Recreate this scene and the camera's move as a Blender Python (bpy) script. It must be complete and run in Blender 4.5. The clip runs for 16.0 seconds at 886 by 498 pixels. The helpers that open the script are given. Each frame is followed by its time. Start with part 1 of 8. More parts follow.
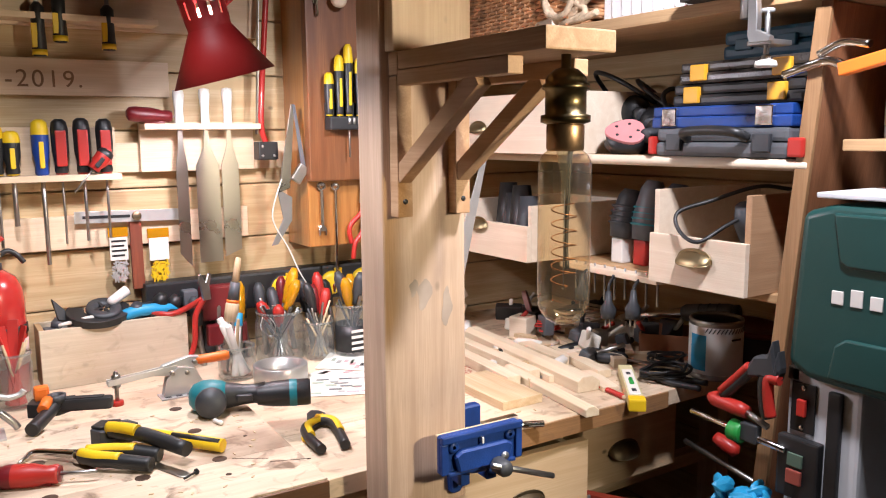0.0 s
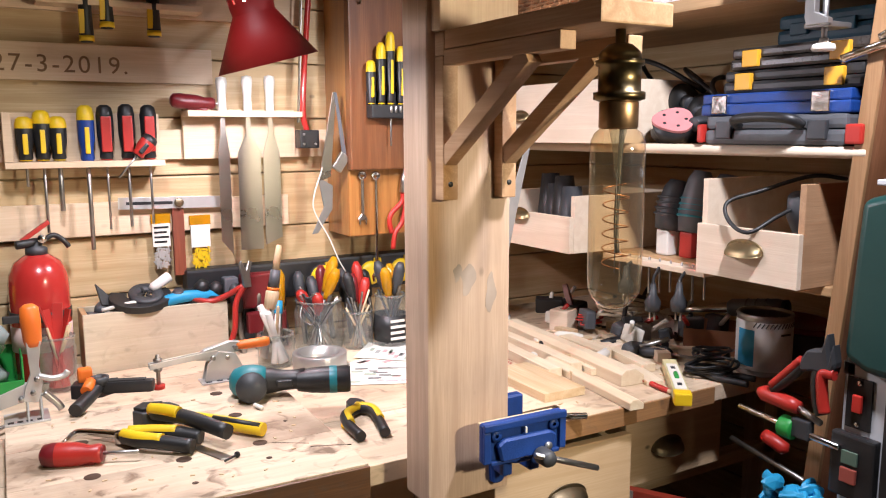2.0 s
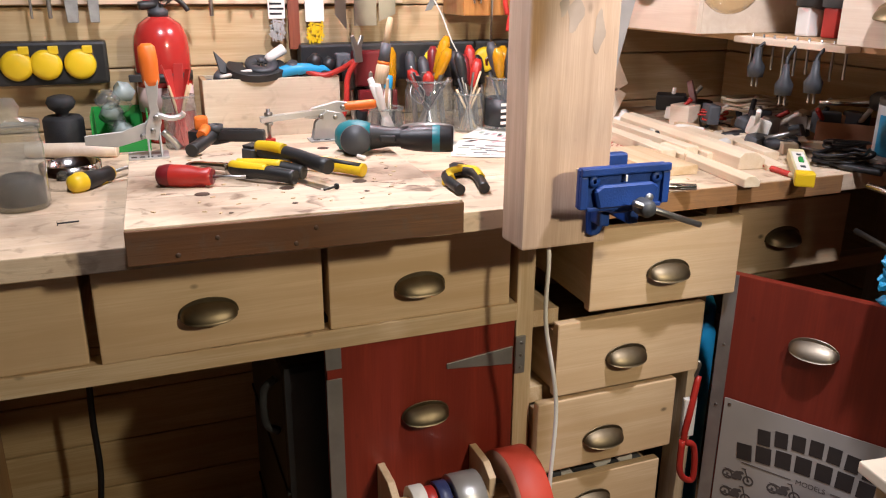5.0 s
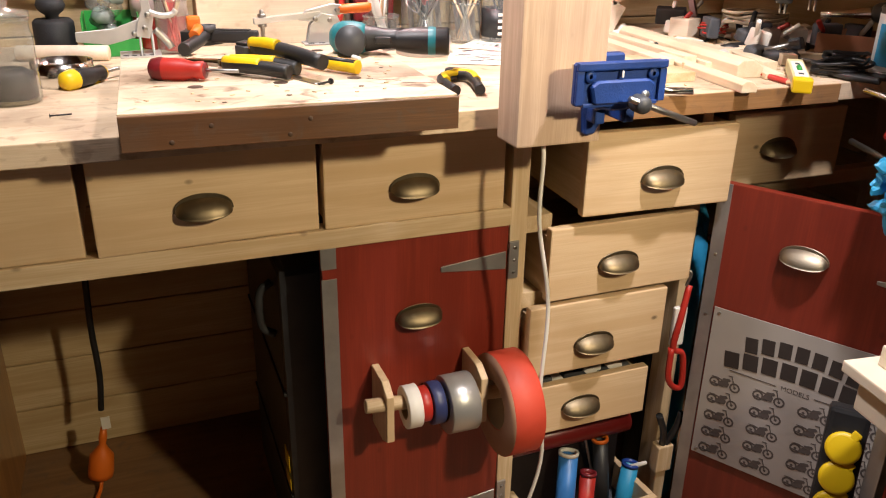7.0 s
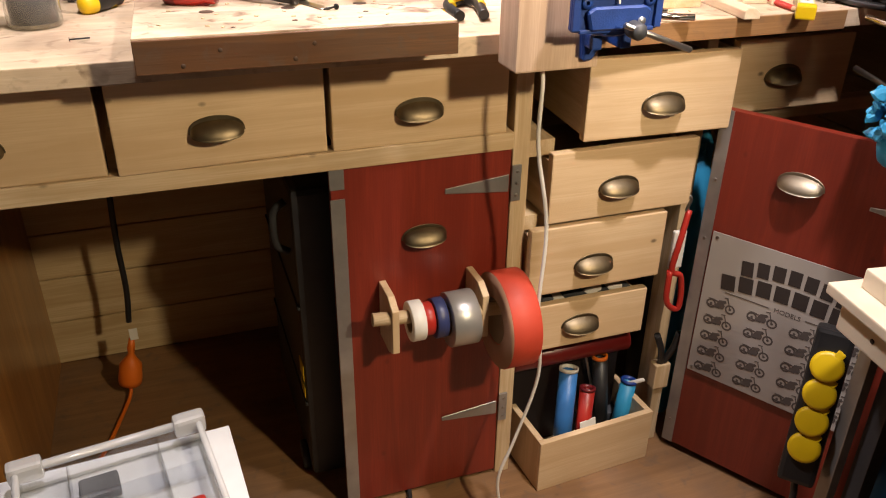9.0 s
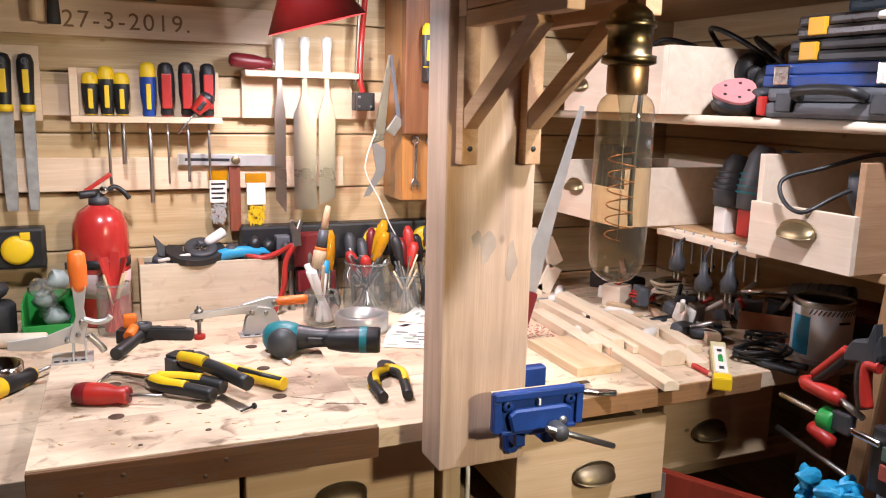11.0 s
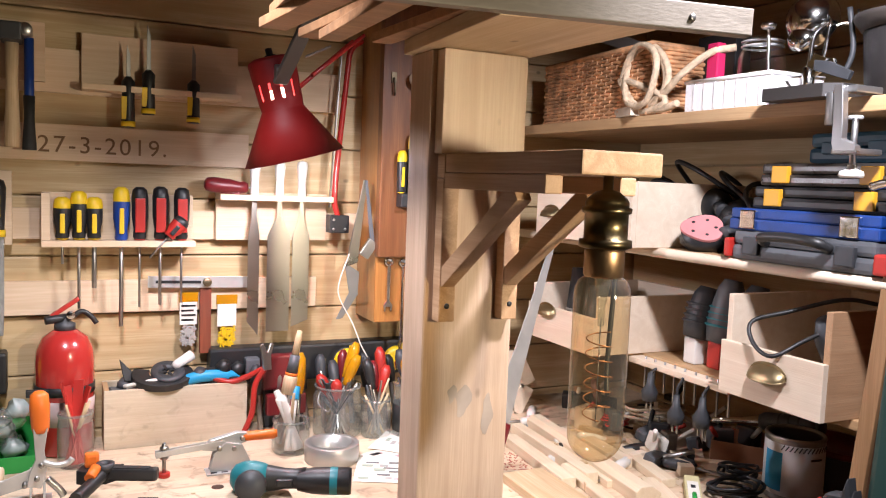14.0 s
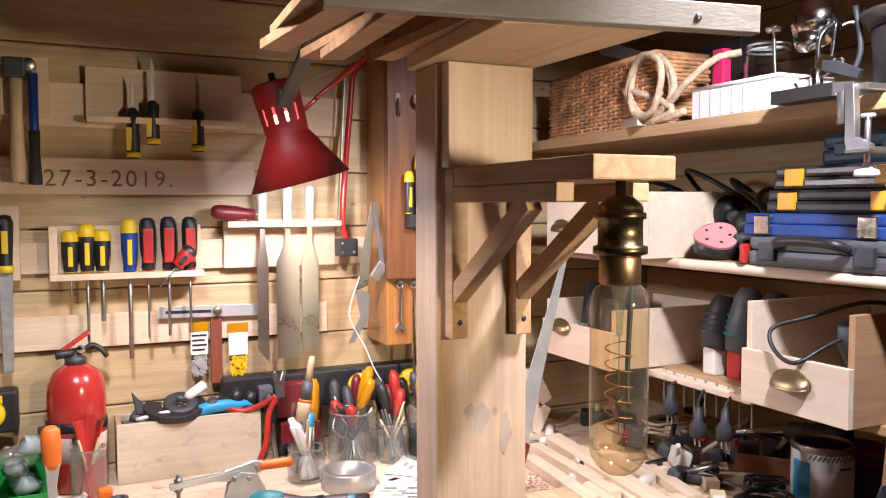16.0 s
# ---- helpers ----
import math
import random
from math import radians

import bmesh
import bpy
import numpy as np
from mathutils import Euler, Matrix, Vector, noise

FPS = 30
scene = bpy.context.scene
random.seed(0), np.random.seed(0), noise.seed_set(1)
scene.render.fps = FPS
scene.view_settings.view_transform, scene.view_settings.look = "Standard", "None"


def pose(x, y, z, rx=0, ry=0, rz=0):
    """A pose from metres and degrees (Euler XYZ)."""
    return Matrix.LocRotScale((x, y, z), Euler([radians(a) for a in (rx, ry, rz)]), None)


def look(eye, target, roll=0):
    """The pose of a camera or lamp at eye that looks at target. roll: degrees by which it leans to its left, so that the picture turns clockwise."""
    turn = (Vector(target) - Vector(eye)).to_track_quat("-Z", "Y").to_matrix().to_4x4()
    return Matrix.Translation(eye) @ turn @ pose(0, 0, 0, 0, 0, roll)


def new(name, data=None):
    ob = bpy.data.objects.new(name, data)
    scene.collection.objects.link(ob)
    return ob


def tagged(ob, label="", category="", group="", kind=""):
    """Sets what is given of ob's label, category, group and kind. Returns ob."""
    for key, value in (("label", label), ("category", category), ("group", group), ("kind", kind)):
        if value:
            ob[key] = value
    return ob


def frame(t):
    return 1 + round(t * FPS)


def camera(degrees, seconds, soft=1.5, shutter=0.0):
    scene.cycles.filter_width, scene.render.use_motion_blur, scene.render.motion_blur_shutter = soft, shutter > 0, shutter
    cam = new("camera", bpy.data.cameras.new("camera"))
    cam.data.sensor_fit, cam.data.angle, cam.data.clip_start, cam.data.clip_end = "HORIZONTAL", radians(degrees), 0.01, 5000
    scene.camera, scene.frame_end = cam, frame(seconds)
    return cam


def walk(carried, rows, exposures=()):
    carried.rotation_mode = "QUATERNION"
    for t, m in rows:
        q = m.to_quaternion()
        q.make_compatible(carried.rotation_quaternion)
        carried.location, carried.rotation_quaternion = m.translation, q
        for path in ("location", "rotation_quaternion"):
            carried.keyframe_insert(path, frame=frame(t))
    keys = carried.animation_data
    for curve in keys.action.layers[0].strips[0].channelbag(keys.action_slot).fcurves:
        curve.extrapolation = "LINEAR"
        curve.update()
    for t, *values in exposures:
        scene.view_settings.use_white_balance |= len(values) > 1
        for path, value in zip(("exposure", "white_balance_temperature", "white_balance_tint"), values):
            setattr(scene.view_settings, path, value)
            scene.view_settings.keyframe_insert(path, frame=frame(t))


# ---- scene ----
cam = camera(58.2, 16.0, soft=1.1)
PATH = [
    (0, (0.258, 0.281, 1.419), (1.334, 1.942, 1.131), -0.5),
    (0.5, (0.25, 0.281, 1.414), (1.319, 1.948, 1.132), -0.5),
    (1, (0.248, 0.294, 1.398), (1.294, 1.975, 1.113), -0.5),
    (1.5, (0.247, 0.295, 1.403), (1.269, 1.99, 1.115), -0.3),
    (2, (0.255, 0.301, 1.397), (1.257, 2.007, 1.108), -0.2),
    (2.5, (0.26, 0.306, 1.381), (1.238, 2.025, 1.084), 0.1),
    (3, (0.262, 0.305, 1.337), (1.126, 2.083, 1.031), -0.3),
    (3.5, (0.265, 0.302, 1.286), (1.053, 2.104, 0.923), -0.3),
    (4, (0.271, 0.293, 1.266), (1.017, 2.087, 0.791), -0.1),
    (4.2, (0.273, 0.288, 1.259), (1.003, 2.074, 0.734), 0.0),
    (6.3, (0.291, 0.267, 1.231), (0.956, 2.021, 0.538), 0.8),
    (6.5, (0.276, 0.27, 1.22), (0.963, 2.012, 0.518), 1.2),
    (7, (0.276, 0.25, 1.195), (0.953, 1.961, 0.411), 1.0),
    (7.5, (0.284, 0.223, 1.17), (0.939, 1.879, 0.259), 0.7),
    (8, (0.293, 0.214, 1.167), (0.926, 1.831, 0.174), 0.5),
    (8.5, (0.291, 0.201, 1.193), (0.904, 1.837, 0.219), 0.9),
    (9, (0.291, 0.187, 1.211), (0.881, 1.845, 0.261), 0.8),
    (9.5, (0.303, 0.219, 1.284), (0.936, 1.965, 0.539), 1.3),
    (10, (0.332, 0.244, 1.341), (1.004, 2.044, 0.788), 1.6),
    (10.2, (0.337, 0.255, 1.349), (1.034, 2.065, 0.863), 1.6),
    (12.3, (0.353, 0.276, 1.469), (1.22, 2.056, 1.187), 1.2),
    (12.5, (0.349, 0.282, 1.475), (1.22, 2.065, 1.229), 1.4),
    (13, (0.347, 0.285, 1.477), (1.216, 2.074, 1.262), 1.9),
    (13.5, (0.345, 0.286, 1.48), (1.214, 2.078, 1.293), 2.1),
    (14, (0.34, 0.282, 1.486), (1.204, 2.078, 1.317), 2.2),
    (14.5, (0.339, 0.289, 1.48), (1.199, 2.088, 1.317), 2.1),
    (15, (0.341, 0.296, 1.476), (1.196, 2.098, 1.322), 1.7),
    (15.5, (0.343, 0.293, 1.474), (1.192, 2.1, 1.349), 0.6),
    (16, (0.346, 0.297, 1.474), (1.189, 2.108, 1.366), -0.1),
]
EXPOSURES = [(0.0, -0.06, 6500, 7), (3.0, -0.08, 6500, 7), (4.0, -0.10, 6500, 7), (6.5, 0.26, 6600, 9), (7.5, 0.55, 7900, 6), (8.0, 0.63, 7900, 5), (9.0, 0.40, 7600, 11), (9.5, 0.27, 6600, 10), (10.0, 0.06, 6500, 8), (12.5, -0.08, 6500, 8), (16.0, -0.05, 6500, 8)]
walk(cam, [(t, look(eye, target, roll)) for t, eye, target, roll in PATH], EXPOSURES)

# ---- world and lamps ----
world = bpy.data.worlds.new("world")
scene.world = world
world.use_nodes = True
world.node_tree.nodes["Background"].inputs[0].default_value = (1.0, 0.8, 0.6, 1)
world.node_tree.nodes["Background"].inputs[1].default_value = 0.014


def lamp(name, kind, m, energy, colour, size=0.1, spot=None, blend=0.5):
    data = bpy.data.lights.new(name, kind)
    data.energy, data.color = energy, colour
    if kind == "AREA":
        data.size = size
    else:
        data.shadow_soft_size = size
    if spot:
        data.spot_size, data.spot_blend = radians(spot), blend
    ob = new(name, data)
    ob.matrix_world = m
    return ob


WARM, PALE = (1.0, 0.87, 0.66), (1.0, 0.97, 1.09)
# the bulb in the red desk lamp
lamp("desk_lamp_bulb", "POINT", pose(0.709, 1.68, 1.537), 12.5, PALE, 0.03)
# two shaded lamps hung over the bench, out of view above
lamp("bench_lamp", "SPOT", look((1.05, 0.76, 1.97), (1.22, 1.42, 0.98)), 66.0, PALE, 0.04, 100, 0.5)
lamp("bench_lamp", "SPOT", look((0.36, 1.15, 1.95), (0.46, 1.46, 0.93)), 49.0, PALE, 0.05, 97, 0.6)
# a shaded work lamp beside the camera
lamp("work_lamp", "SPOT", look((1.05, 0.12, 1.47), (0.15, 1.3, 0.78)), 46.0, WARM, 0.04, 100, 0.6)

# ---- materials ----


def nodes_of(name):
    m = bpy.data.materials.new(name)
    m.use_nodes = True
    t = m.node_tree
    return m, t, t.nodes["Principled BSDF"]


def plain(name, colour, rough=0.5, metal=0.0, vary=0.12, scale=30.0, bump=0.05, coat=0.0, wear=None):
    """Paint, plastic, metal or rubber: a base colour with faint blotches, scuffs and relief."""
    m, t, b = nodes_of(name)
    N, L = t.nodes.new, t.links.new
    tc = N("ShaderNodeTexCoord")
    n1, n2 = N("ShaderNodeTexNoise"), N("ShaderNodeTexNoise")
    n1.inputs["Scale"].default_value, n1.inputs["Detail"].default_value = scale * 0.25, 3
    n2.inputs["Scale"].default_value, n2.inputs["Detail"].default_value = scale * 4, 5
    for n in (n1, n2):
        L(tc.outputs["Object"], n.inputs["Vector"])
    ramp = N("ShaderNodeValToRGB")
    d = tuple(max(0.0, c * (1 - vary * 1.6)) for c in colour)
    l = tuple(min(1.0, c * (1 + vary)) for c in colour)
    ramp.color_ramp.elements[0].position, ramp.color_ramp.elements[1].position = 0.3, 0.7
    ramp.color_ramp.elements[0].color, ramp.color_ramp.elements[1].color = (*d, 1), (*l, 1)
    L(n1.outputs["Fac"], ramp.inputs[0])
    out = ramp.outputs[0]
    if wear:
        mix = N("ShaderNodeMix")
        mix.data_type = "RGBA"
        r2 = N("ShaderNodeValToRGB")
        r2.color_ramp.elements[0].position, r2.color_ramp.elements[1].position = 0.62, 0.7
        L(n2.outputs["Fac"], r2.inputs[0])
        L(r2.outputs[0], mix.inputs[0])
        L(out, mix.inputs[6])
        mix.inputs[7].default_value = (*wear, 1)
        out = mix.outputs[2]
    L(out, b.inputs["Base Color"])
    mr = N("ShaderNodeMapRange")
    mr.inputs[3].default_value, mr.inputs[4].default_value = max(0.02, rough - 0.12), min(1, rough + 0.12)
    L(n2.outputs["Fac"], mr.inputs[0])
    L(mr.outputs[0], b.inputs["Roughness"])
    b.inputs["Metallic"].default_value = metal
    b.inputs["Coat Weight"].default_value = coat
    if bump:
        bp = N("ShaderNodeBump")
        bp.inputs["Strength"].default_value, bp.inputs["Distance"].default_value = bump, 0.002
        L(n2.outputs["Fac"], bp.inputs["Height"])
        L(bp.outputs[0], b.inputs["Normal"])
    return m


def wood(name, light, dark, axis="x", grain=1.0, rough=0.55, knots=0.5, coat=0.0, stain=0.25, stain_colour=(0.10, 0.075, 0.06)):
    """Sawn or planed wood with its grain along one axis, growth bands, knots and stains; differs from piece to piece."""
    m, t, b = nodes_of(name)
    N, L = t.nodes.new, t.links.new
    tc, info = N("ShaderNodeTexCoord"), N("ShaderNodeObjectInfo")
    off = N("ShaderNodeVectorMath")
    off.operation = "MULTIPLY_ADD"
    off.inputs[0].default_value = (3.1, 5.7, 7.3)
    comb = N("ShaderNodeCombineXYZ")
    for k in range(3):
        L(info.outputs["Random"], comb.inputs[k])
    L(comb.outputs[0], off.inputs[1])
    L(tc.outputs["Object"], off.inputs[2])
    def mapped(along, across):
        mp = N("ShaderNodeMapping")
        mp.inputs["Scale"].default_value = [along if "xyz"[k] == axis else across for k in range(3)]
        L(off.outputs[0], mp.inputs["Vector"])
        return mp.outputs[0]
    bands, fibre, blot = N("ShaderNodeTexNoise"), N("ShaderNodeTexNoise"), N("ShaderNodeTexNoise")
    bands.inputs["Scale"].default_value, bands.inputs["Detail"].default_value = 1.0, 2
    bands.inputs["Distortion"].default_value = 1.2
    L(mapped(2.2 * grain, 34 * grain), bands.inputs["Vector"])
    fibre.inputs["Scale"].default_value, fibre.inputs["Detail"].default_value = 1.0, 6
    L(mapped(14 * grain, 420 * grain), fibre.inputs["Vector"])
    blot.inputs["Scale"].default_value, blot.inputs["Detail"].default_value = 5.0, 5
    L(off.outputs[0], blot.inputs["Vector"])
    ramp = N("ShaderNodeValToRGB")
    ramp.color_ramp.elements[0].position, ramp.color_ramp.elements[1].position = 0.32, 0.66
    ramp.color_ramp.elements[0].color, ramp.color_ramp.elements[1].color = (*dark, 1), (*light, 1)
    L(bands.outputs["Fac"], ramp.inputs[0])
    def blend(a, fac, colour, amount, mode="MIX"):
        mix = N("ShaderNodeMix")
        mix.data_type, mix.blend_type = "RGBA", mode
        mul = N("ShaderNodeMath")
        mul.operation = "MULTIPLY"
        mul.inputs[1].default_value = amount
        L(fac, mul.inputs[0])
        L(mul.outputs[0], mix.inputs[0])
        L(a, mix.inputs[6])
        mix.inputs[7].default_value = (*colour, 1)
        return mix.outputs[2]
    def steep(socket, lo, hi):
        r = N("ShaderNodeMapRange")
        r.inputs[1].default_value, r.inputs[2].default_value = lo, hi
        L(socket, r.inputs[0])
        return r.outputs[0]
    out = blend(ramp.outputs[0], steep(fibre.outputs["Fac"], 0.38, 0.68), dark, 0.7)
    out = blend(out, steep(blot.outputs["Fac"], 0.47, 0.72), stain_colour, stain)
    if stain > 0.3:
        specks = N("ShaderNodeTexNoise")
        specks.inputs["Scale"].default_value, specks.inputs["Detail"].default_value = 31.0, 4
        specks.inputs["Distortion"].default_value = 0.8
        L(off.outputs[0], specks.inputs["Vector"])
        out = blend(out, steep(specks.outputs["Fac"], 0.56, 0.74), stain_colour, stain)
    if knots:
        vor = N("ShaderNodeTexVoronoi")
        vor.inputs["Scale"].default_value = 1.0
        L(mapped(9.0, 14.0), vor.inputs["Vector"])
        out = blend(out, steep(vor.outputs["Distance"], 0.075, 0.03), tuple(c * 0.25 for c in dark), knots)
    L(out, b.inputs["Base Color"])
    b.inputs["Roughness"].default_value = rough
    b.inputs["Coat Weight"].default_value = coat
    b.inputs["Coat Roughness"].default_value = 0.2
    bp = N("ShaderNodeBump")
    bp.inputs["Strength"].default_value, bp.inputs["Distance"].default_value = 0.22, 0.0012
    L(fibre.outputs["Fac"], bp.inputs["Height"])
    L(bp.outputs[0], b.inputs["Normal"])
    return m


def glass(name, tint=(1, 1, 1), rough=0.02, milk=0.0):
    """Thin clear glass or plastic: lets light straight through, with a Fresnel gloss; milk clouds it."""
    m, t, b = nodes_of(name)
    N, L = t.nodes.new, t.links.new
    clear_, gloss, face, mix = N("ShaderNodeBsdfTransparent"), N("ShaderNodeBsdfGlossy"), N("ShaderNodeLayerWeight"), N("ShaderNodeMixShader")
    clear_.inputs[0].default_value = (*tint, 1)
    gloss.inputs["Roughness"].default_value = rough
    face.inputs[0].default_value = 0.35
    power, grow = N("ShaderNodeMath"), N("ShaderNodeMapRange")
    power.operation = "POWER"
    power.inputs[1].default_value = 2.2
    grow.inputs[3].default_value, grow.inputs[4].default_value = 0.09, 0.95
    L(face.outputs["Facing"], power.inputs[0]), L(power.outputs[0], grow.inputs[0])
    L(grow.outputs[0], mix.inputs[0]), L(clear_.outputs[0], mix.inputs[1]), L(gloss.outputs[0], mix.inputs[2])
    out = mix.outputs[0]
    if milk:
        b.inputs["Base Color"].default_value = (0.75, 0.76, 0.77, 1)
        b.inputs["Roughness"].default_value = 0.3
        m2 = N("ShaderNodeMixShader")
        m2.inputs[0].default_value = milk
        L(out, m2.inputs[1]), L(b.outputs[0], m2.inputs[2])
        out = m2.outputs[0]
    L(out, t.nodes["Material Output"].inputs["Surface"])
    return m


PINE_L, PINE_D = (0.68, 0.53, 0.35), (0.52, 0.36, 0.20)
pine_x = wood("pine_along_x", PINE_L, PINE_D, "x")
pine_y = wood("pine_along_y", PINE_L, PINE_D, "y")
pine_z = wood("pine_along_z", PINE_L, PINE_D, "z", knots=0.2)
post_wood = wood("post_wood", (0.64, 0.46, 0.335), (0.50, 0.34, 0.235), "z", knots=0.4, stain=0.29, grain=1.3, stain_colour=(0.14, 0.12, 0.11))
bench_wood = wood("bench_wood", (0.74, 0.60, 0.44), (0.62, 0.47, 0.32), "x", knots=0.3, stain=0.7, rough=0.6, stain_colour=(0.16, 0.10, 0.06))
board_wood = wood("board_wood", (0.70, 0.565, 0.42), (0.58, 0.44, 0.31), "x", knots=0.5, stain=0.95, rough=0.6, stain_colour=(0.15, 0.09, 0.05))
wall_wood = wood("wall_wood", (0.60, 0.46, 0.27), (0.46, 0.32, 0.16), "x", knots=0.6, rough=0.5, stain=0.2, stain_colour=(0.28, 0.16, 0.07))
rack_wood = wood("rack_wood", (0.72, 0.56, 0.40), (0.60, 0.44, 0.29), "x", knots=0.2, stain=0.1)
ply = wood("plywood", (0.80, 0.68, 0.54), (0.71, 0.57, 0.43), "y", knots=0.15, stain=0.15)
ply_z = wood("plywood_along_z", (0.70, 0.52, 0.33), (0.58, 0.41, 0.24), "z", knots=0.0, stain=0.12)
drawer_wood = wood("drawer_wood", (0.70, 0.52, 0.33), (0.60, 0.415, 0.24), "x", knots=0.9, stain=0.2, rough=0.42, coat=0.25, stain_colour=(0.34, 0.20, 0.09))
shelf_wood = wood("shelf_wood", (0.55, 0.36, 0.19), (0.42, 0.25, 0.12), "y", knots=0.3, stain=0.2)
dark_wood = wood("dark_varnished_wood", (0.22, 0.085, 0.030), (0.13, 0.045, 0.016), "z", knots=0.0, rough=0.35, coat=0.4)
orange_wood = wood("orange_varnished_wood", (0.44, 0.20, 0.055), (0.26, 0.10, 0.025), "z", knots=0.3, rough=0.3, coat=0.5, grain=0.5)
red_ply = wood("red_stained_plywood", (0.25, 0.030, 0.015), (0.19, 0.021, 0.011), "z", knots=0.3, rough=0.45, coat=0.2, stain=0.15, stain_colour=(0.08, 0.01, 0.008))
floor_wood = wood("floor_wood", (0.27, 0.145, 0.066), (0.20, 0.10, 0.042), "x", knots=0.3, stain=0.5, rough=0.6)
steel = plain("steel", (0.40, 0.39, 0.375), 0.36, 1.0, 0.15, 60)
chrome = plain("chrome", (0.75, 0.74, 0.72), 0.12, 1.0, 0.08, 30)
zinc = plain("zinc_plate", (0.60, 0.59, 0.57), 0.34, 0.55, 0.12, 60)
grey_metal = plain("galvanised_strip", (0.38, 0.37, 0.36), 0.45, 0.7, 0.15, 50)
brass_old = plain("aged_brass", (0.21, 0.165, 0.105), 0.47, 1.0, 0.3, 60)
brass_dark = plain("dark_bronze", (0.15, 0.11, 0.055), 0.34, 1.0, 0.25, 60)
copper_band = plain("coppery_brass", (0.34, 0.21, 0.115), 0.40, 1.0, 0.15, 60)
black = plain("black_plastic", (0.016, 0.016, 0.017), 0.45, 0, 0.3, 60)
rubber = plain("black_rubber", (0.022, 0.022, 0.023), 0.7, 0, 0.3, 90, 0.2)
dgrey = plain("dark_grey_plastic", (0.038, 0.040, 0.045), 0.5, 0, 0.2, 60)
mgrey = plain("grey_plastic", (0.09, 0.095, 0.105), 0.5, 0, 0.2, 60)
white = plain("white_plastic", (0.72, 0.69, 0.64), 0.45, 0, 0.06, 40)
paper = plain("paper", (0.74, 0.70, 0.62), 0.8, 0, 0.08, 40)
red = plain("red_plastic", (0.42, 0.025, 0.018), 0.4, 0, 0.15, 40)
red_paint = plain("red_gloss_paint", (0.42, 0.028, 0.024), 0.22, 0, 0.1, 20, 0.01, 0.5)
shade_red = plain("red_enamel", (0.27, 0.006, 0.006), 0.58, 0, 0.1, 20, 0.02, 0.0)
dark_red = plain("dark_red_plastic", (0.16, 0.012, 0.016), 0.35, 0, 0.15, 40)
yellow = plain("yellow_plastic", (0.75, 0.50, 0.015), 0.42, 0, 0.1, 40)
amber = plain("amber_plastic", (0.85, 0.42, 0.015), 0.12, 0, 0.1, 40)
amber.node_tree.nodes["Principled BSDF"].inputs["Transmission Weight"].default_value = 0.55
orange = plain("orange_plastic", (0.80, 0.17, 0.02), 0.45, 0, 0.1, 40)
blue = plain("blue_plastic", (0.012, 0.05, 0.26), 0.4, 0, 0.15, 40)
vice_blue = plain("blue_cast_iron", (0.006, 0.040, 0.20), 0.5, 0, 0.2, 90, 0.25, 0.0)
sky_blue = plain("bright_blue_plastic", (0.02, 0.30, 0.55), 0.45, 0, 0.12, 40)
petrol = plain("petrol_plastic", (0.010, 0.075, 0.135), 0.45, 0, 0.15, 40)
teal = plain("teal_plastic", (0.012, 0.17, 0.20), 0.45, 0, 0.15, 40)
green = plain("green_plastic", (0.02, 0.28, 0.05), 0.45, 0, 0.15, 40)
machine_green = plain("dark_green_paint", (0.010, 0.050, 0.045), 0.40, 0, 0.12, 20, 0.08)
clear = glass("clear_glass", (0.87, 0.90, 0.89), 0.03, 0.07)
cloudy = glass("cloudy_plastic", (0.95, 0.95, 0.95), 0.15, 0.45)
amber_glass = glass("amber_glass", (0.96, 0.86, 0.68), 0.015, 0.03)

# ---- shapes ----


def bm_box(x0, y0, z0, x1, y1, z1, bevel=0.0015):
    bm = bmesh.new()
    bmesh.ops.create_cube(bm, size=1, matrix=Matrix.Translation(((x0 + x1) / 2, (y0 + y1) / 2, (z0 + z1) / 2)) @ Matrix.Diagonal((abs(x1 - x0), abs(y1 - y0), abs(z1 - z0), 1)))
    if bevel:
        bmesh.ops.bevel(bm, geom=bm.edges[:], offset=min(bevel, 0.3 * min(abs(x1 - x0), abs(y1 - y0), abs(z1 - z0))), segments=2, affect="EDGES", profile=0.6)
    return bm


def bm_join(*bms):
    out = bmesh.new()
    for b in bms:
        me = bpy.data.meshes.new("tmp")
        b.to_mesh(me)
        out.from_mesh(me)
        bpy.data.meshes.remove(me)
        b.free()
    return out


def bm_move(bm, m):
    bm.transform(m)
    return bm


def bm_lathe(profile, seg=28, m=None):
    """A body turned round z from (radius, height) pairs."""
    bm = bmesh.new()
    rings = []
    for r, z in profile:
        if r < 1e-5:
            rings.append([bm.verts.new((0, 0, z))])
        else:
            rings.append([bm.verts.new((r * math.cos(2 * math.pi * k / seg), r * math.sin(2 * math.pi * k / seg), z)) for k in range(seg)])
    for a, b in zip(rings, rings[1:]):
        for k in range(seg):
            j = (k + 1) % seg
            q = [a[k % len(a)], a[j % len(a)], b[j % len(b)], b[k % len(b)]]
            q = list(dict.fromkeys(q))
            if len(q) > 2:
                bm.faces.new(q)
    bmesh.ops.recalc_face_normals(bm, faces=bm.faces[:])
    for f in bm.faces:
        f.smooth = True
    if m:
        bm.transform(m)
    return bm


def axis_pose(p, q):
    """Places z = 0 at p with z pointing to q."""
    return Matrix.Translation(p) @ (Vector(q) - Vector(p)).to_track_quat("Z", "Y").to_matrix().to_4x4()


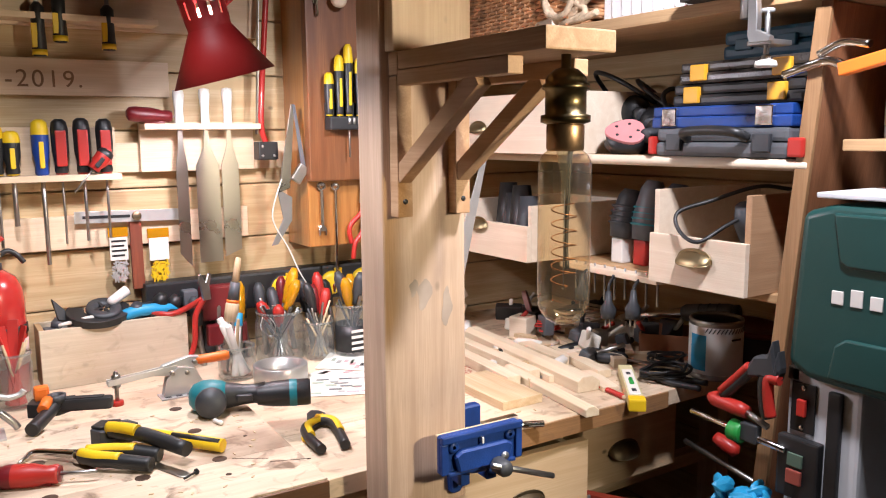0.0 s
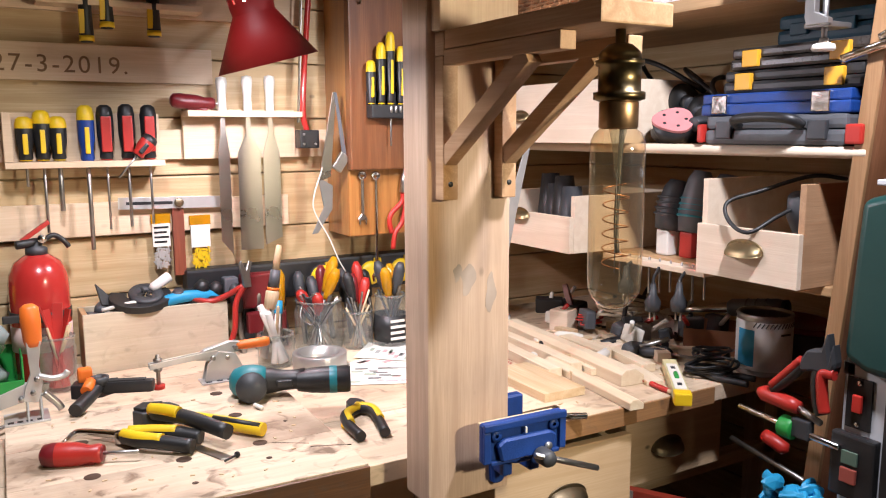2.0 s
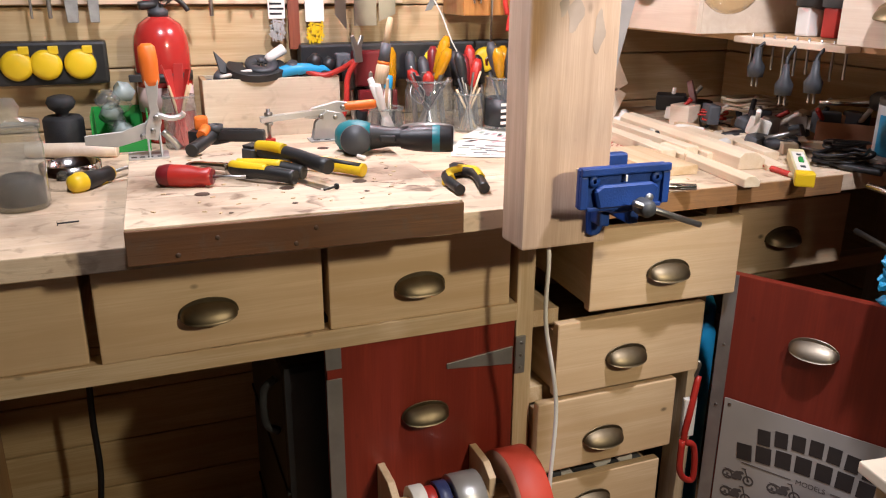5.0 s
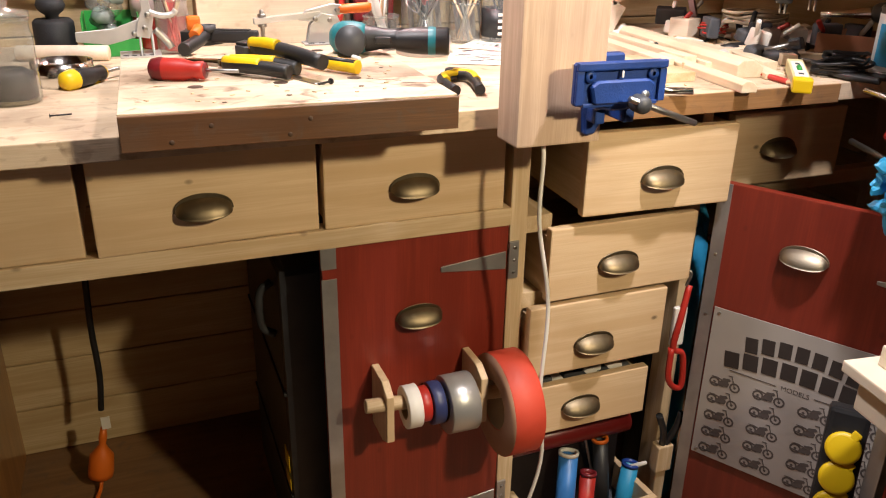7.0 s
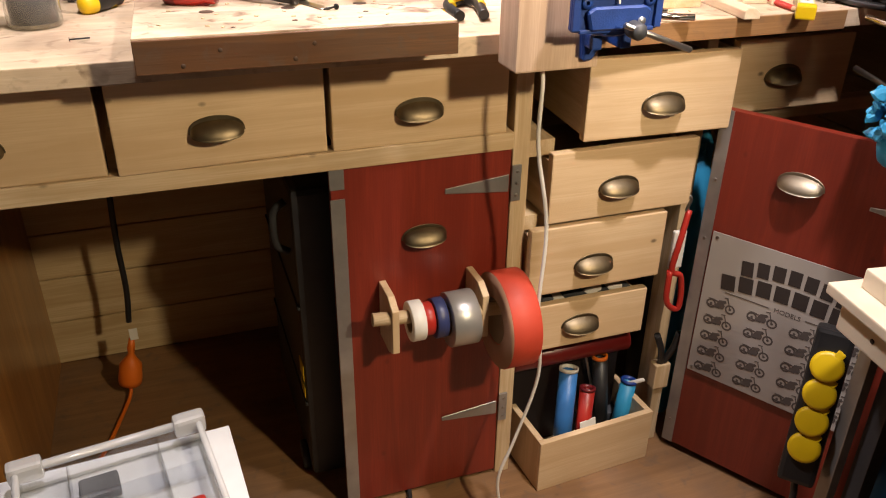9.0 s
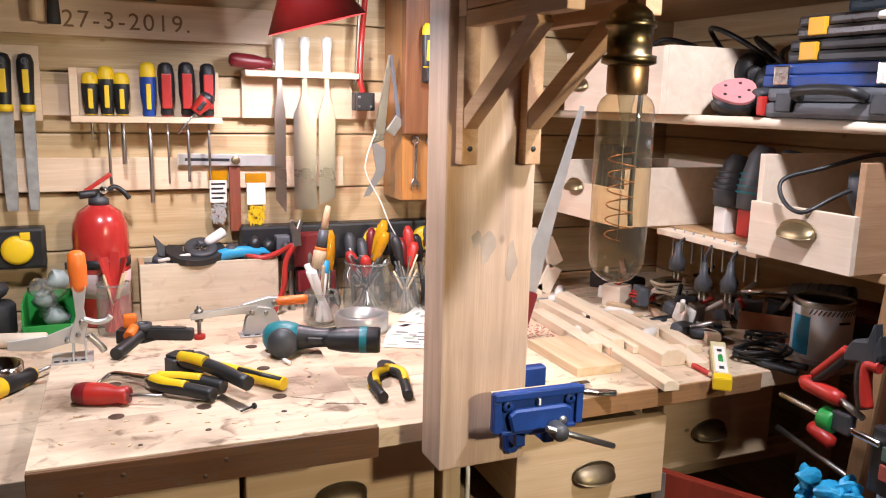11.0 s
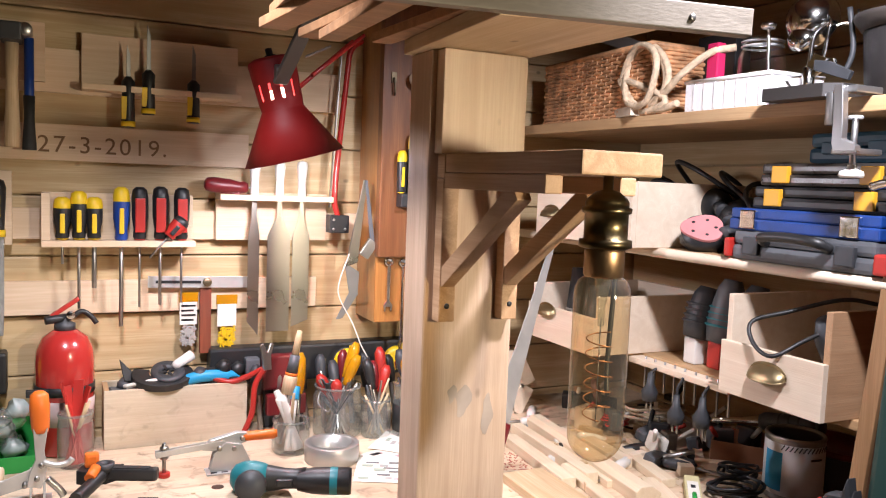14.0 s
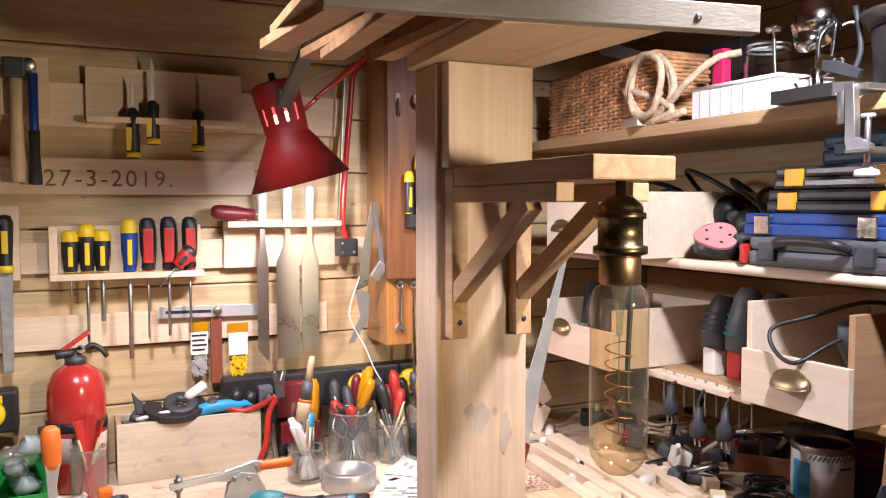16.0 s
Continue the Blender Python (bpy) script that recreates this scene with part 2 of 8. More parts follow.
def bm_cyl(p, q, r0, r1=None, seg=20, bevel=0.001):
    h = (Vector(q) - Vector(p)).length
    r1 = r0 if r1 is None else r1
    b = min(bevel, 0.3 * r0, 0.3 * max(r1, 1e-4), 0.3 * h)
    return bm_lathe([(0, 0), (r0 - b, 0), (r0, b), (r1, h - b), (max(r1 - b, 0.0001), h), (0, h)], seg, axis_pose(p, q))


def bm_rod(profile, p, q, seg=20):
    """A turned body along p to q: profile of (radius, share of the length)."""
    h = (Vector(q) - Vector(p)).length
    return bm_lathe([(r, t * h) for r, t in profile], seg, axis_pose(p, q))


def smooth_path(points, steps=6):
    pts = [Vector(p) for p in points]
    if len(pts) < 3:
        return pts
    out = []
    ext = [2 * pts[0] - pts[1]] + pts + [2 * pts[-1] - pts[-2]]
    for a, b, c, d in zip(ext, ext[1:], ext[2:], ext[3:]):
        for k in range(steps):
            t = k / steps
            out.append(0.5 * (2 * b + (c - a) * t + (2 * a - 5 * b + 4 * c - d) * t * t + (3 * b - a - 3 * c + d) * t ** 3))
    return out + [pts[-1]]


def bm_tube(points, r, seg=8, steps=6, ends=None):
    """A round cord, wire or bent bar through points. ends: the radius at the far end."""
    pts = smooth_path(points, steps)
    bm = bmesh.new()
    rings = []
    n = len(pts)
    up = Vector((0.31, 0.17, 0.94))
    for k, p in enumerate(pts):
        d = (pts[min(k + 1, n - 1)] - pts[max(k - 1, 0)]).normalized()
        side = d.cross(up)
        if side.length < 0.05:
            side = d.cross(Vector((1, 0, 0)))
        side.normalize()
        up = side.cross(d)
        rr = r if ends is None else r + (ends - r) * k / (n - 1)
        rings.append([bm.verts.new(p + rr * (side * math.cos(2 * math.pi * j / seg) + up * math.sin(2 * math.pi * j / seg))) for j in range(seg)])
    for a, b in zip(rings, rings[1:]):
        for j in range(seg):
            f = bm.faces.new((a[j], a[(j + 1) % seg], b[(j + 1) % seg], b[j]))
            f.smooth = True
    bm.faces.new(rings[0][::-1]), bm.faces.new(rings[-1])
    return bm


def bm_plate(outline, thick, m=None, bevel=0.0008):
    """A flat body: an outline in x, y, raised by its thickness along z."""
    bm = bmesh.new()
    lo = [bm.verts.new((x, y, 0)) for x, y in outline]
    f = bm.faces.new(lo)
    ext = bmesh.ops.extrude_face_region(bm, geom=[f])
    bmesh.ops.translate(bm, verts=[v for v in ext["geom"] if isinstance(v, bmesh.types.BMVert)], vec=(0, 0, thick))
    bmesh.ops.recalc_face_normals(bm, faces=bm.faces[:])
    if bevel:
        bmesh.ops.bevel(bm, geom=bm.edges[:], offset=min(bevel, thick * 0.3), segments=1, affect="EDGES")
    if m:
        bm.transform(m)
    return bm


def link(name, bm, material, parent=None, label=""):
    me = bpy.data.meshes.new(name)
    bm.to_mesh(me)
    bm.free()
    me.materials.append(material)
    ob = new(name, me)
    if parent:
        ob.parent = parent
    if label:
        ob["label"] = label
    return ob


def part(name, bm, material, parent, label=""):
    """One mesh under a thing or a part."""
    return link(name, bm, material, parent, label)


def thing(name, label, category, m=None, group="", kind=""):
    """An empty at a thing's base that carries its parts."""
    ob = tagged(new(name), label, category, group, kind)
    ob.empty_display_size = 0.02
    if m is not None:
        ob.matrix_world = m
    return ob


def solid(name, bm, material, label, category, m=None, group="", kind=""):
    """A thing of one mesh."""
    ob = tagged(link(name, bm, material), label, category, group, kind)
    if m is not None:
        ob.matrix_world = m
    return ob


def structure(name, bm, material, label, category):
    return solid(name, bm, material, label, category, kind="structure")


def at(x, y, z, yaw=0, rx=0, ry=0):
    """A place on a support, turned about z, then tipped."""
    return Matrix.Translation((x, y, z)) @ Matrix.Rotation(radians(yaw), 4, "Z") @ Matrix.Rotation(radians(rx), 4, "X") @ Matrix.Rotation(radians(ry), 4, "Y")


BENCH, BOARD = 0.937, 0.98
WALL_Y, WALL_X = 2.02, 1.75

# ---- the room ----
structure("floor", bm_box(-2.2, -2.6, -0.06, 2.4, 2.1, 0.0, 0), floor_wood, "worn brown wooden workshop floor", "floor")
# unseen ceiling added to close the room; dark wood keeps bounced light low
structure("ceiling", bm_box(-2.2, -2.6, 2.4, 2.4, 2.1, 2.46, 0), dark_wood, "unseen dark wooden ceiling added to close the workshop", "ceiling")
# unseen west and south walls, also added to close the room
structure("wall_west", bm_box(-2.26, -2.6, 0, -2.2, 2.1, 2.4, 0), dark_wood, "unseen plain dark wooden wall added to close the workshop", "wall")
structure("wall_south", bm_box(-2.2, -2.66, 0, 2.4, -2.6, 2.4, 0), dark_wood, "unseen plain dark wooden wall added to close the workshop", "wall")
wall_east = structure("wall_east", bm_box(WALL_X + 0.02, -2.6, 0, WALL_X + 0.08, 2.1, 2.4, 0), wall_wood, "pine plank wall behind the tool shelves", "wall")
wall_north = structure("wall_north", bm_box(-2.2, WALL_Y + 0.02, 0, WALL_X + 0.02, 2.1, 2.4, 0), wall_wood, "wall of horizontal pine planks hung with tools", "wall")

# ---- the workbench ----
worktop = thing("worktop", "worn stained pine worktop of a long workbench", "worktop")
for k in range(4):
    part("board", bm_box(-1.4, 1.262 + 0.19 * k, 0.907, WALL_X, min(1.4505 + 0.19 * k, WALL_Y), BENCH, 0.0015), bench_wood, worktop)
part("edge", bm_box(0.875, 1.2575, 0.905, 1.392, 1.2617, 0.9362, 0.001), wood("brown_edge", (0.36, 0.19, 0.08), (0.25, 0.12, 0.045), "x", knots=0.3, stain=0.4), worktop, "brown varnished front edge")
frame_ = thing("bench_frame", "pine legs and rails under the worktop", "bench frame")
for x0, y0, z0, x1, y1, z1 in ((0.820, 1.33, 0, 0.851, 1.375, 0.907), (1.192, 1.35, 0, 1.214, 1.40, 0.907), (1.192, 1.90, 0, 1.214, 1.95, 0.907), (-0.95, 1.35, 0, -0.90, 1.4, 0.907), (1.66, 1.35, 0, 1.70, 1.4, 0.907), (0.822, 1.90, 0, 0.851, 1.95, 0.907)):
    part("leg", bm_box(x0, y0, z0, x1, y1, z1, 0.002), pine_z, frame_)
part("rail", bm_box(-0.95, 1.326, 0.727, 0.8195, 1.36, 0.757, 0.002), pine_x, frame_)
part("rail", bm_box(1.2145, 1.35, 0.715, 1.70, 1.38, 0.742, 0.002), pine_x, frame_)
for z in (0.725, 0.585, 0.435):
    part("runner", bm_box(0.8515, 1.335, z - 0.02, 0.90, 1.55, z + 0.01, 0.0015), pine_y, frame_)
part("side_panel", bm_box(-0.085, 1.36, 0, -0.065, WALL_Y, 0.727, 0.001), orange_wood, frame_)


def bm_cup(a=0.0385, h=0.020, d=0.024):
    """A cup pull: a thin half dome, open below."""
    bm = bmesh.new()
    def sheet(a, h, d, flip):
        grid = []
        for i in range(17):
            t = math.pi * i / 16
            s = math.sin(t) ** 0.7
            row = [bm.verts.new((-a * math.cos(t), -d * s * math.sin(f), h * s * math.cos(f) - 0.008 * math.sin(t) * math.sin(f))) for f in (math.pi / 2 * j / 8 for j in range(9))]
            grid.append(row)
        for i in range(16):
            for j in range(8):
                q = [grid[i][j], grid[i + 1][j], grid[i + 1][j + 1], grid[i][j + 1]]
                fc = bm.faces.new(q[::-1] if flip else q)
                fc.smooth = True
        return grid
    o, n = sheet(a, h, d, True), sheet(a * 0.95, h * 0.93, d * 0.9, False)
    for i in range(16):
        bm.faces.new((o[i][8], o[i + 1][8], n[i + 1][8], n[i][8]))
    bmesh.ops.remove_doubles(bm, verts=bm.verts[:], dist=1e-5)
    return bm


def cup_pull(parent, x, y, z, material=brass_old, size=1.0, face=0):
    m = at(x, y, z, face) @ Matrix.Scale(size, 4)
    pull = part("cup_pull", bm_move(bm_cup(), m), material, parent, "aged brass cup pull")
    outline = [(0.0405 * math.cos(math.pi * k / 14), 0.0255 * math.sin(math.pi * k / 14) ** 0.8) for k in range(15)]
    part("flange", bm_plate(outline, 0.002, m @ Matrix.Rotation(radians(90), 4, "X")), material, pull)
    return pull


def drawer(x0, x1, z0, z1, y, depth, label, px, pz, turn=0.0, lip=0.02, fill=False):
    """A pine drawer: front, sides, back, bottom and cup pull. Its front's lower left corner is at x0, y, z0."""
    d = thing("drawer", label, "drawer", at(x0, y, z0, turn), "drawers under the workbench")
    w, h = x1 - x0, z1 - z0
    part("front", bm_box(0, 0, 0, w, 0.018, h, 0.0025), drawer_wood, d)
    for s in (0.004, w - 0.018):
        part("side", bm_box(s, 0.0185, 0.006, s + 0.014, depth, h - lip, 0.001), pine_y, d)
    part("back", bm_box(0.0185, depth - 0.014, 0.006, w - 0.0185, depth, h - lip, 0.001), pine_x, d)
    part("bottom", bm_box(0.0185, 0.0185, 0.006, w - 0.0185, depth - 0.0145, 0.012, 0), pine_x, d)
    cup_pull(d, px - x0, -0.001, pz - z0 - 0.012)
    if fill:
        random.seed(7)
        for k in range(9):
            px_, r = 0.03 + (w - 0.06) * k / 8, random.uniform(0.012, 0.02)
            part("packet", bm_box(px_ - r, 0.03, 0.0125, px_ + r, 0.09, h - random.uniform(-0.006, 0.012), 0.003), random.choice((dgrey, white, mgrey, paper)), d)
    return d


CLOSED = "closed knotty pine drawer with a brass cup pull"
drawer(-0.12, 0.190, 0.758, 0.895, 1.33, 0.5, CLOSED, 0.03, 0.82)
drawer(0.205, 0.508, 0.758, 0.893, 1.322, 0.5, CLOSED, 0.347, 0.821, 2.0)
drawer(0.516, 0.806, 0.757, 0.890, 1.33, 0.5, CLOSED, 0.655, 0.818)
OPEN = "pine drawer pulled partly open below the worktop"
drawer(0.925, 1.203, 0.743, 0.881, 1.283, 0.45, OPEN, 1.065, 0.806, -2.5)
drawer(0.881, 1.170, 0.589, 0.720, 1.30, 0.45, OPEN, 1.014, 0.653)
drawer(0.852, 1.127, 0.444, 0.579, 1.30, 0.45, OPEN, 0.981, 0.503)
drawer(0.862, 1.116, 0.311, 0.411, 1.31, 0.45, "shallow pine drawer full of small packets", 0.973, 0.367, fill=True)
drawer(1.2145 + 0.03, 1.50, 0.744, 0.877, 1.33, 0.45, CLOSED, 1.349, 0.816)

board = thing("loose_board", "scarred thick wooden board with dog holes on the worktop", "board", at(0.256, 1.192, BENCH, -1.5))
for k in range(3):
    part("plank", bm_box(0.0, 0.13 * k, 0.0, 0.405, 0.13 * k + 0.1297, 0.043, 0.001), board_wood, board)
for hx, hy, r in ((0.202, 0.129, 0.010), (0.093, 0.130, 0.010), (0.090, 0.255, 0.010), (0.304, 0.136, 0.010), (0.302, 0.260, 0.010), (0.301, 0.375, 0.010), (0.20, 0.05, 0.004), (0.12, 0.03, 0.003), (0.30, 0.08, 0.004), (0.36, 0.20, 0.003)):
    part("dog_hole", bm_cyl((hx, hy, 0.04), (hx, hy, 0.0434), r, seg=16, bevel=0.0001), plain("hole_brown", (0.06, 0.03, 0.015), 0.8) if "hole_brown" not in bpy.data.materials else bpy.data.materials["hole_brown"], board, "dark bored hole")
for gx, gy, gl, ga in ((0.340, 0.115, 0.050, -32), (0.385, 0.080, 0.055, -20), (0.30, 0.205, 0.04, 12), (0.15, 0.20, 0.035, -8)):
    part("saw_cut", bm_move(bm_box(-gl / 2, -0.0006, -0.001, gl / 2, 0.0006, 0.0003, 0), at(gx, gy, 0.043, ga)), bpy.data.materials["hole_brown"], board, "dark saw cut")
part("front_edge", bm_box(0.0, -0.006, 0.0, 0.405, -0.0002, 0.041, 0.001), wood("sawn_edge", (0.19, 0.082, 0.030), (0.10, 0.04, 0.015), "x", knots=0.4, stain=0.5), board, "dark sawn front edge")
for hx in (0.055, 0.10, 0.215, 0.19):
    part("screw_hole", bm_cyl((hx, -0.0066, 0.02 + 0.012 * math.sin(hx * 90)), (hx, 0.004, 0.02 + 0.012 * math.sin(hx * 90)), 0.003, seg=10, bevel=0.0001), bpy.data.materials["hole_brown"], board)

# ---- the post and its bracket lamp ----
post = thing("timber_post", "weathered square pine post standing before the worktop edge", "post")
part("post", bm_box(0.745, 1.175, 0.902, 0.873, 1.238, 1.645, 0.003), post_wood, post)
for sx, sz, sw, sh_ in ((0.806, 1.205, 0.011, 0.020), (0.842, 1.185, 0.008, 0.024), (0.790, 1.215, 0.006, 0.012)):
    part("smudge", bm_plate([(sw * (1 + 0.3 * math.sin(3 * a + sx * 40)) * math.cos(a), sh_ * (1 + 0.25 * math.cos(2 * a + sz * 30)) * math.sin(a)) for a in (2 * math.pi * k / 18 for k in range(18))], 0.0003, at(sx, 1.1749, sz) @ Matrix.Rotation(radians(90), 4, "X"), 0), plain("grey_smudge", (0.33, 0.26, 0.21), 0.8, 0, 0.3, 60) if "grey_smudge" not in bpy.data.materials else bpy.data.materials["grey_smudge"], post, "bluish-grey ink smudge")
part("spacer", bm_box(0.775, 1.2383, 0.908, 0.845, 1.2618, 0.96, 0.001), pine_z, post)
part("cap_block", bm_box(0.752, 1.153, 1.520, 0.868, 1.1745, 1.645, 0.002), wood("planed_pine", (0.78, 0.62, 0.45), (0.68, 0.50, 0.34), "z", knots=0.3, stain=0.1), post, "pale planed block")

lamp_bracket = thing("wall_lamp", "rustic wooden bracket lamp with a long amber filament bulb", "lamp")
part("shelf_board", bm_box(0.758, 0.872, 1.497, 0.850, 1.1525, 1.5195, 0.002), wood("bracket_wood", (0.55, 0.35, 0.21), (0.40, 0.23, 0.12), "y", knots=0.2), lamp_bracket)
bracket_wood = bpy.data.materials["bracket_wood"]
part("back_strip", bm_box(0.757, 1.1525, 1.490, 0.868, 1.1745, 1.5195, 0.002), bracket_wood, lamp_bracket)
for bx in (0.757, 0.846):
    br = part("brace", bm_box(bx, 1.155, 1.313, bx + 0.022, 1.1745, 1.4895, 0.0015), bracket_wood, lamp_bracket)
    part("arm", bm_box(bx + 0.001, 0.93, 1.478, bx + 0.021, 1.1545, 1.4965, 0.0015), bracket_wood, br)
    part("diagonal", bm_move(bm_box(-0.009, 0, -0.011, 0.009, 0.205, 0.011, 0.0015), at(bx + 0.011, 1.160, 1.366, 180, rx=33.5)), bracket_wood, br)
    part("screw", bm_cyl((bx + 0.011, 1.1535, 1.333), (bx + 0.011, 1.156, 1.333), 0.0035, seg=12), black, br)
LX, LY = 0.813, 0.905
holder = part("lamp_holder", bm_lathe([(0, 1.497), (0.005, 1.497), (0.005, 1.484), (0.012, 1.482), (0.019, 1.476), (0.021, 1.472), (0.021, 1.468), (0.024, 1.467), (0.024, 1.462), (0.021, 1.461), (0.021, 1.437), (0.0255, 1.436), (0.0255, 1.429), (0.019, 1.427), (0, 1.427)], 32, Matrix.Translation((LX, LY, 0))), brass_dark, lamp_bracket, "dark aged brass lamp holder")
part("collar", bm_lathe([(0, 1.4285), (0.0185, 1.4285), (0.0195, 1.425), (0.0195, 1.402), (0.0175, 1.400), (0, 1.400)], 32, Matrix.Translation((LX, LY, 0))), copper_band, holder)
prof = [(0.018, 1.404), (0.0185, 1.400), (0.0235, 1.396), (0.0268, 1.389), (0.0276, 1.380)] + [(0.0276, 1.380 - 0.0168 * k) for k in range(1, 8)]
prof += [(0.0276 * math.cos(a), 1.2455 - 0.0285 * math.sin(a)) for a in (math.pi / 2 * k / 7 for k in range(1, 7))] + [(0, 1.217)]
bulb = part("bulb", bm_lathe(prof, 40, Matrix.Translation((LX, LY, 0))), amber_glass, lamp_bracket, "unlit long amber glass bulb")
part("stem", bm_lathe([(0.009, 1.401), (0.006, 1.385), (0.0035, 1.37), (0.003, 1.352), (0, 1.350)], 16, Matrix.Translation((LX, LY, 0))), clear, bulb)
fil = plain("filament", (0.36, 0.16, 0.06), 0.4, 0.6)
part("filament", bm_tube([(LX + 0.013 * math.cos(k * 0.55), LY + 0.013 * math.sin(k * 0.55), 1.345 - 0.0013 * k) for k in range(66)], 0.0007, 6, 2), fil, bulb, "copper-coloured spiral filament")
part("support_wire", bm_tube([(LX, LY, 1.36), (LX, LY, 1.255)], 0.0006, 6), steel, bulb)
part("cord", bm_tube([(0.853, 0.93, 1.516), (0.872, 0.955, 1.500), (0.876, 0.965, 1.47), (0.877, 0.968, 1.40), (0.874, 0.97, 1.30), (0.872, 0.965, 1.262)], 0.0028, 8), black, lamp_bracket, "thin black cord")

over = thing("overhead_frame", "rough timber frame with slats above the post", "timber frame")
part("board", bm_plate([(0.715, 0.957), (0.880, 0.919), (0.8735, 1.182), (0.8735, 1.24), (0.735, 1.24)], 0.018, at(0, 0, 1.6455)), pine_y, over)
part("front_strip", bm_move(bm_box(0, 0, 0, 0.42, 0.016, 0.027, 0.0015), at(0.548, 0.975, 1.648, -13.5, ry=1.0)), wood("grey_strip", (0.29, 0.25, 0.20), (0.19, 0.16, 0.125), "x", knots=0.2), over, "grey weathered front strip")
part("screw", bm_cyl((0.893, 0.891, 1.654), (0.893, 0.894, 1.654), 0.004, seg=14), steel, over)
slat_wood = wood("slat_wood", (0.40, 0.22, 0.11), (0.26, 0.13, 0.06), "x", knots=0.2, stain=0.4)
for x, y, ln, w, z, yaw in ((0.745, 0.975, 0.31, 0.028, 1.664, 2), (0.690, 0.985, 0.40, 0.034, 1.677, 3), (0.655, 0.985, 0.30, 0.030, 1.660, -2), (0.622, 0.99, 0.32, 0.036, 1.670, 4), (0.580, 1.00, 0.28, 0.024, 1.682, -3)):
    part("slat", bm_move(bm_box(0, 0, 0, ln, w, 0.012, 0.001), at(x, y, z, 90 + yaw)), slat_wood, over)
part("top_board", bm_box(0.60, 0.93, 1.735, 1.00, 1.30, 1.755, 0.001), pine_x, over)

# ---- doors below the bench ----
door = thing("cabinet_door", "closed red-stained plywood door with a tape holder", "door", None, "red cabinet doors")
part("panel", bm_box(0.508, 1.332, 0.01, 0.8185, 1.35, 0.7265, 0.001), red_ply, door)
part("edge_strip", bm_box(0.506, 1.3285, 0.01, 0.530, 1.3315, 0.675, 0.0005), grey_metal, door, "galvanised edge strip")
part("edge_strip", bm_box(0.506, 1.3285, 0.692, 0.530, 1.3315, 0.7265, 0.0005), grey_metal, door, "galvanised edge strip")
cup_pull(door, 0.664, 1.331, 0.584)
for hz in (0.665, 0.178):
    hg = part("hinge", bm_plate([(0.70, hz - 0.005), (0.70, hz + 0.004), (0.815, hz + 0.016), (0.815, hz - 0.016)], 0.003, Matrix.Translation((0, 1.3315, 0)) @ Matrix.Rotation(radians(90), 4, "X")), grey_metal, door, "grey steel strap hinge")
    part("hinge_plate", bm_box(0.8187, 1.325, hz - 0.033, 0.836, 1.3295, hz + 0.033, 0.0005), grey_metal, hg)
    for sz in (-0.022, 0, 0.022):
        part("screw", bm_cyl((0.828, 1.3252, hz + sz), (0.828, 1.3235, hz + sz), 0.003, seg=10), steel, hg)

tape_rack = thing("tape_holder", "wooden tape holder with five rolls on a dowel", "tape holder")
for bx in (0.582, 0.742):
    out = [(1.3315, 0.402), (1.3315, 0.512), (1.275, 0.513), (1.248, 0.498), (1.248, 0.415), (1.275, 0.402)]
    part("bracket", bm_plate([(z, -y) for y, z in out], 0.012, Matrix.Translation((bx, 0, 0)) @ Matrix.Rotation(radians(-90), 4, "Y") @ Matrix.Scale(-1, 4, (0, 0, 1)) @ Matrix.Scale(-1, 4, (0, 1, 0))), ply_z, tape_rack)
part("dowel", bm_cyl((0.552, 1.265, 0.480), (0.785, 1.258, 0.462), 0.0115), pine_x, tape_rack)


def tape_roll(x0, x1, y, z, r, hole, material, label):
    w = x1 - x0
    roll = thing("tape_roll", label, "tape", at(x0, y, z, ry=90), "rolls of tape")
    part("tape", bm_lathe([(hole + 0.002, 0), (r - 0.001, 0), (r, 0.001), (r, w - 0.001), (r - 0.001, w), (hole + 0.002, w), (hole + 0.002, 0)], 40), material, roll)
    part("core", bm_lathe([(hole, 0.0005), (hole + 0.002, 0.0005), (hole + 0.002, w - 0.0005), (hole, w - 0.0005), (hole, 0.0005)], 32), plain("cardboard", (0.33, 0.23, 0.14), 0.8) if "cardboard" not in bpy.data.materials else bpy.data.materials["cardboard"], roll, "cardboard core")


tape_roll(0.614, 0.637, 1.262, 0.466, 0.035, 0.018, white, "white tape roll on a wooden dowel")
tape_roll(0.638, 0.654, 1.262, 0.466, 0.029, 0.018, red, "narrow red tape roll on a wooden dowel")
tape_roll(0.656, 0.676, 1.262, 0.464, 0.035, 0.018, plain("navy_tape", (0.03, 0.04, 0.12), 0.4), "dark blue tape roll on a dowel")
tape_roll(0.681, 0.729, 1.260, 0.457, 0.048, 0.026, plain("silver_tape", (0.42, 0.41, 0.39), 0.35, 0.6), "silver duct tape roll on a dowel")
tape_roll(0.763, 0.815, 1.243, 0.450, 0.086, 0.040, plain("orange_red_tape", (0.50, 0.050, 0.025), 0.6), "large orange-red tape roll on the holder's end")
part("side_face", bm_lathe([(0.043, -0.0006), (0.085, -0.0006), (0.085, 0.0), (0.043, 0.0), (0.043, -0.0006)], 40), plain("tape_side", (0.34, 0.19, 0.12), 0.7), bpy.data.objects["tape_roll.004"], "brownish wound side")

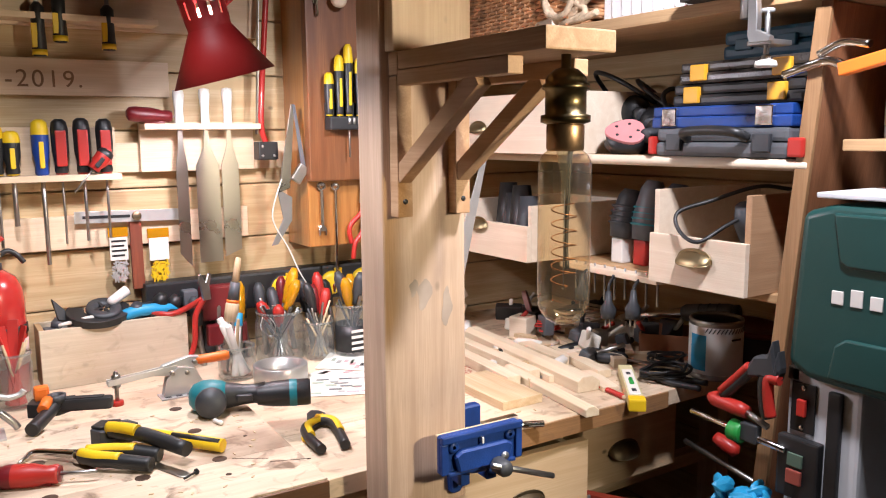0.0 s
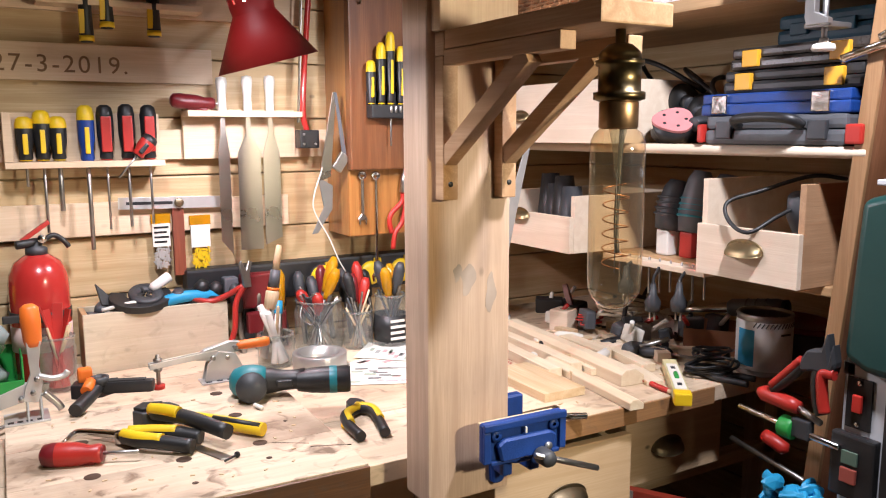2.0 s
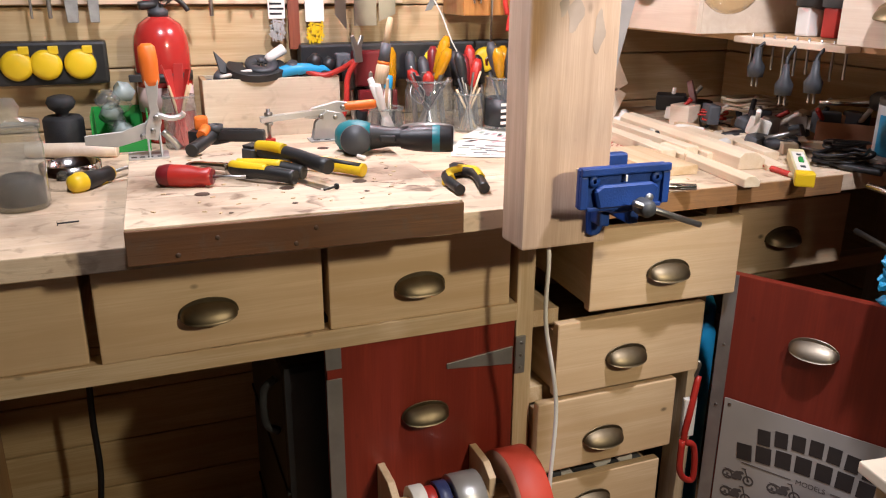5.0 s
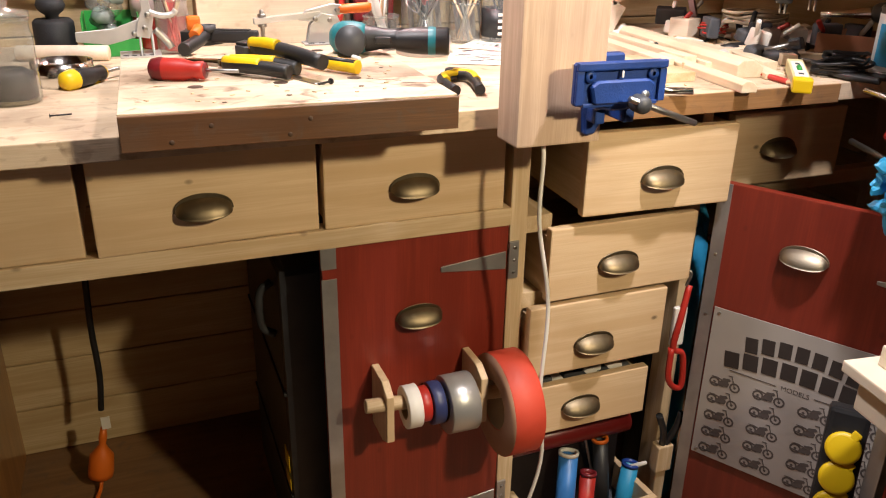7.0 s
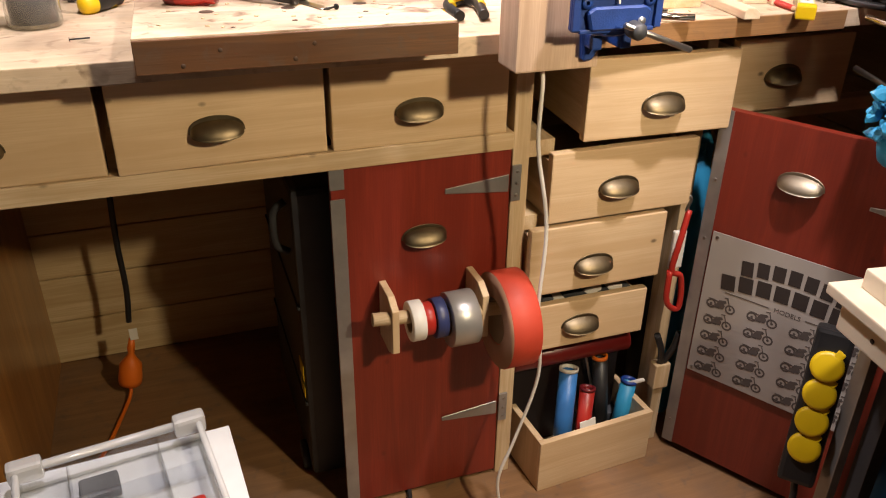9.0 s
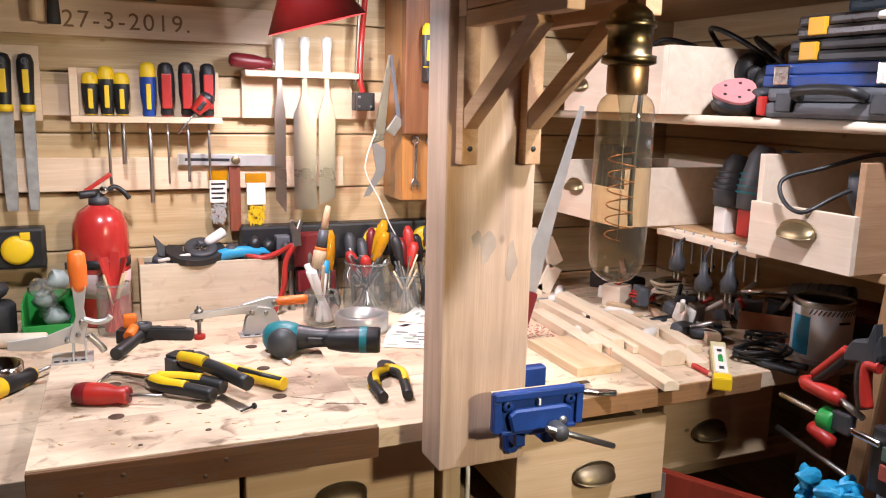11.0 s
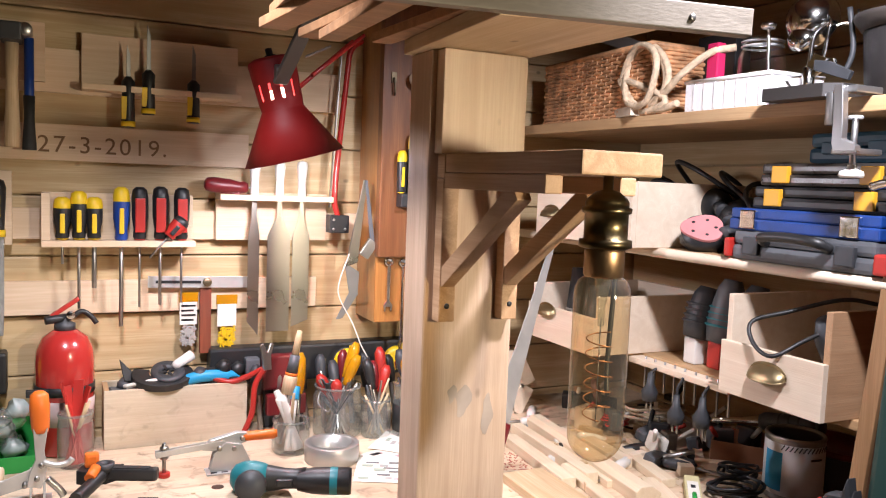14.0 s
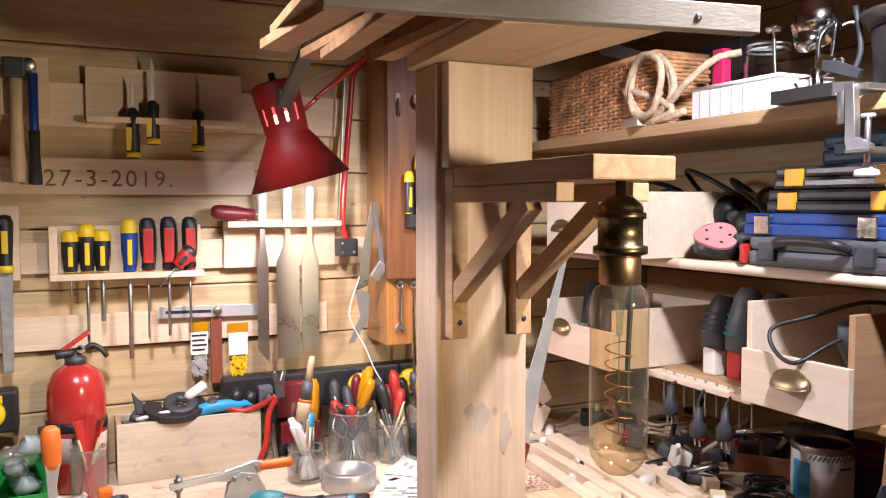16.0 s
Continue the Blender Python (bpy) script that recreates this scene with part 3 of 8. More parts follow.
door2 = thing("cabinet_door", "red-stained plywood door standing open, with a metal sign", "door", at(1.206, 1.297, 0.018, -60), "red cabinet doors")
part("panel", bm_box(0, 0, 0, 0.40, 0.018, 0.752, 0.001), red_ply, door2)
part("edge_strip", bm_box(-0.001, -0.0025, 0, 0.022, -0.0003, 0.752, 0.0004), grey_metal, door2, "galvanised edge strip")
for sz in (0.06, 0.5, 0.62, 0.72):
    part("screw", bm_cyl((0.011, -0.0025, sz), (0.011, -0.004, sz), 0.0028, seg=10), steel, door2)
cup_pull(door2, 0.157, -0.001, 0.648, plain("worn_brass", (0.36, 0.31, 0.24), 0.48, 1.0))
part("hinge", bm_plate([(0.27, 0.640), (0.27, 0.646), (0.40, 0.662), (0.40, 0.628)], 0.003, Matrix.Translation((0, -0.0003, 0)) @ Matrix.Rotation(radians(90), 4, "X")), grey_metal, door2, "grey steel strap hinge")

sign = thing("metal_sign", "pale metal sign with rows of small motorcycle drawings", "sign", at(1.206, 1.297, 0.018, -60) @ Matrix.Translation((0.026, -0.0035, 0.203)))
part("sheet", bm_box(0, -0.0015, 0, 0.325, 0, 0.318, 0.0005), plain("sign_grey", (0.40, 0.37, 0.34), 0.45, 0, 0.08, 20), sign)
ink = plain("sign_ink", (0.035, 0.028, 0.026), 0.6)
inked = plain("sign_drawing", (0.10, 0.085, 0.08), 0.6)


def sign_bar(name, x0, z0, x1, z1, material, tilt=0):
    part(name, bm_move(bm_box(-(x1 - x0) / 2, -0.0009, -(z1 - z0) / 2, (x1 - x0) / 2, -0.0002, (z1 - z0) / 2, 0), at((x0 + x1) / 2, -0.0016, (z0 + z1) / 2, ry=tilt)), material, sign)


for row, (n, zc, hh, x0, x1) in enumerate(((7, 0.268, 0.030, 0.062, 0.262), (8, 0.228, 0.032, 0.030, 0.295))):
    for k in range(n):
        w = (x1 - x0) / n
        u = (k + 0.5) / n - 0.5
        rise = 0.016 * (0.25 - u * u) * 4 - 0.008
        sign_bar("letter_bar", x0 + w * k + 0.0035, zc - hh / 2 + rise, x0 + w * (k + 1) - 0.0035, zc + hh / 2 + rise, ink, 12 * u)
sign_bar("rule", 0.045, 0.2015, 0.130, 0.2025, inked), sign_bar("rule", 0.195, 0.2015, 0.285, 0.2025, inked)
words = bpy.data.curves.new("caption", "FONT")
words.body, words.size, words.extrude, words.align_x = "MODELS", 0.013, 0.0002, "CENTER"
words.materials.append(inked)
caption = new("caption", words)
caption.parent, caption.matrix_basis = sign, at(0.1625, -0.0018, 0.197, rx=90)


def bm_ring_flat(cx, cz, r0, r1, T):
    """A flat drawn ring."""
    bm = bmesh.new()
    n = 16
    a = [bm.verts.new((cx + r0 * math.cos(2 * math.pi * k / n), cz + r0 * math.sin(2 * math.pi * k / n), 0.0003)) for k in range(n)]
    b = [bm.verts.new((cx + r1 * math.cos(2 * math.pi * k / n), cz + r1 * math.sin(2 * math.pi * k / n), 0.0003)) for k in range(n)]
    for k in range(n):
        bm.faces.new((a[k], a[(k + 1) % n], b[(k + 1) % n], b[k]))
    bm.transform(T)
    return bm


def bm_motif():
    """A small flat motorcycle drawing, 58 mm long: two wheels, engine, tank, seat, fork and pipes."""
    T = Matrix.Rotation(radians(90), 4, "X") @ Matrix.Scale(1.18, 4)
    bits = [bm_ring_flat(cx, 0.0085, 0.0056, 0.0085, T) for cx in (0.009, 0.041)]
    bits += [bm_ring_flat(cx, 0.0085, 0.0001, 0.0022, T) for cx in (0.009, 0.041)]
    bits.append(bm_plate([(0.003, 0.0175), (0.011, 0.0185), (0.020, 0.0165), (0.021, 0.019), (0.031, 0.0215), (0.034, 0.0185), (0.031, 0.0155), (0.012, 0.0145)], 0.0005, T, 0))
    bits.append(bm_plate([(0.017, 0.005), (0.030, 0.005), (0.032, 0.011), (0.029, 0.0155), (0.019, 0.0145), (0.016, 0.009)], 0.0005, T, 0))
    bits.append(bm_plate([(0.040, 0.0085), (0.0415, 0.0085), (0.0355, 0.026), (0.034, 0.026)], 0.0005, T, 0))
    bits.append(bm_plate([(0.029, 0.0255), (0.036, 0.0265), (0.036, 0.0280), (0.029, 0.027)], 0.0005, T, 0))
    bits.append(bm_plate([(0.004, 0.0045), (0.024, 0.0035), (0.024, 0.0055), (0.004, 0.0068)], 0.0005, T, 0))
    return bm_join(*bits)


first = None
for r in range(5):
    for c in range(4):
        m = Matrix.Translation((0.012 + 0.080 * c, -0.0016, 0.158 - 0.0375 * r + (0.003 if c % 2 else 0)))
        if first is None:
            first = part("drawing", bm_motif(), inked, sign)
            first.matrix_basis = m
        else:
            ob = new("drawing", first.data)
            ob.parent, ob.matrix_basis = sign, m
for sx, sz in ((0.010, 0.308), (0.315, 0.308), (0.010, 0.010)):
    part("rivet", bm_cyl((sx, -0.0015, sz), (sx, -0.003, sz), 0.003, seg=10), steel, sign)

# ---- shelves on the end wall ----
shelf = thing("wall_shelf", "pine shelf on the end wall stacked with tool cases", "shelf", None, "shelves on the end wall")
part("board", bm_box(1.376, 0.988, 1.357, WALL_X, WALL_Y, 1.375, 0.002), shelf_wood, shelf)
part("front_edge", bm_cyl((1.374, 0.988, 1.366), (1.374, 1.99, 1.366), 0.0095, seg=14), ply, shelf, "rounded pale front edge")
shelf = thing("wall_shelf", "upper pine shelf crowded with a basket and trays", "shelf", None, "shelves on the end wall")
part("board", bm_box(1.355, 0.45, 1.606, WALL_X, WALL_Y, 1.628, 0.002), shelf_wood, shelf)
shelf = thing("wall_shelf", "low pine shelf under the plywood tool boxes", "shelf", None, "shelves on the end wall")
part("board", bm_box(1.42, 0.988, 1.134, WALL_X, WALL_Y, 1.150, 0.002), shelf_wood, shelf)
part("holder_strip", bm_box(1.385, 1.29, 1.134, 1.4195, 1.56, 1.146, 0.002), ply, shelf, "pale strip holding drill bits")
upright = structure("partition", bm_move(bm_box(1.374, 0, 0, WALL_X, 0.020, 1.61, 0.002), Matrix.Translation((0, 1.105, 0)) @ Matrix.Rotation(radians(5.0), 4, "X")), wood("side_brown", (0.26, 0.11, 0.05), (0.17, 0.065, 0.026), "z", knots=0), "upright varnished board at the shelves' end", "partition")
part("lipping", bm_move(bm_box(1.366, -0.002, 0.0, 1.3738, 0.022, 1.60, 0.001), Matrix.Translation((0, 1.105, 0)) @ Matrix.Rotation(radians(5.0), 4, "X")), wood("upright_edge", (0.34, 0.19, 0.09), (0.24, 0.125, 0.052), "z", knots=0.2), upright, "brown front lipping")


def open_box(name, label, x0, y0, z0, x1, y1, z1, front, t=0.011, category="box", side_wood=ply):
    """An open plywood tool box with a low front towards -x and high sides."""
    b = thing(name, label, category, None, "plywood tool boxes")
    part("front", bm_box(x0, y0, z0, x0 + t, y1, z0 + front, 0.001), ply, b)
    for yy in (y0, y1 - t):
        part("side", bm_box(x0 + t + 0.0003, yy, z0, x1 - t - 0.0003, yy + t, z1, 0.001), side_wood if yy == y0 else ply, b)
    part("back", bm_box(x1 - t, y0, z0, x1, y1, z1, 0.001), ply, b)
    part("bottom", bm_box(x0 + t + 0.0003, y0 + t + 0.0003, z0, x1 - t - 0.0003, y1 - t - 0.0003, z0 + 0.008, 0), ply, b)
    return b


# near side set in a darker brown than the box's other panels
b = open_box("tool_box", "open plywood box with a drill and a brass pull", 1.348, 1.074, 1.1505, 1.66, 1.276, 1.316, 0.088, side_wood=wood("near_side_brown", (0.48, 0.29, 0.16), (0.37, 0.21, 0.11), "x", knots=0.2))
cup_pull(b, 1.347, 1.173, 1.198, plain("yellow_brass", (0.32, 0.25, 0.14), 0.42, 1.0), 0.92, -90)
b = open_box("tool_box", "plywood box holding cables and a sander on the shelf", 1.29, 1.555, 1.1505, 1.60, 1.80, 1.268, 0.075)
cup_pull(b, 1.289, 1.722, 1.214, bpy.data.materials["yellow_brass"], 0.8, -90)
b = open_box("tool_box", "pale plywood box with black machines above it", 1.30, 1.47, 1.3755, 1.60, 1.80, 1.500, 0.122)
part("screw", bm_cyl((1.2995, 1.59, 1.495), (1.2975, 1.59, 1.495), 0.002, seg=8), black, b)
cup_pull(b, 1.299, 1.74, 1.425, bpy.data.materials["yellow_brass"], 0.8, -90)

# ---- the wall cabinet ----
cab = thing("wall_cabinet", "varnished brown wall cabinet hung with wrenches and pliers", "cabinet")
part("body", bm_box(0.956, 1.898, 1.172, 1.24, WALL_Y, 2.05, 0.003), orange_wood, cab)
cd = part("door", bm_box(0.951, 1.872, 1.318, 1.236, 1.8975, 2.04, 0.004), dark_wood, cab, "dark brown varnished door")
part("knob", bm_rod([(0, 0), (0.008, 0), (0.008, 0.3), (0.016, 0.45), (0.018, 0.8), (0.010, 1), (0, 1)], (1.02, 1.872, 1.70), (1.02, 1.844, 1.70)), ply, cd, "turned wooden knob")
part("latch", bm_join(bm_tube([(0.974, 1.871, 1.70), (0.972, 1.862, 1.695), (0.974, 1.860, 1.67), (0.976, 1.868, 1.665)], 0.0022, 8), bm_box(0.968, 1.868, 1.69, 0.980, 1.8715, 1.712, 0.001)), brass_old, cd, "small brass hook latch")

# ---- tools on the plank wall ----
rails = ((0.0, 0.70, 1.498, 1.568, "pale pine rail with a pencilled date"), (-0.4, 0.856, 1.196, 1.262, "pale pine rail behind the tools"), (-0.4, 0.95, 1.345, 1.405, "pale pine rail behind the screwdrivers"), (-0.2, 0.90, 1.628, 1.712, "pine rail behind the chisels"))
for x0, x1, z0, z1, lab in rails:
    solid("rail", bm_box(x0, WALL_Y - 0.014, z0, x1, WALL_Y - 0.0002, z1, 0.001), rack_wood, lab, "rail", group="rails on the plank wall")
font = bpy.data.curves.new("date", "FONT")
font.body, font.size, font.extrude, font.space_character = "27-3-2019.", 0.046, 0.0002, 1.18
pencil = plain("pencil", (0.21, 0.12, 0.06), 0.8)
font.materials.append(pencil)
txt = tagged(new("pencilled_date", font), "date written in brown pencil on a rail", "writing")
txt.matrix_world = at(0.297, WALL_Y - 0.0146, 1.514, 0, rx=90)

RF = WALL_Y - 0.0143


def tool_rack(label, x0, x1, z0, z1, depth=0.045, ledge=0.012, mat_=rack_wood):
    r = thing("tool_rack", label, "rack", None, "wooden tool racks")
    part("back", bm_box(x0, RF - 0.012, z0, x1, RF, z1, 0.001), mat_, r)
    part("ledge", bm_box(x0, RF - 0.012 - depth, z0, x1, RF - 0.0123, z0 + ledge, 0.001), mat_, r)
    return r


r = tool_rack("pine rack holding seven screwdrivers", 0.305, 0.585, 1.334, 1.437)
part("end_block", bm_box(0.305, RF - 0.055, 1.3465, 0.320, RF - 0.0123, 1.436, 0.001), rack_wood, r)
tool_rack("pine rack with three craft knives", 0.375, 0.672, 1.634, 1.745)
r = tool_rack("pale rack holding three putty knives", 0.632, 0.872, 1.345, 1.447, 0.05)
bpy.data.objects[r.children[1].name].location.z = 0.086
solid("hanging_board", bm_box(0.10, RF - 0.016, 1.645, 0.312, RF, 1.755, 0.001), rack_wood, "pale board with hammers hung from it", "board")
solid("hanging_board", bm_box(-0.05, RF - 0.016, 1.335, 0.255, RF, 1.475, 0.001), rack_wood, "pale board holding three large files", "board")

TX = RF - 0.036
GRIP = [(0, 0), (0.010, 0.0), (0.0125, 0.05), (0.011, 0.2), (0.0150, 0.42), (0.0155, 0.75), (0.0135, 0.92), (0.007, 1), (0, 1)]


def screwdriver(x, top, bottom, tip, main, accent, label, blade=0.0028, tilt=0.0, y=TX, end=None, hook=False, inlay=0.0045):
    """A screwdriver hanging point down: grip, collar, end cap, inlay and blade."""
    s = thing("screwdriver", label, "screwdriver", at(x, y, bottom, ry=tilt), "screwdrivers in the wall rack")
    h = top - bottom
    g = part("grip", bm_rod(GRIP, (0, 0, 0), (0, 0, h)), main, s)
    part("end_cap", bm_rod([(0.0157, 0), (0.0158, 0.3), (0.0135, 0.8), (0.007, 1), (0, 1)], (0, 0, h * 0.74), (0, 0, h * 1.012)), end or accent, g)
    part("inlay", bm_box(-inlay, -0.0162, h * 0.14, inlay, -0.0085, h * (0.62 if inlay < 0.006 else 0.80), 0.003), accent, g)
    part("collar", bm_rod([(0, 0), (0.0105, 0), (0.0105, 1), (0, 1)], (0, 0, -0.001), (0, 0, h * 0.07)), accent, g)
    shaft = [(0, 0, 0), (0, 0, tip - bottom)]
    part("blade", bm_cyl((0, 0, tip - bottom), (0, 0, 0), blade, seg=12, bevel=0.0004) if not hook else bm_tube(shaft + [(0.012, 0, tip - bottom - 0.004)], blade, 8), steel, s)
    return s


screwdriver(0.341, 1.428, 1.349, 1.300, black, yellow, "black and yellow stubby screwdriver in the rack", 0.0025)
screwdriver(0.370, 1.440, 1.349, 1.212, black, yellow, "black and yellow screwdriver in the rack")
screwdriver(0.397, 1.429, 1.349, 1.252, black, yellow, "black and yellow nut driver in the rack", 0.0045)
screwdriver(0.446, 1.450, 1.345, 1.174, blue, yellow, "blue screwdriver with a yellow cap in the rack", 0.004, end=yellow)
screwdriver(0.480, 1.451, 1.348, 1.212, black, red, "red and black screwdriver in the rack", 0.0022, end=black, inlay=0.0095)
screwdriver(0.519, 1.453, 1.348, 1.215, black, red, "red and black screwdriver in the rack", 0.003, end=black, inlay=0.0095)
screwdriver(0.560, 1.452, 1.348, 1.218, black, red, "red screwdriver with a black cap in the rack", 0.0025, end=black, inlay=0.0095)
screwdriver(0.532, 1.402, 1.355, 1.300, red, black, "short red screwdriver leaning in the rack", 0.002, 40, TX - 0.022)

for x, top, mid, bot in ((0.457, 1.726, 1.665, 1.567), (0.494, 1.768, 1.681, 1.594), (0.579, 1.739, 1.668, 1.583)):
    k = thing("craft_knife", "black and yellow craft knife hanging in a rack", "knife", at(x, TX - 0.01, bot), "craft knives in the upper rack")
    h = mid - bot
    g = part("grip", bm_rod([(0, 0), (0.011, 0.0), (0.0130, 0.1), (0.0115, 0.6), (0.0125, 0.9), (0.005, 1), (0, 1)], (0, 0, 0), (0, 0, h)), black, k)
    part("band", bm_rod([(0, 0), (0.0136, 0), (0.0136, 1), (0, 1)], (0, 0, 0.002), (0, 0, 0.012)), yellow, g)
    part("inlay", bm_box(-0.0130, -0.0118, 0.015, -0.003, -0.004, h * 0.6, 0.001), yellow, g)
    part("blade", bm_plate([(-0.004, h - 0.002), (0.004, h - 0.002), (0.0035, top - bot - 0.02), (-0.003, top - bot)], 0.0012, Matrix.Rotation(radians(90), 4, "X")), steel, k)

BLADE = plain("worn_blade", (0.44, 0.41, 0.36), 0.30, 1.0, 0.12, 3, 0.0)
for x, w0, w1, top, bot, skew in ((0.704, 0.010, 0.024, 1.512, 1.145, 0.03), (0.757, 0.018, 0.049, 1.516, 1.152, 0.0), (0.805, 0.012, 0.037, 1.518, 1.160, -0.015)):
    k = thing("putty_knife", "white-handled putty knife hanging in a pale rack", "putty knife", at(x, TX - 0.012, 1.432), "putty knives in the rack")
    part("handle", bm_rod([(0, 0), (0.008, 0), (0.009, 0.1), (0.0085, 0.5), (0.0115, 0.85), (0.010, 0.97), (0, 1)], (0, 0, 0), (0, 0, top - 1.432)), white, k)
    b0 = bot - 1.432
    part("blade", bm_plate([(-0.005, 0.0), (0.005, 0.0), (0.006, -0.035), (w1 / 2, -0.075), (w1 / 2, b0 + max(0, -skew)), (-w1 / 2, b0 + max(0, skew)), (-w1 / 2, -0.075), (-0.006, -0.035)], 0.0013, Matrix.Rotation(radians(90), 4, "X")), BLADE, k)
s = screwdriver(0, 0.085, 0.0, -0.02, dark_red, dark_red, "magenta-handled driver lying on the rack's ledge")
s.matrix_world = axis_pose((0.688, RF - 0.045, 1.4575), (0.60, RF - 0.045, 1.463))

FILE = plain("file_steel", (0.34, 0.34, 0.33), 0.5, 0.8, 0.12, 200, 0.4)
for x, w, flat in ((0.125, 0.004, 0), (0.156, 0.0065, 0), (0.194, 0.026, 1), (0.232, 0.022, 1)):
    f = thing("file", "large file with a black and yellow grip", "file", at(x, RF - 0.032, 1.352), "large files on the wall board")
    g = part("grip", bm_rod([(0, 0), (0.0125, 0), (0.0125, 0.08), (0.0115, 0.12), (0.0135, 0.5), (0.0150, 0.85), (0.011, 0.97), (0, 1)], (0, 0, 0), (0, 0, 0.108)), black, f)
    part("band", bm_rod([(0, 0), (0.0138, 0), (0.0138, 1), (0, 1)], (0, 0, 0.0), (0, 0, 0.013)), yellow, g)
    part("inlay", bm_box(-0.0055, -0.0152, 0.035, 0.0055, -0.009, 0.078, 0.004), yellow, g)
    part("eyelet", bm_lathe([(0.004, -0.001), (0.0065, -0.001), (0.0065, 0.001), (0.004, 0.001), (0.004, -0.001)], 16, at(0, -0.0138, 0.093, rx=90)), mgrey, g)
    if flat:
        part("blade", bm_plate([(-w / 2, 0.0), (w / 2, 0.0), (w / 2 * 0.9, -0.15), (w / 2 * 0.75, -0.188), (-w / 2 * 0.75, -0.188), (-w / 2 * 0.9, -0.15)], 0.005, Matrix.Translation((0, 0.0025, 0)) @ Matrix.Rotation(radians(90), 4, "X")), FILE, f)
    else:
        part("blade", bm_cyl((0, 0, 0), (0, 0, -0.18), w, w * 0.55, 12), FILE, f)

h = thing("hammer", "hammer with a blue and black grip hung head up", "hammer", at(0.286, RF - 0.04, 1.515))
part("grip", bm_rod([(0, 0), (0.012, 0), (0.012, 0.05), (0.009, 0.3), (0.010, 0.5), (0, 0.5)], (0, 0, 0), (0, 0, 0.20)), rubber, h)
part("shaft", bm_rod([(0.0085, 0), (0.0085, 1), (0, 1)], (0, 0, 0.10), (0, 0, 0.205)), blue, h)
part("head", bm_join(bm_cyl((-0.005, 0.02, 0.215), (-0.005, -0.045, 0.215), 0.012), bm_box(-0.015, 0.018, 0.205, 0.005, 0.03, 0.225, 0.002)), steel, h)
h = thing("mallet", "wooden hammer handle hung from the board", "hammer", at(0.258, RF - 0.04, 1.519))
part("handle", bm_rod([(0, 0), (0.013, 0), (0.014, 0.1), (0.010, 0.6), (0.012, 1), (0, 1)], (0, 0, 0), (0, 0, 0.20)), pine_z, h)
part("head", bm_box(-0.018, -0.05, 0.19, 0.018, 0.024, 0.222, 0.004), dgrey, h)

sq = thing("sliding_square", "steel blade and wooden stock square on the wall", "square")
part("blade", bm_move(bm_box(-0.105, -0.002, -0.012, 0.105, 0, 0.012, 0.0005), at(0.603, RF - 0.013, 1.257, ry=1.2)), zinc, sq)
part("slot", bm_move(bm_box(-0.09, -0.0006, -0.003, 0.0, 0, 0.003, 0), at(0.603, RF - 0.0152, 1.257, ry=1.2)), black, sq)
part("stock", bm_box(0.602, RF - 0.012, 1.104, 0.625, RF - 0.0003, 1.262, 0.001), wood("rosewood", (0.26, 0.07, 0.03), (0.17, 0.04, 0.02), "z", knots=0), sq)
part("thumb_nut", bm_cyl((0.615, RF - 0.015, 1.257), (0.615, RF - 0.024, 1.257), 0.009), brass_old, sq)
for x0, x1, top, cardc, fillc in ((0.560, 0.599, 1.234, paper, zinc), (0.637, 0.681, 1.227, paper, yellow)):
    bg = thing("hardware_bag", "clear bag of small screws with a paper header", "bag", None, "bags of hardware")
    part("header", bm_box(x0, RF - 0.005, top - 0.02, x1, RF - 0.0005, top, 0.0008), amber, bg)
    part("card", bm_box(x0 + 0.002, RF - 0.006, top - 0.068, x1 - 0.002, RF - 0.0005, top - 0.0205, 0.0008), cardc, bg)
    if fillc is zinc:
        for k in range(4):
            part("print_bar", bm_box(x0 + 0.005, RF - 0.0066, top - 0.03 - k * 0.01, x1 - 0.005 - 0.004 * (k % 2), RF - 0.0061, top - 0.026 - k * 0.01, 0), black, bg)
    random.seed(5)
    bits = [bm_move(bm_box(-0.006, -0.0015, -0.0015, 0.006, 0.0015, 0.0015, 0), at(random.uniform(x0 + 0.007, x1 - 0.007), RF - random.uniform(0.004, 0.009), random.uniform(top - 0.108, top - 0.072), 0, ry=random.uniform(0, 180))) for k in range(60)]
    tagged(part("filling", bm_join(*bits), fillc, bg), kind="stuff")

hs = thing("hacksaw", "red hacksaw hanging beside the cabinet", "saw", at(0.886, RF - 0.05, 1.40))
part("frame", bm_tube([(0.0, 0, 0.0), (-0.008, 0, 0.06), (0.012, 0, 0.30), (0.02, 0, 0.36), (0.045, 0, 0.385)], 0.0065, 10), red_paint, hs)
part("blade", bm_move(bm_box(-0.001, -0.0005, 0, 0.001, 0.010, 0.33, 0), at(-0.018, 0.0, 0.02, ry=3)), steel, hs)
part("foot", bm_box(-0.022, -0.016, -0.035, 0.022, 0.018, 0.004, 0.003), black, hs)
for k in ((-0.014, -0.026), (0.012, -0.026), (-0.014, -0.006)):
    part("bolt", bm_cyl((k[0], -0.0165, k[1]), (k[0], -0.019, k[1]), 0.003, seg=10), steel, hs)

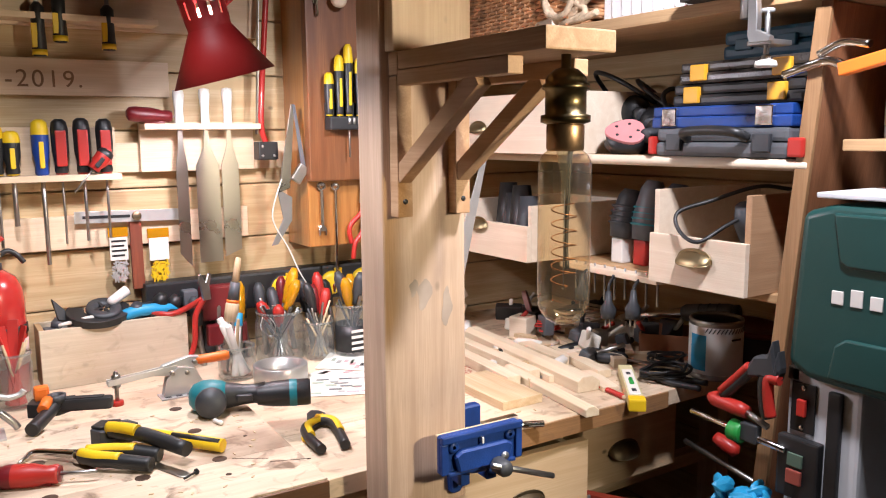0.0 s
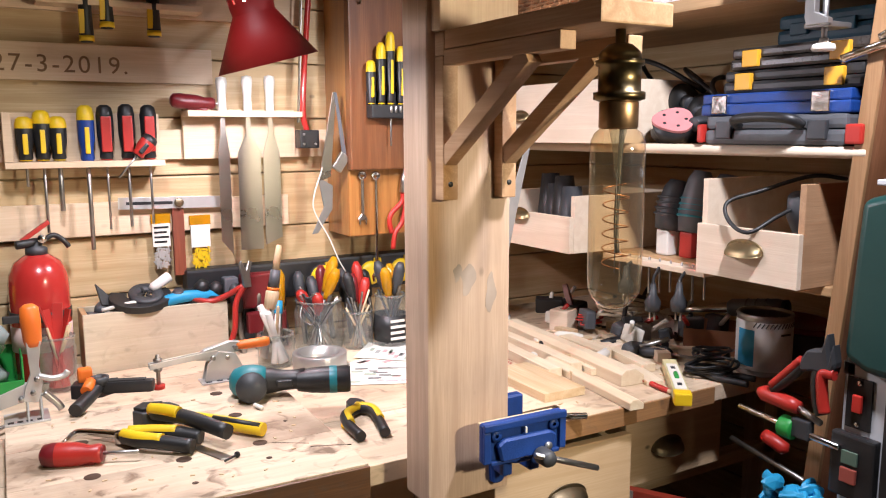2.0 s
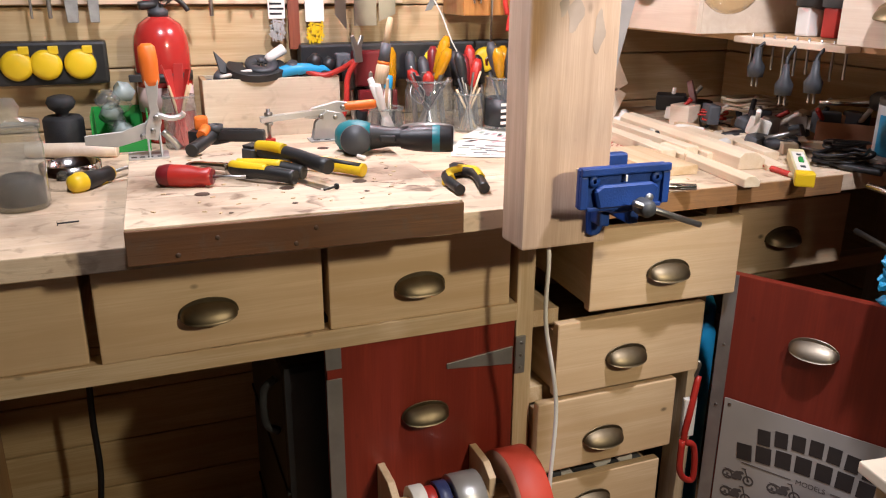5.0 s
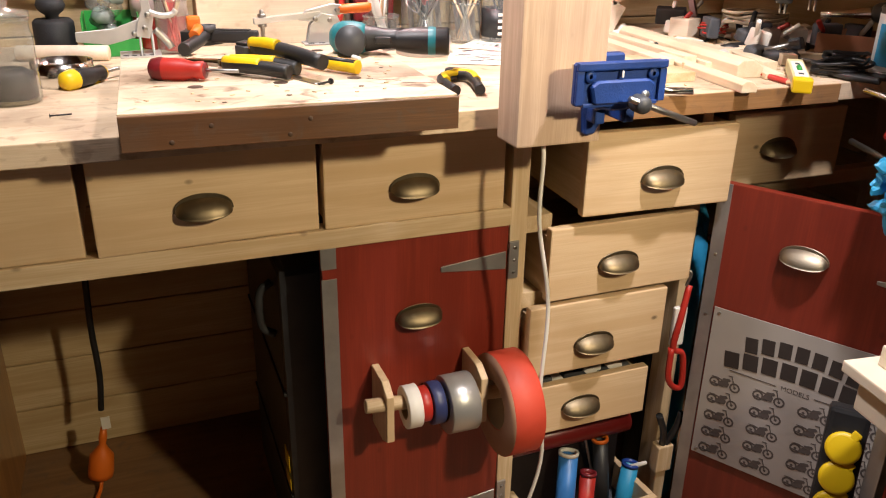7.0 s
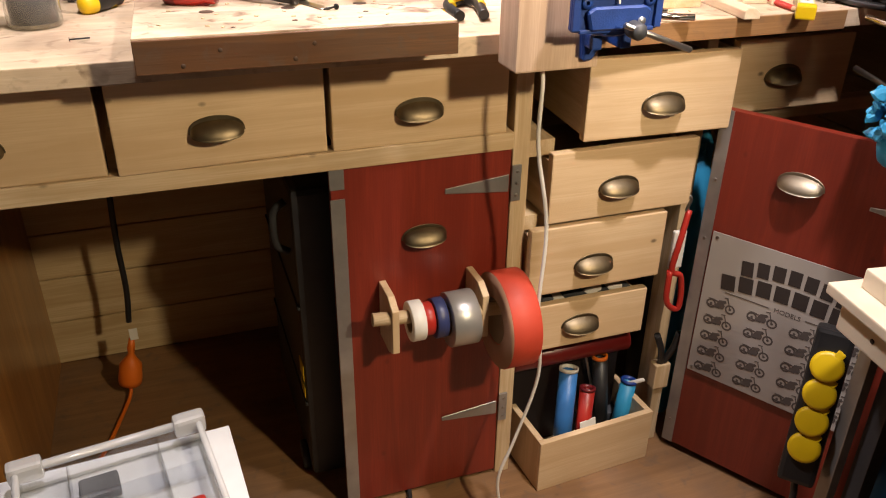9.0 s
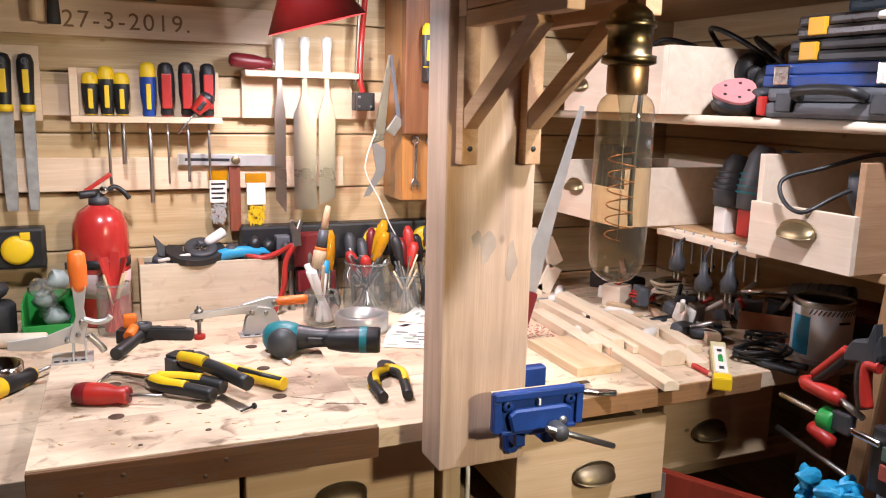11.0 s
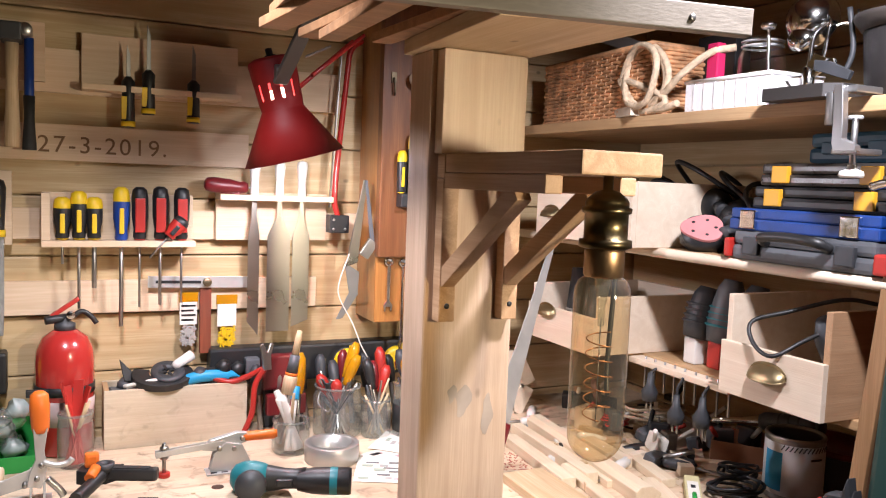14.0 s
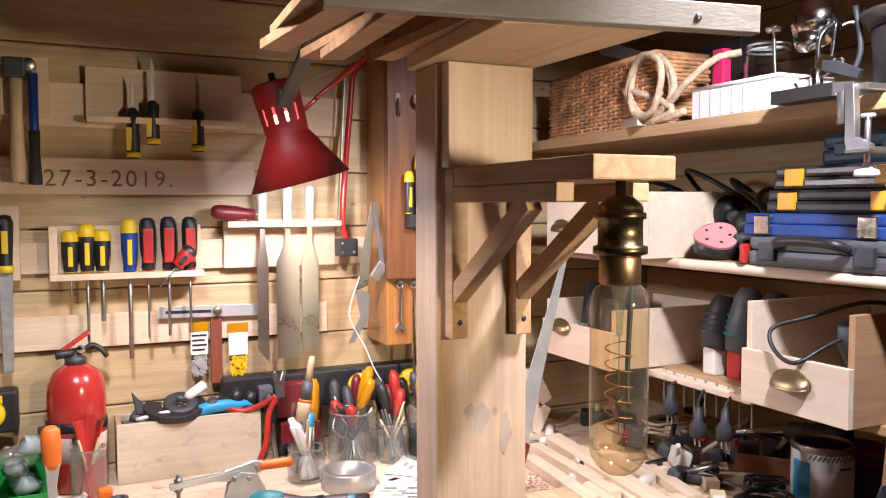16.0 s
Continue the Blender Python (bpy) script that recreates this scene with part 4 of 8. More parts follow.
sqr = thing("roofing_square", "bare metal folding square hung by the cabinet", "square", at(0.915, 1.90, 1.185))
RX = Matrix.Rotation(radians(90), 4, "X")
part("arm", bm_plate([(0.008, 0.298), (0.016, 0.296), (0.000, 0.12), (-0.028, 0.11)], 0.003, RX), BLADE, sqr)
part("arm", bm_plate([(0.010, 0.298), (0.016, 0.297), (0.036, 0.165), (0.026, 0.158)], 0.003, Matrix.Translation((0, -0.004, 0)) @ RX), mgrey, sqr)
part("block", bm_move(bm_box(-0.012, -0.006, -0.02, 0.012, 0.006, 0.02, 0.002), at(0.022, -0.004, 0.150, ry=35)), steel, sqr)
part("blade", bm_plate([(-0.030, 0.12), (0.004, 0.10), (0.002, 0.05), (-0.032, 0.0), (-0.046, -0.002), (-0.018, 0.055)], 0.003, RX), plain("dull_zinc", (0.26, 0.26, 0.255), 0.45, 0.7), sqr)
part("cord", bm_tube([(-0.02, -0.005, 0.14), (-0.042, -0.008, 0.08), (-0.040, -0.006, 0.045), (-0.01, -0.006, -0.01), (0.012, -0.004, -0.06), (0.03, 0.0, -0.09)], 0.0016, 6), white, sqr)

# on the cabinet
dh = thing("driver_holder", "black plastic holder with a set of small screwdrivers", "tool holder", at(0.988, 1.8715, 1.428))
part("body", bm_box(0, -0.03, 0, 0.115, 0, 0.028, 0.003), black, dh)
part("back", bm_box(0, -0.008, 0.028, 0.115, 0, 0.058, 0.002), black, dh)
for k in range(6):
    part("bit", bm_cyl((0.045 + 0.011 * k, -0.031, 0.012), (0.045 + 0.011 * k, -0.031, 0.026), 0.003, seg=8), steel, dh)
for x, top in ((0.004, 0.118), (0.028, 0.155), (0.05, 0.178), (0.075, 0.150), (0.098, 0.178)):
    s = screwdriver(0, top - 0.03, 0.0, -0.09 if x == 0.05 else -0.03, black, yellow, "small black and yellow screwdriver in a holder", 0.003)
    s.matrix_world = at(0.988 + x, 1.8715 - 0.018, 1.459) @ Matrix.Diagonal((0.68, 0.68, 1, 1))
for x, top, bot, wd in ((0.985, 1.310, 1.205, 0.008), (1.018, 1.308, 1.075, 0.006)):
    w = thing("wrench", "combination wrench hanging on a nail", "wrench", at(x, 1.893, bot), "wrenches on the cabinet")
    part("shaft", bm_box(-wd / 2, -0.003, 0.012, wd / 2, 0.003, top - bot - 0.010, 0.0015), chrome, w)
    part("ring", bm_lathe([(0.0055, -0.0035), (0.0095, -0.0035), (0.0095, 0.0035), (0.0055, 0.0035), (0.0055, -0.0035)], 20, at(0, 0, top - bot - 0.004, rx=90)), chrome, w)
    part("jaw", bm_plate([(-0.004, 0.016), (-0.011, 0.006), (-0.009, -0.008), (-0.005, -0.007), (-0.005, 0.002), (0.005, 0.002), (0.005, -0.007), (0.009, -0.008), (0.011, 0.006), (0.004, 0.016)], 0.007, Matrix.Translation((0, 0.0035, 0)) @ RX), chrome, w)
    part("nail", bm_cyl((0, 0.0045, top - bot), (0, -0.012, top - bot), 0.003, seg=10), steel, w)
p = thing("pliers", "red-handled pliers hanging on the cabinet", "pliers", at(1.075, 1.885, 1.275))
for k, pts in enumerate(([(0.006, 0, 0), (0.004, 0, -0.03), (-0.022, 0, -0.055), (-0.028, 0, -0.075), (-0.022, 0, -0.10)], [(0.008, -0.004, 0), (0.012, -0.004, -0.03), (0.002, -0.004, -0.075), (-0.016, -0.004, -0.10), (-0.022, -0.004, -0.135)])):
    part("handle", bm_tube(pts, 0.0055, 10), red, p)
part("jaw", bm_rod([(0, 0), (0.009, 0.0), (0.008, 0.5), (0.002, 1), (0, 1)], (0.006, -0.002, -0.01), (0.012, -0.002, 0.05)), steel, p)

# ---- red desk lamp ----
dl = thing("desk_lamp", "lit red enamel desk lamp on a jointed grey arm", "lamp")
ax = axis_pose((0.668, 1.68, 1.683), (0.712, 1.68, 1.523))
prof = [(0.0405, 0.0), (0.0415, 0.004), (0.0400, 0.038), (0.0388, 0.066), (0.0372, 0.084), (0.0380, 0.0855), (0.0885, 0.172)]
sh = bm_lathe(prof + [(r - 0.0012, z) for r, z in prof[::-1]] + [prof[0]], 48, None)
cut_away = []
for f in sh.faces:
    c = f.calc_center_median()
    if 0.038 < c.z < 0.066 and int((math.atan2(c.y, c.x) + math.pi) / (2 * math.pi) * 48) % 4 == 0:
        cut_away.append(f)
bmesh.ops.delete(sh, geom=cut_away, context="FACES")
shade = part("shade", bm_move(sh, ax), shade_red, dl, "red enamel shade with vent slots")
part("cap", bm_lathe([(0, -0.007), (0.030, -0.006), (0.0400, -0.001), (0.0405, 0.003), (0, 0.003)], 32, ax), shade_red, shade)
part("top_nut", bm_lathe([(0, -0.022), (0.006, -0.021), (0.006, -0.010), (0.010, -0.009), (0.010, -0.006), (0, -0.006)], 14, ax), black, shade)
glow = bpy.data.materials.new("lit_bulb")
glow.use_nodes = True
glow.node_tree.nodes["Principled BSDF"].inputs["Emission Color"].default_value = (1, 0.82, 0.58, 1)
glow.node_tree.nodes["Principled BSDF"].inputs["Emission Strength"].default_value = 14.0
part("bulb", bm_lathe([(0, 0.045), (0.014, 0.05), (0.022, 0.075), (0.024, 0.092), (0.016, 0.108), (0, 0.114)], 24, ax), glow, dl, "glowing frosted bulb").visible_shadow = False
ARM = plain("arm_grey", (0.11, 0.10, 0.095), 0.4, 0.3)
part("lower_arm", bm_move(bm_box(-0.013, -0.004, 0, 0.013, 0.004, 0.33, 0.003), axis_pose((0.672, 1.63, 1.640), (0.745, 1.36, 1.93))), ARM, dl, "flat grey steel arm")
part("upper_arm", bm_move(bm_box(-0.013, -0.004, 0, 0.013, 0.004, 0.20, 0.003), axis_pose((0.760, 1.345, 1.925), (0.80, 1.27, 1.757))), ARM, dl, "flat grey steel arm")
part("desk_clamp", bm_box(0.775, 1.225, 1.7553, 0.825, 1.285, 1.775, 0.003), ARM, dl)
part("joint", bm_cyl((0.664, 1.634, 1.66), (0.690, 1.634, 1.66), 0.012), ARM, dl)
for dx in (0, 0.022):
    part("strut", bm_cyl((0.725 + dx, 1.70, 1.645 + dx), (0.84 + dx, 1.75, 1.745 + dx * 0.6), 0.004), red_paint, dl)
part("spring", bm_tube([(0.74 + 0.0012 * k, 1.72, 1.70 + 0.0006 * k + 0.004 * (k % 2)) for k in range(40)], 0.0012, 5, 2), steel, dl)

# ---- sockets on the wall above the bench ----


def socket_strip(label, caps, m, length):
    s = thing("socket_strip", label, "socket strip", m)
    part("body", bm_box(0, -0.045, -0.04, length, 0, 0.04, 0.006), black, s)
    for cx in caps:
        c = part("cap", bm_lathe([(0, 0.058), (0.02, 0.0575), (0.0265, 0.054), (0.0285, 0.048), (0.0285, 0.045), (0, 0.045)], 28, at(cx, 0, -0.002, rx=90)), yellow, s, "yellow spring lid")
        part("lug", bm_box(cx + 0.006, -0.056, 0.018, cx + 0.024, -0.046, 0.033, 0.002), yellow, c)
        part("well", bm_lathe([(0, 0), (0.031, 0), (0.031, 0.047), (0, 0.047)], 24, at(cx, 0, -0.002, rx=90)), rubber, s)
    return s


socket_strip("black socket strip with three yellow lids on the wall", (0.087 + 0.4, 0.137 + 0.4, 0.196 + 0.4), at(-0.40, WALL_Y - 0.0005, 1.09), 0.645)
ss = socket_strip("black socket strip with a yellow lid behind the jars", (0.30, 0.42, 0.50), at(0.62, WALL_Y - 0.0005, 1.075), 0.56)
part("plug", bm_box(0.07, -0.075, -0.012, 0.10, -0.0455, 0.022, 0.004), mgrey, ss)

# ---- things at the back of the bench ----
ext = thing("fire_extinguisher", "red fire extinguisher with a black nozzle by the wall", "extinguisher", at(0.345, 1.955, BENCH))
part("cylinder", bm_lathe([(0, 0), (0.046, 0), (0.0525, 0.006), (0.0525, 0.180), (0.050, 0.202), (0.040, 0.224), (0.022, 0.237), (0.012, 0.240), (0, 0.240)], 40), red_paint, ext)
part("neck", bm_lathe([(0, 0.238), (0.019, 0.238), (0.019, 0.25), (0.011, 0.254), (0.011, 0.262), (0, 0.262)], 24), dgrey, ext)
part("nozzle", bm_cyl((0.01, 0, 0.262), (-0.034, -0.012, 0.258), 0.008), black, ext)
part("lever", bm_move(bm_box(-0.008, -0.008, -0.004, 0.052, 0.008, 0.004, 0.002), at(-0.018, 0, 0.268, 0, ry=-35)), red, ext)
part("handle", bm_tube([(0.012, 0, 0.262), (0.03, 0, 0.272), (0.046, 0, 0.262), (0.056, 0, 0.248)], 0.005, 8), black, ext)
part("gauge", bm_cyl((0.01, -0.012, 0.268), (0.01, -0.018, 0.268), 0.008), chrome, ext)
part("strap", bm_lathe([(0.0526, 0.118), (0.054, 0.118), (0.054, 0.135), (0.0526, 0.135), (0.0526, 0.118)], 32), black, ext)
part("strap_clip", bm_box(-0.066, -0.046, 0.120, -0.02, -0.036, 0.134, 0.002), black, ext)
part("label", bm_lathe([(0.0527, 0.06), (0.0529, 0.06), (0.0529, 0.108), (0.0527, 0.108)], 32), plain("label_white", (0.6, 0.45, 0.42), 0.5), ext)


def jar(x, y, r, h, label, label_colour=None, clasp=False, neck=0.93):
    j = thing("glass_jar", label, "jar", at(x, y, BENCH), "jars on the bench")
    prof = [(0, 0.001), (r * 0.9, 0.0), (r, 0.006), (r, h * 0.78), (r * neck, h * 0.86), (r * neck, h)]
    part("glass", bm_lathe(prof, 32), clear, j)
    part("rim", bm_lathe([(r * neck - 0.003, h - 0.004), (r * neck + 0.002, h - 0.004), (r * neck + 0.002, h), (r * neck - 0.003, h), (r * neck - 0.003, h - 0.004)], 32), clear, j)
    if clasp:
        part("clasp", bm_tube([(-r * 0.9, -r * 0.5, h * 0.95), (-r * 1.05, -r * 0.7, h * 0.75), (-r * 0.7, -r * 0.95, h * 0.6), (-r * 0.55, -r * 0.95, h * 0.8), (-r * 0.7, -r * 0.8, h * 0.95)], 0.0013, 6), steel, j)
    if label_colour:
        part("label", bm_lathe([(r + 0.0002, h * 0.12), (r + 0.0005, h * 0.12), (r + 0.0005, h * 0.62), (r + 0.0002, h * 0.62)], 32), label_colour, j)
        for k in range(4):
            part("print_bar", bm_move(bm_box(-r * 0.55, -0.0006, -0.003, r * (0.5 - 0.15 * (k % 2)), 0, 0.003, 0), Matrix.Translation((0, -r - 0.0008, h * (0.2 + 0.11 * k)))), paper, j)
    return j


random.seed(11)


def stick_in(name, label, cat, x, y, r, top, material, kind="rod", rad=0.004, lean=None, cap=None, group="tools in the jars"):
    """A slim tool standing in a jar: it leans on the rim."""
    a = random.uniform(0, 2 * math.pi) if lean is None else lean
    p = Vector((x - 0.5 * r * math.cos(a), y - 0.5 * r * math.sin(a), BENCH + 0.006))
    q = Vector((x + 0.8 * r * math.cos(a), y + 0.8 * r * math.sin(a), BENCH + top))
    t = thing(name, label, cat, axis_pose(p, q), group)
    h = (q - p).length
    if kind == "rod":
        part("shaft", bm_cyl((0, 0, 0), (0, 0, h), rad, rad * 0.8, 10), material, t)
        if cap:
            part("cap", bm_cyl((0, 0, h * 0.82), (0, 0, h + 0.004), rad * 1.25, rad * 1.1, 10), cap, t)
    elif kind == "driver":
        part("blade", bm_cyl((0, 0, 0), (0, 0, h * 0.62), 0.0028, seg=10), steel, t)
        part("grip", bm_rod([(0, 0), (rad * 0.7, 0.02), (rad * 0.75, 0.15), (rad * 1.1, 0.4), (rad * 1.15, 0.8), (rad * 0.6, 1), (0, 1)], (0, 0, h * 0.6), (0, 0, h)), material, t)
    elif kind == "flat":
        part("blade", bm_box(-rad, -0.0015, 0, rad, 0.0015, h, 0.0008), material, t)
    elif kind == "brush":
        part("handle", bm_rod([(0, 0), (0.006, 0), (0.009, 0.3), (0.011, 0.5), (0.006, 1), (0, 1)], (0, 0, 0), (0, 0, h * 0.7)), pine_z, t)
        part("ferrule", bm_box(-0.014, -0.005, h * 0.66, 0.014, 0.005, h * 0.8, 0.002), steel, t)
        part("bristle", bm_box(-0.013, -0.004, h * 0.8, 0.013, 0.004, h, 0.002), cap or dgrey, t)
    return t


J = ((0.752, 1.808, 0.037, 0.066), (0.874, 1.885, 0.052, 0.108), (0.948, 1.845, 0.032, 0.082), (1.018, 1.825, 0.037, 0.115), (0.362, 1.862, 0.031, 0.100))
jar(*J[0], "short glass jar holding pens and markers")
jar(*J[1], "large clip-top glass jar full of small tools", clasp=True)
jar(*J[2], "glass jar holding files and red drivers")
jar(*J[3], "glass jar with a dark printed label", black)
jar(*J[4], "glass jar holding red cutters and sticks")
for k in range(5):
    stick_in("marker", "white marker pen standing in a glass jar", "pen", *J[0][:3], random.uniform(0.10, 0.125), white, "rod", 0.0082, 1.9 + 0.5 * k)
stick_in("marker", "white marker with a turquoise cap in a jar", "pen", *J[0][:3], 0.12, white, "rod", 0.0075, 1.0, sky_blue)
stick_in("pencil", "carpenter's pencil standing in a glass jar", "pencil", *J[0][:3], 0.125, pine_z, "rod", 0.004, 4.6)
bt = thing("scraper", "wooden-handled scraper with a grey and orange collar", "scraper", axis_pose((0.742, 1.835, BENCH + 0.06), (0.775, 1.84, BENCH + 0.235)), "tools in the jars")
part("blade", bm_box(-0.013, -0.003, -0.05, 0.013, 0.003, 0.06, 0.001), steel, bt)
part("wooden_half", bm_rod([(0, 0), (0.014, 0), (0.014, 0.9), (0.012, 1), (0, 1)], (0, 0, 0.05), (0, 0, 0.088)), pine_z, bt)
part("band", bm_rod([(0, 0), (0.0125, 0), (0.0125, 1), (0, 1)], (0, 0, 0.088), (0, 0, 0.094)), orange, bt)
part("collar", bm_rod([(0, 0), (0.012, 0), (0.010, 1), (0, 1)], (0, 0, 0.094), (0, 0, 0.130)), mgrey, bt)
part("handle_tip", bm_rod([(0, 0), (0.0075, 0), (0.0070, 0.7), (0.005, 1), (0, 1)], (0, 0, 0.130), (0, 0, 0.180)), pine_z, bt)
for k in range(26):
    stick_in("punch", "small steel tool standing in a clip-top jar", "tool", *J[1][:3], random.uniform(0.085, 0.145), random.choice((steel, steel, steel, mgrey, pine_z, dgrey)), random.choice(("rod", "flat")), random.uniform(0.0025, 0.0055))
for k, c in enumerate((amber, amber, red, red, dgrey)):
    stick_in("screwdriver", "screwdriver standing handle up in a clip-top jar", "screwdriver", *J[1][:3], (0.195, 0.172, 0.125, 0.128, 0.15)[k], c, "driver", 0.0105, (0.1, 5.9, 4.3, 2.9, 1.6)[k])
for k in range(12):
    stick_in("needle_file", "needle file standing in a glass jar", "file", *J[2][:3], random.uniform(0.085, 0.13), random.choice((steel, steel, mgrey, pine_z)), "rod", 0.003)
for k, c in enumerate((red, dark_red, black)):
    stick_in("screwdriver", "red-handled screwdriver standing in a glass jar", "screwdriver", *J[2][:3], 0.15 + 0.008 * k, c, "driver", 0.010, 0.3 + 1.4 * k)
for k in range(8):
    stick_in("chisel", "slim steel chisel standing in a labelled jar", "chisel", *J[3][:3], random.uniform(0.10, 0.14), random.choice((steel, mgrey)), "flat", 0.004)
for k, c in enumerate((amber, dgrey, amber, dgrey)):
    stick_in("screwdriver", "screwdriver standing handle up in a labelled jar", "screwdriver", *J[3][:3], 0.175 + 0.01 * (k % 2), c, "driver", 0.0105, 1.2 + 1.3 * k)
for k in range(4):
    stick_in("snap_knife", "red snap-off knife standing in a jar", "knife", *J[4][:3], 0.145 + 0.01 * (k % 2), red, "flat", 0.009, 0.4 + 0.9 * k)
for k in range(3):
    stick_in("wooden_stick", "pale wooden stick standing in a jar", "stick", *J[4][:3], 0.12, pine_z, "rod", 0.003)

crate = thing("storage_box", "plywood storage box heaped with black power-tool parts", "box", at(0.413, 1.925, BENCH))
crate_wood = wood("crate_wood", (0.64, 0.56, 0.43), (0.54, 0.455, 0.33), "x", knots=0.25, stain=0.35, stain_colour=(0.22, 0.16, 0.10))
part("front", bm_box(0, 0, 0, 0.276, 0.010, 0.117, 0.0012), crate_wood, crate)
part("back", bm_box(0, 0.082, 0, 0.276, 0.092, 0.117, 0.0012), crate_wood, crate)
for s in (0, 0.266):
    part("side", bm_box(s, 0.0103, 0, s + 0.010, 0.0817, 0.117, 0.0012), shelf_wood, crate)
part("bottom", bm_box(0.0103, 0.0103, 0, 0.2657, 0.0817, 0.008, 0), ply, crate)
g = thing("grinder_guard", "black curved plastic tool guard lying in a box", "tool guard", at(0.512, 1.958, BENCH + 0.116))
arc = [(0.060 * math.cos(a), 0.044 * math.sin(a)) for a in (math.radians(150 + 12 * k) for k in range(21))]
part("shell", bm_plate([(x * 1.0, y) for x, y in arc] + [(x * 0.45, y * 0.45 + 0.004) for x, y in arc[::-1]], 0.016, at(0.012, 0.0, 0.010, 0, rx=22)), black, g)
part("horn", bm_plate([(-0.058, 0.0), (-0.036, -0.004), (-0.040, 0.014), (-0.054, 0.030), (-0.066, 0.044)], 0.012, at(-0.002, 0.012, 0.008, 0, rx=70)), black, g)
part("disc", bm_lathe([(0.012, 0.006), (0.030, 0.003), (0.034, 0.008), (0.032, 0.014), (0.012, 0.012), (0.012, 0.006)], 28, at(0.022, -0.004, 0.018, 0, rx=24)), dgrey, g)
for a in range(4):
    part("spoke", bm_move(bm_box(0.003, -0.003, 0.006, 0.030, 0.003, 0.011, 0.001), at(0.022, -0.004, 0.020, 0, rx=24) @ Matrix.Rotation(radians(90 * a + 20), 4, "Z")), black, g)
solid("putty_tube", bm_rod([(0, 0), (0.006, 0), (0.010, 0.15), (0.011, 0.9), (0, 1)], (0.545, 1.958, BENCH + 0.150), (0.588, 1.975, BENCH + 0.172)), white, "small white plastic tube lying in the box", "tube")
for k, (x, z, c) in enumerate(((0.585, 0.128, dgrey), (0.628, 0.140, black), (0.655, 0.132, black), (0.56, 0.118, dgrey), (0.44, 0.112, mgrey), (0.47, 0.112, white))):
    t = thing("charger", "black power-tool charger lying in a box", "charger", at(x, 1.962, BENCH + z - 0.036, 25 * k, rx=12))
    part("body", bm_box(-0.024, -0.022, 0, 0.024, 0.022, 0.036, 0.009), c, t)
    part("knob", bm_rod([(0, 0), (0.014, 0), (0.016, 0.4), (0.010, 1), (0, 1)], (0.008, -0.006, 0.034), (0.012, -0.012, 0.058)), c, t)
solid("work_glove", bm_tube([(0.56, 1.945, BENCH + 0.122), (0.60, 1.938, BENCH + 0.132), (0.65, 1.945, BENCH + 0.128), (0.672, 1.955, BENCH + 0.12)], 0.012, 12), sky_blue, "light blue rubber grip lying on the box", "grip")
solid("cord", bm_tube([(0.45, 1.945, BENCH + 0.120), (0.50, 1.932, BENCH + 0.131), (0.55, 1.935, BENCH + 0.133), (0.58, 1.95, BENCH + 0.125)], 0.004, 8), white, "cream cord lying over a storage box", "cord")
cut = thing("pipe_cutters", "long-nosed pliers with curved red handles in the box", "pliers", at(0.70, 1.90, BENCH + 0.0))
for pts in ([(0.02, 0, 0.150), (0.0, 0.0, 0.115), (-0.008, -0.01, 0.06), (-0.03, -0.015, 0.01)], [(0.018, 0.006, 0.148), (-0.01, 0.02, 0.13), (-0.045, 0.03, 0.118), (-0.08, 0.035, 0.128)]):
    part("handle", bm_tube(pts, 0.006, 10), red, cut)
part("jaw", bm_plate([(-0.008, 0), (0.010, 0), (0.012, 0.03), (0.022, 0.052), (0.014, 0.054), (0.004, 0.036), (-0.004, 0.056), (-0.010, 0.052)], 0.006, at(0.022, 0, 0.145, 20, rx=78)), steel, cut)
bx = thing("bit_case", "open dark red plastic bit case by the jars", "case", at(0.735, 1.94, BENCH + 0.0))
part("stand", bm_box(0, 0.03, 0, 0.09, 0.045, 0.12, 0.002), dgrey, bx)
part("lid", bm_box(-0.01, 0.0, 0.09, 0.075, 0.028, 0.165, 0.006), dark_red, bx)
part("tray", bm_box(-0.005, -0.02, 0.04, 0.08, -0.001, 0.085, 0.004), dark_red, bx)

# green bin of fittings, weight, rod
bn = thing("small_parts_bin", "green plastic bin heaped with clear bags of fittings", "bin", at(0.205, 1.85, BENCH))
for x0, y0, x1, y1, h in ((0, 0, 0.10, 0.003, 0.030), (0, 0.0033, 0.003, 0.12, 0.07), (0.097, 0.0033, 0.10, 0.12, 0.07), (0.0033, 0.117, 0.0967, 0.12, 0.07)):
    part("side", bm_box(x0, y0, 0, x1, y1, h, 0.001), green, bn)
part("bottom", bm_box(0.0033, 0.0033, 0, 0.0967, 0.1167, 0.003, 0), green, bn)
random.seed(3)
bag = plain("greyish_film", (0.32, 0.38, 0.37), 0.2, 0.0, 0.35, 60, 0.2)
for k in range(8):
    t = bm_lathe([(0, 0), (0.016, 0.004), (0.022, 0.016), (0.014, 0.030), (0.006, 0.036), (0, 0.038)], 10)
    for v in t.verts:
        v.co += Vector((random.uniform(-1, 1), random.uniform(-1, 1), random.uniform(-1, 1))) * 0.004
    solid("fittings_bag", t, random.choice((bag, bag, clear)), "crumpled clear bag of fittings in a green bin", "bag", at(0.205 + random.uniform(0.028, 0.075), 1.85 + random.uniform(0.03, 0.09), BENCH + 0.003 + 0.012 * k, 40 * k, rx=random.uniform(-25, 25)), "bags in the green bin")
w = thing("weight", "black cast-iron weight with a knob", "weight", at(0.155, 1.93, BENCH))
part("body", bm_lathe([(0, 0), (0.033, 0), (0.036, 0.004), (0.036, 0.055), (0.031, 0.061), (0, 0.061)], 32), rubber, w)
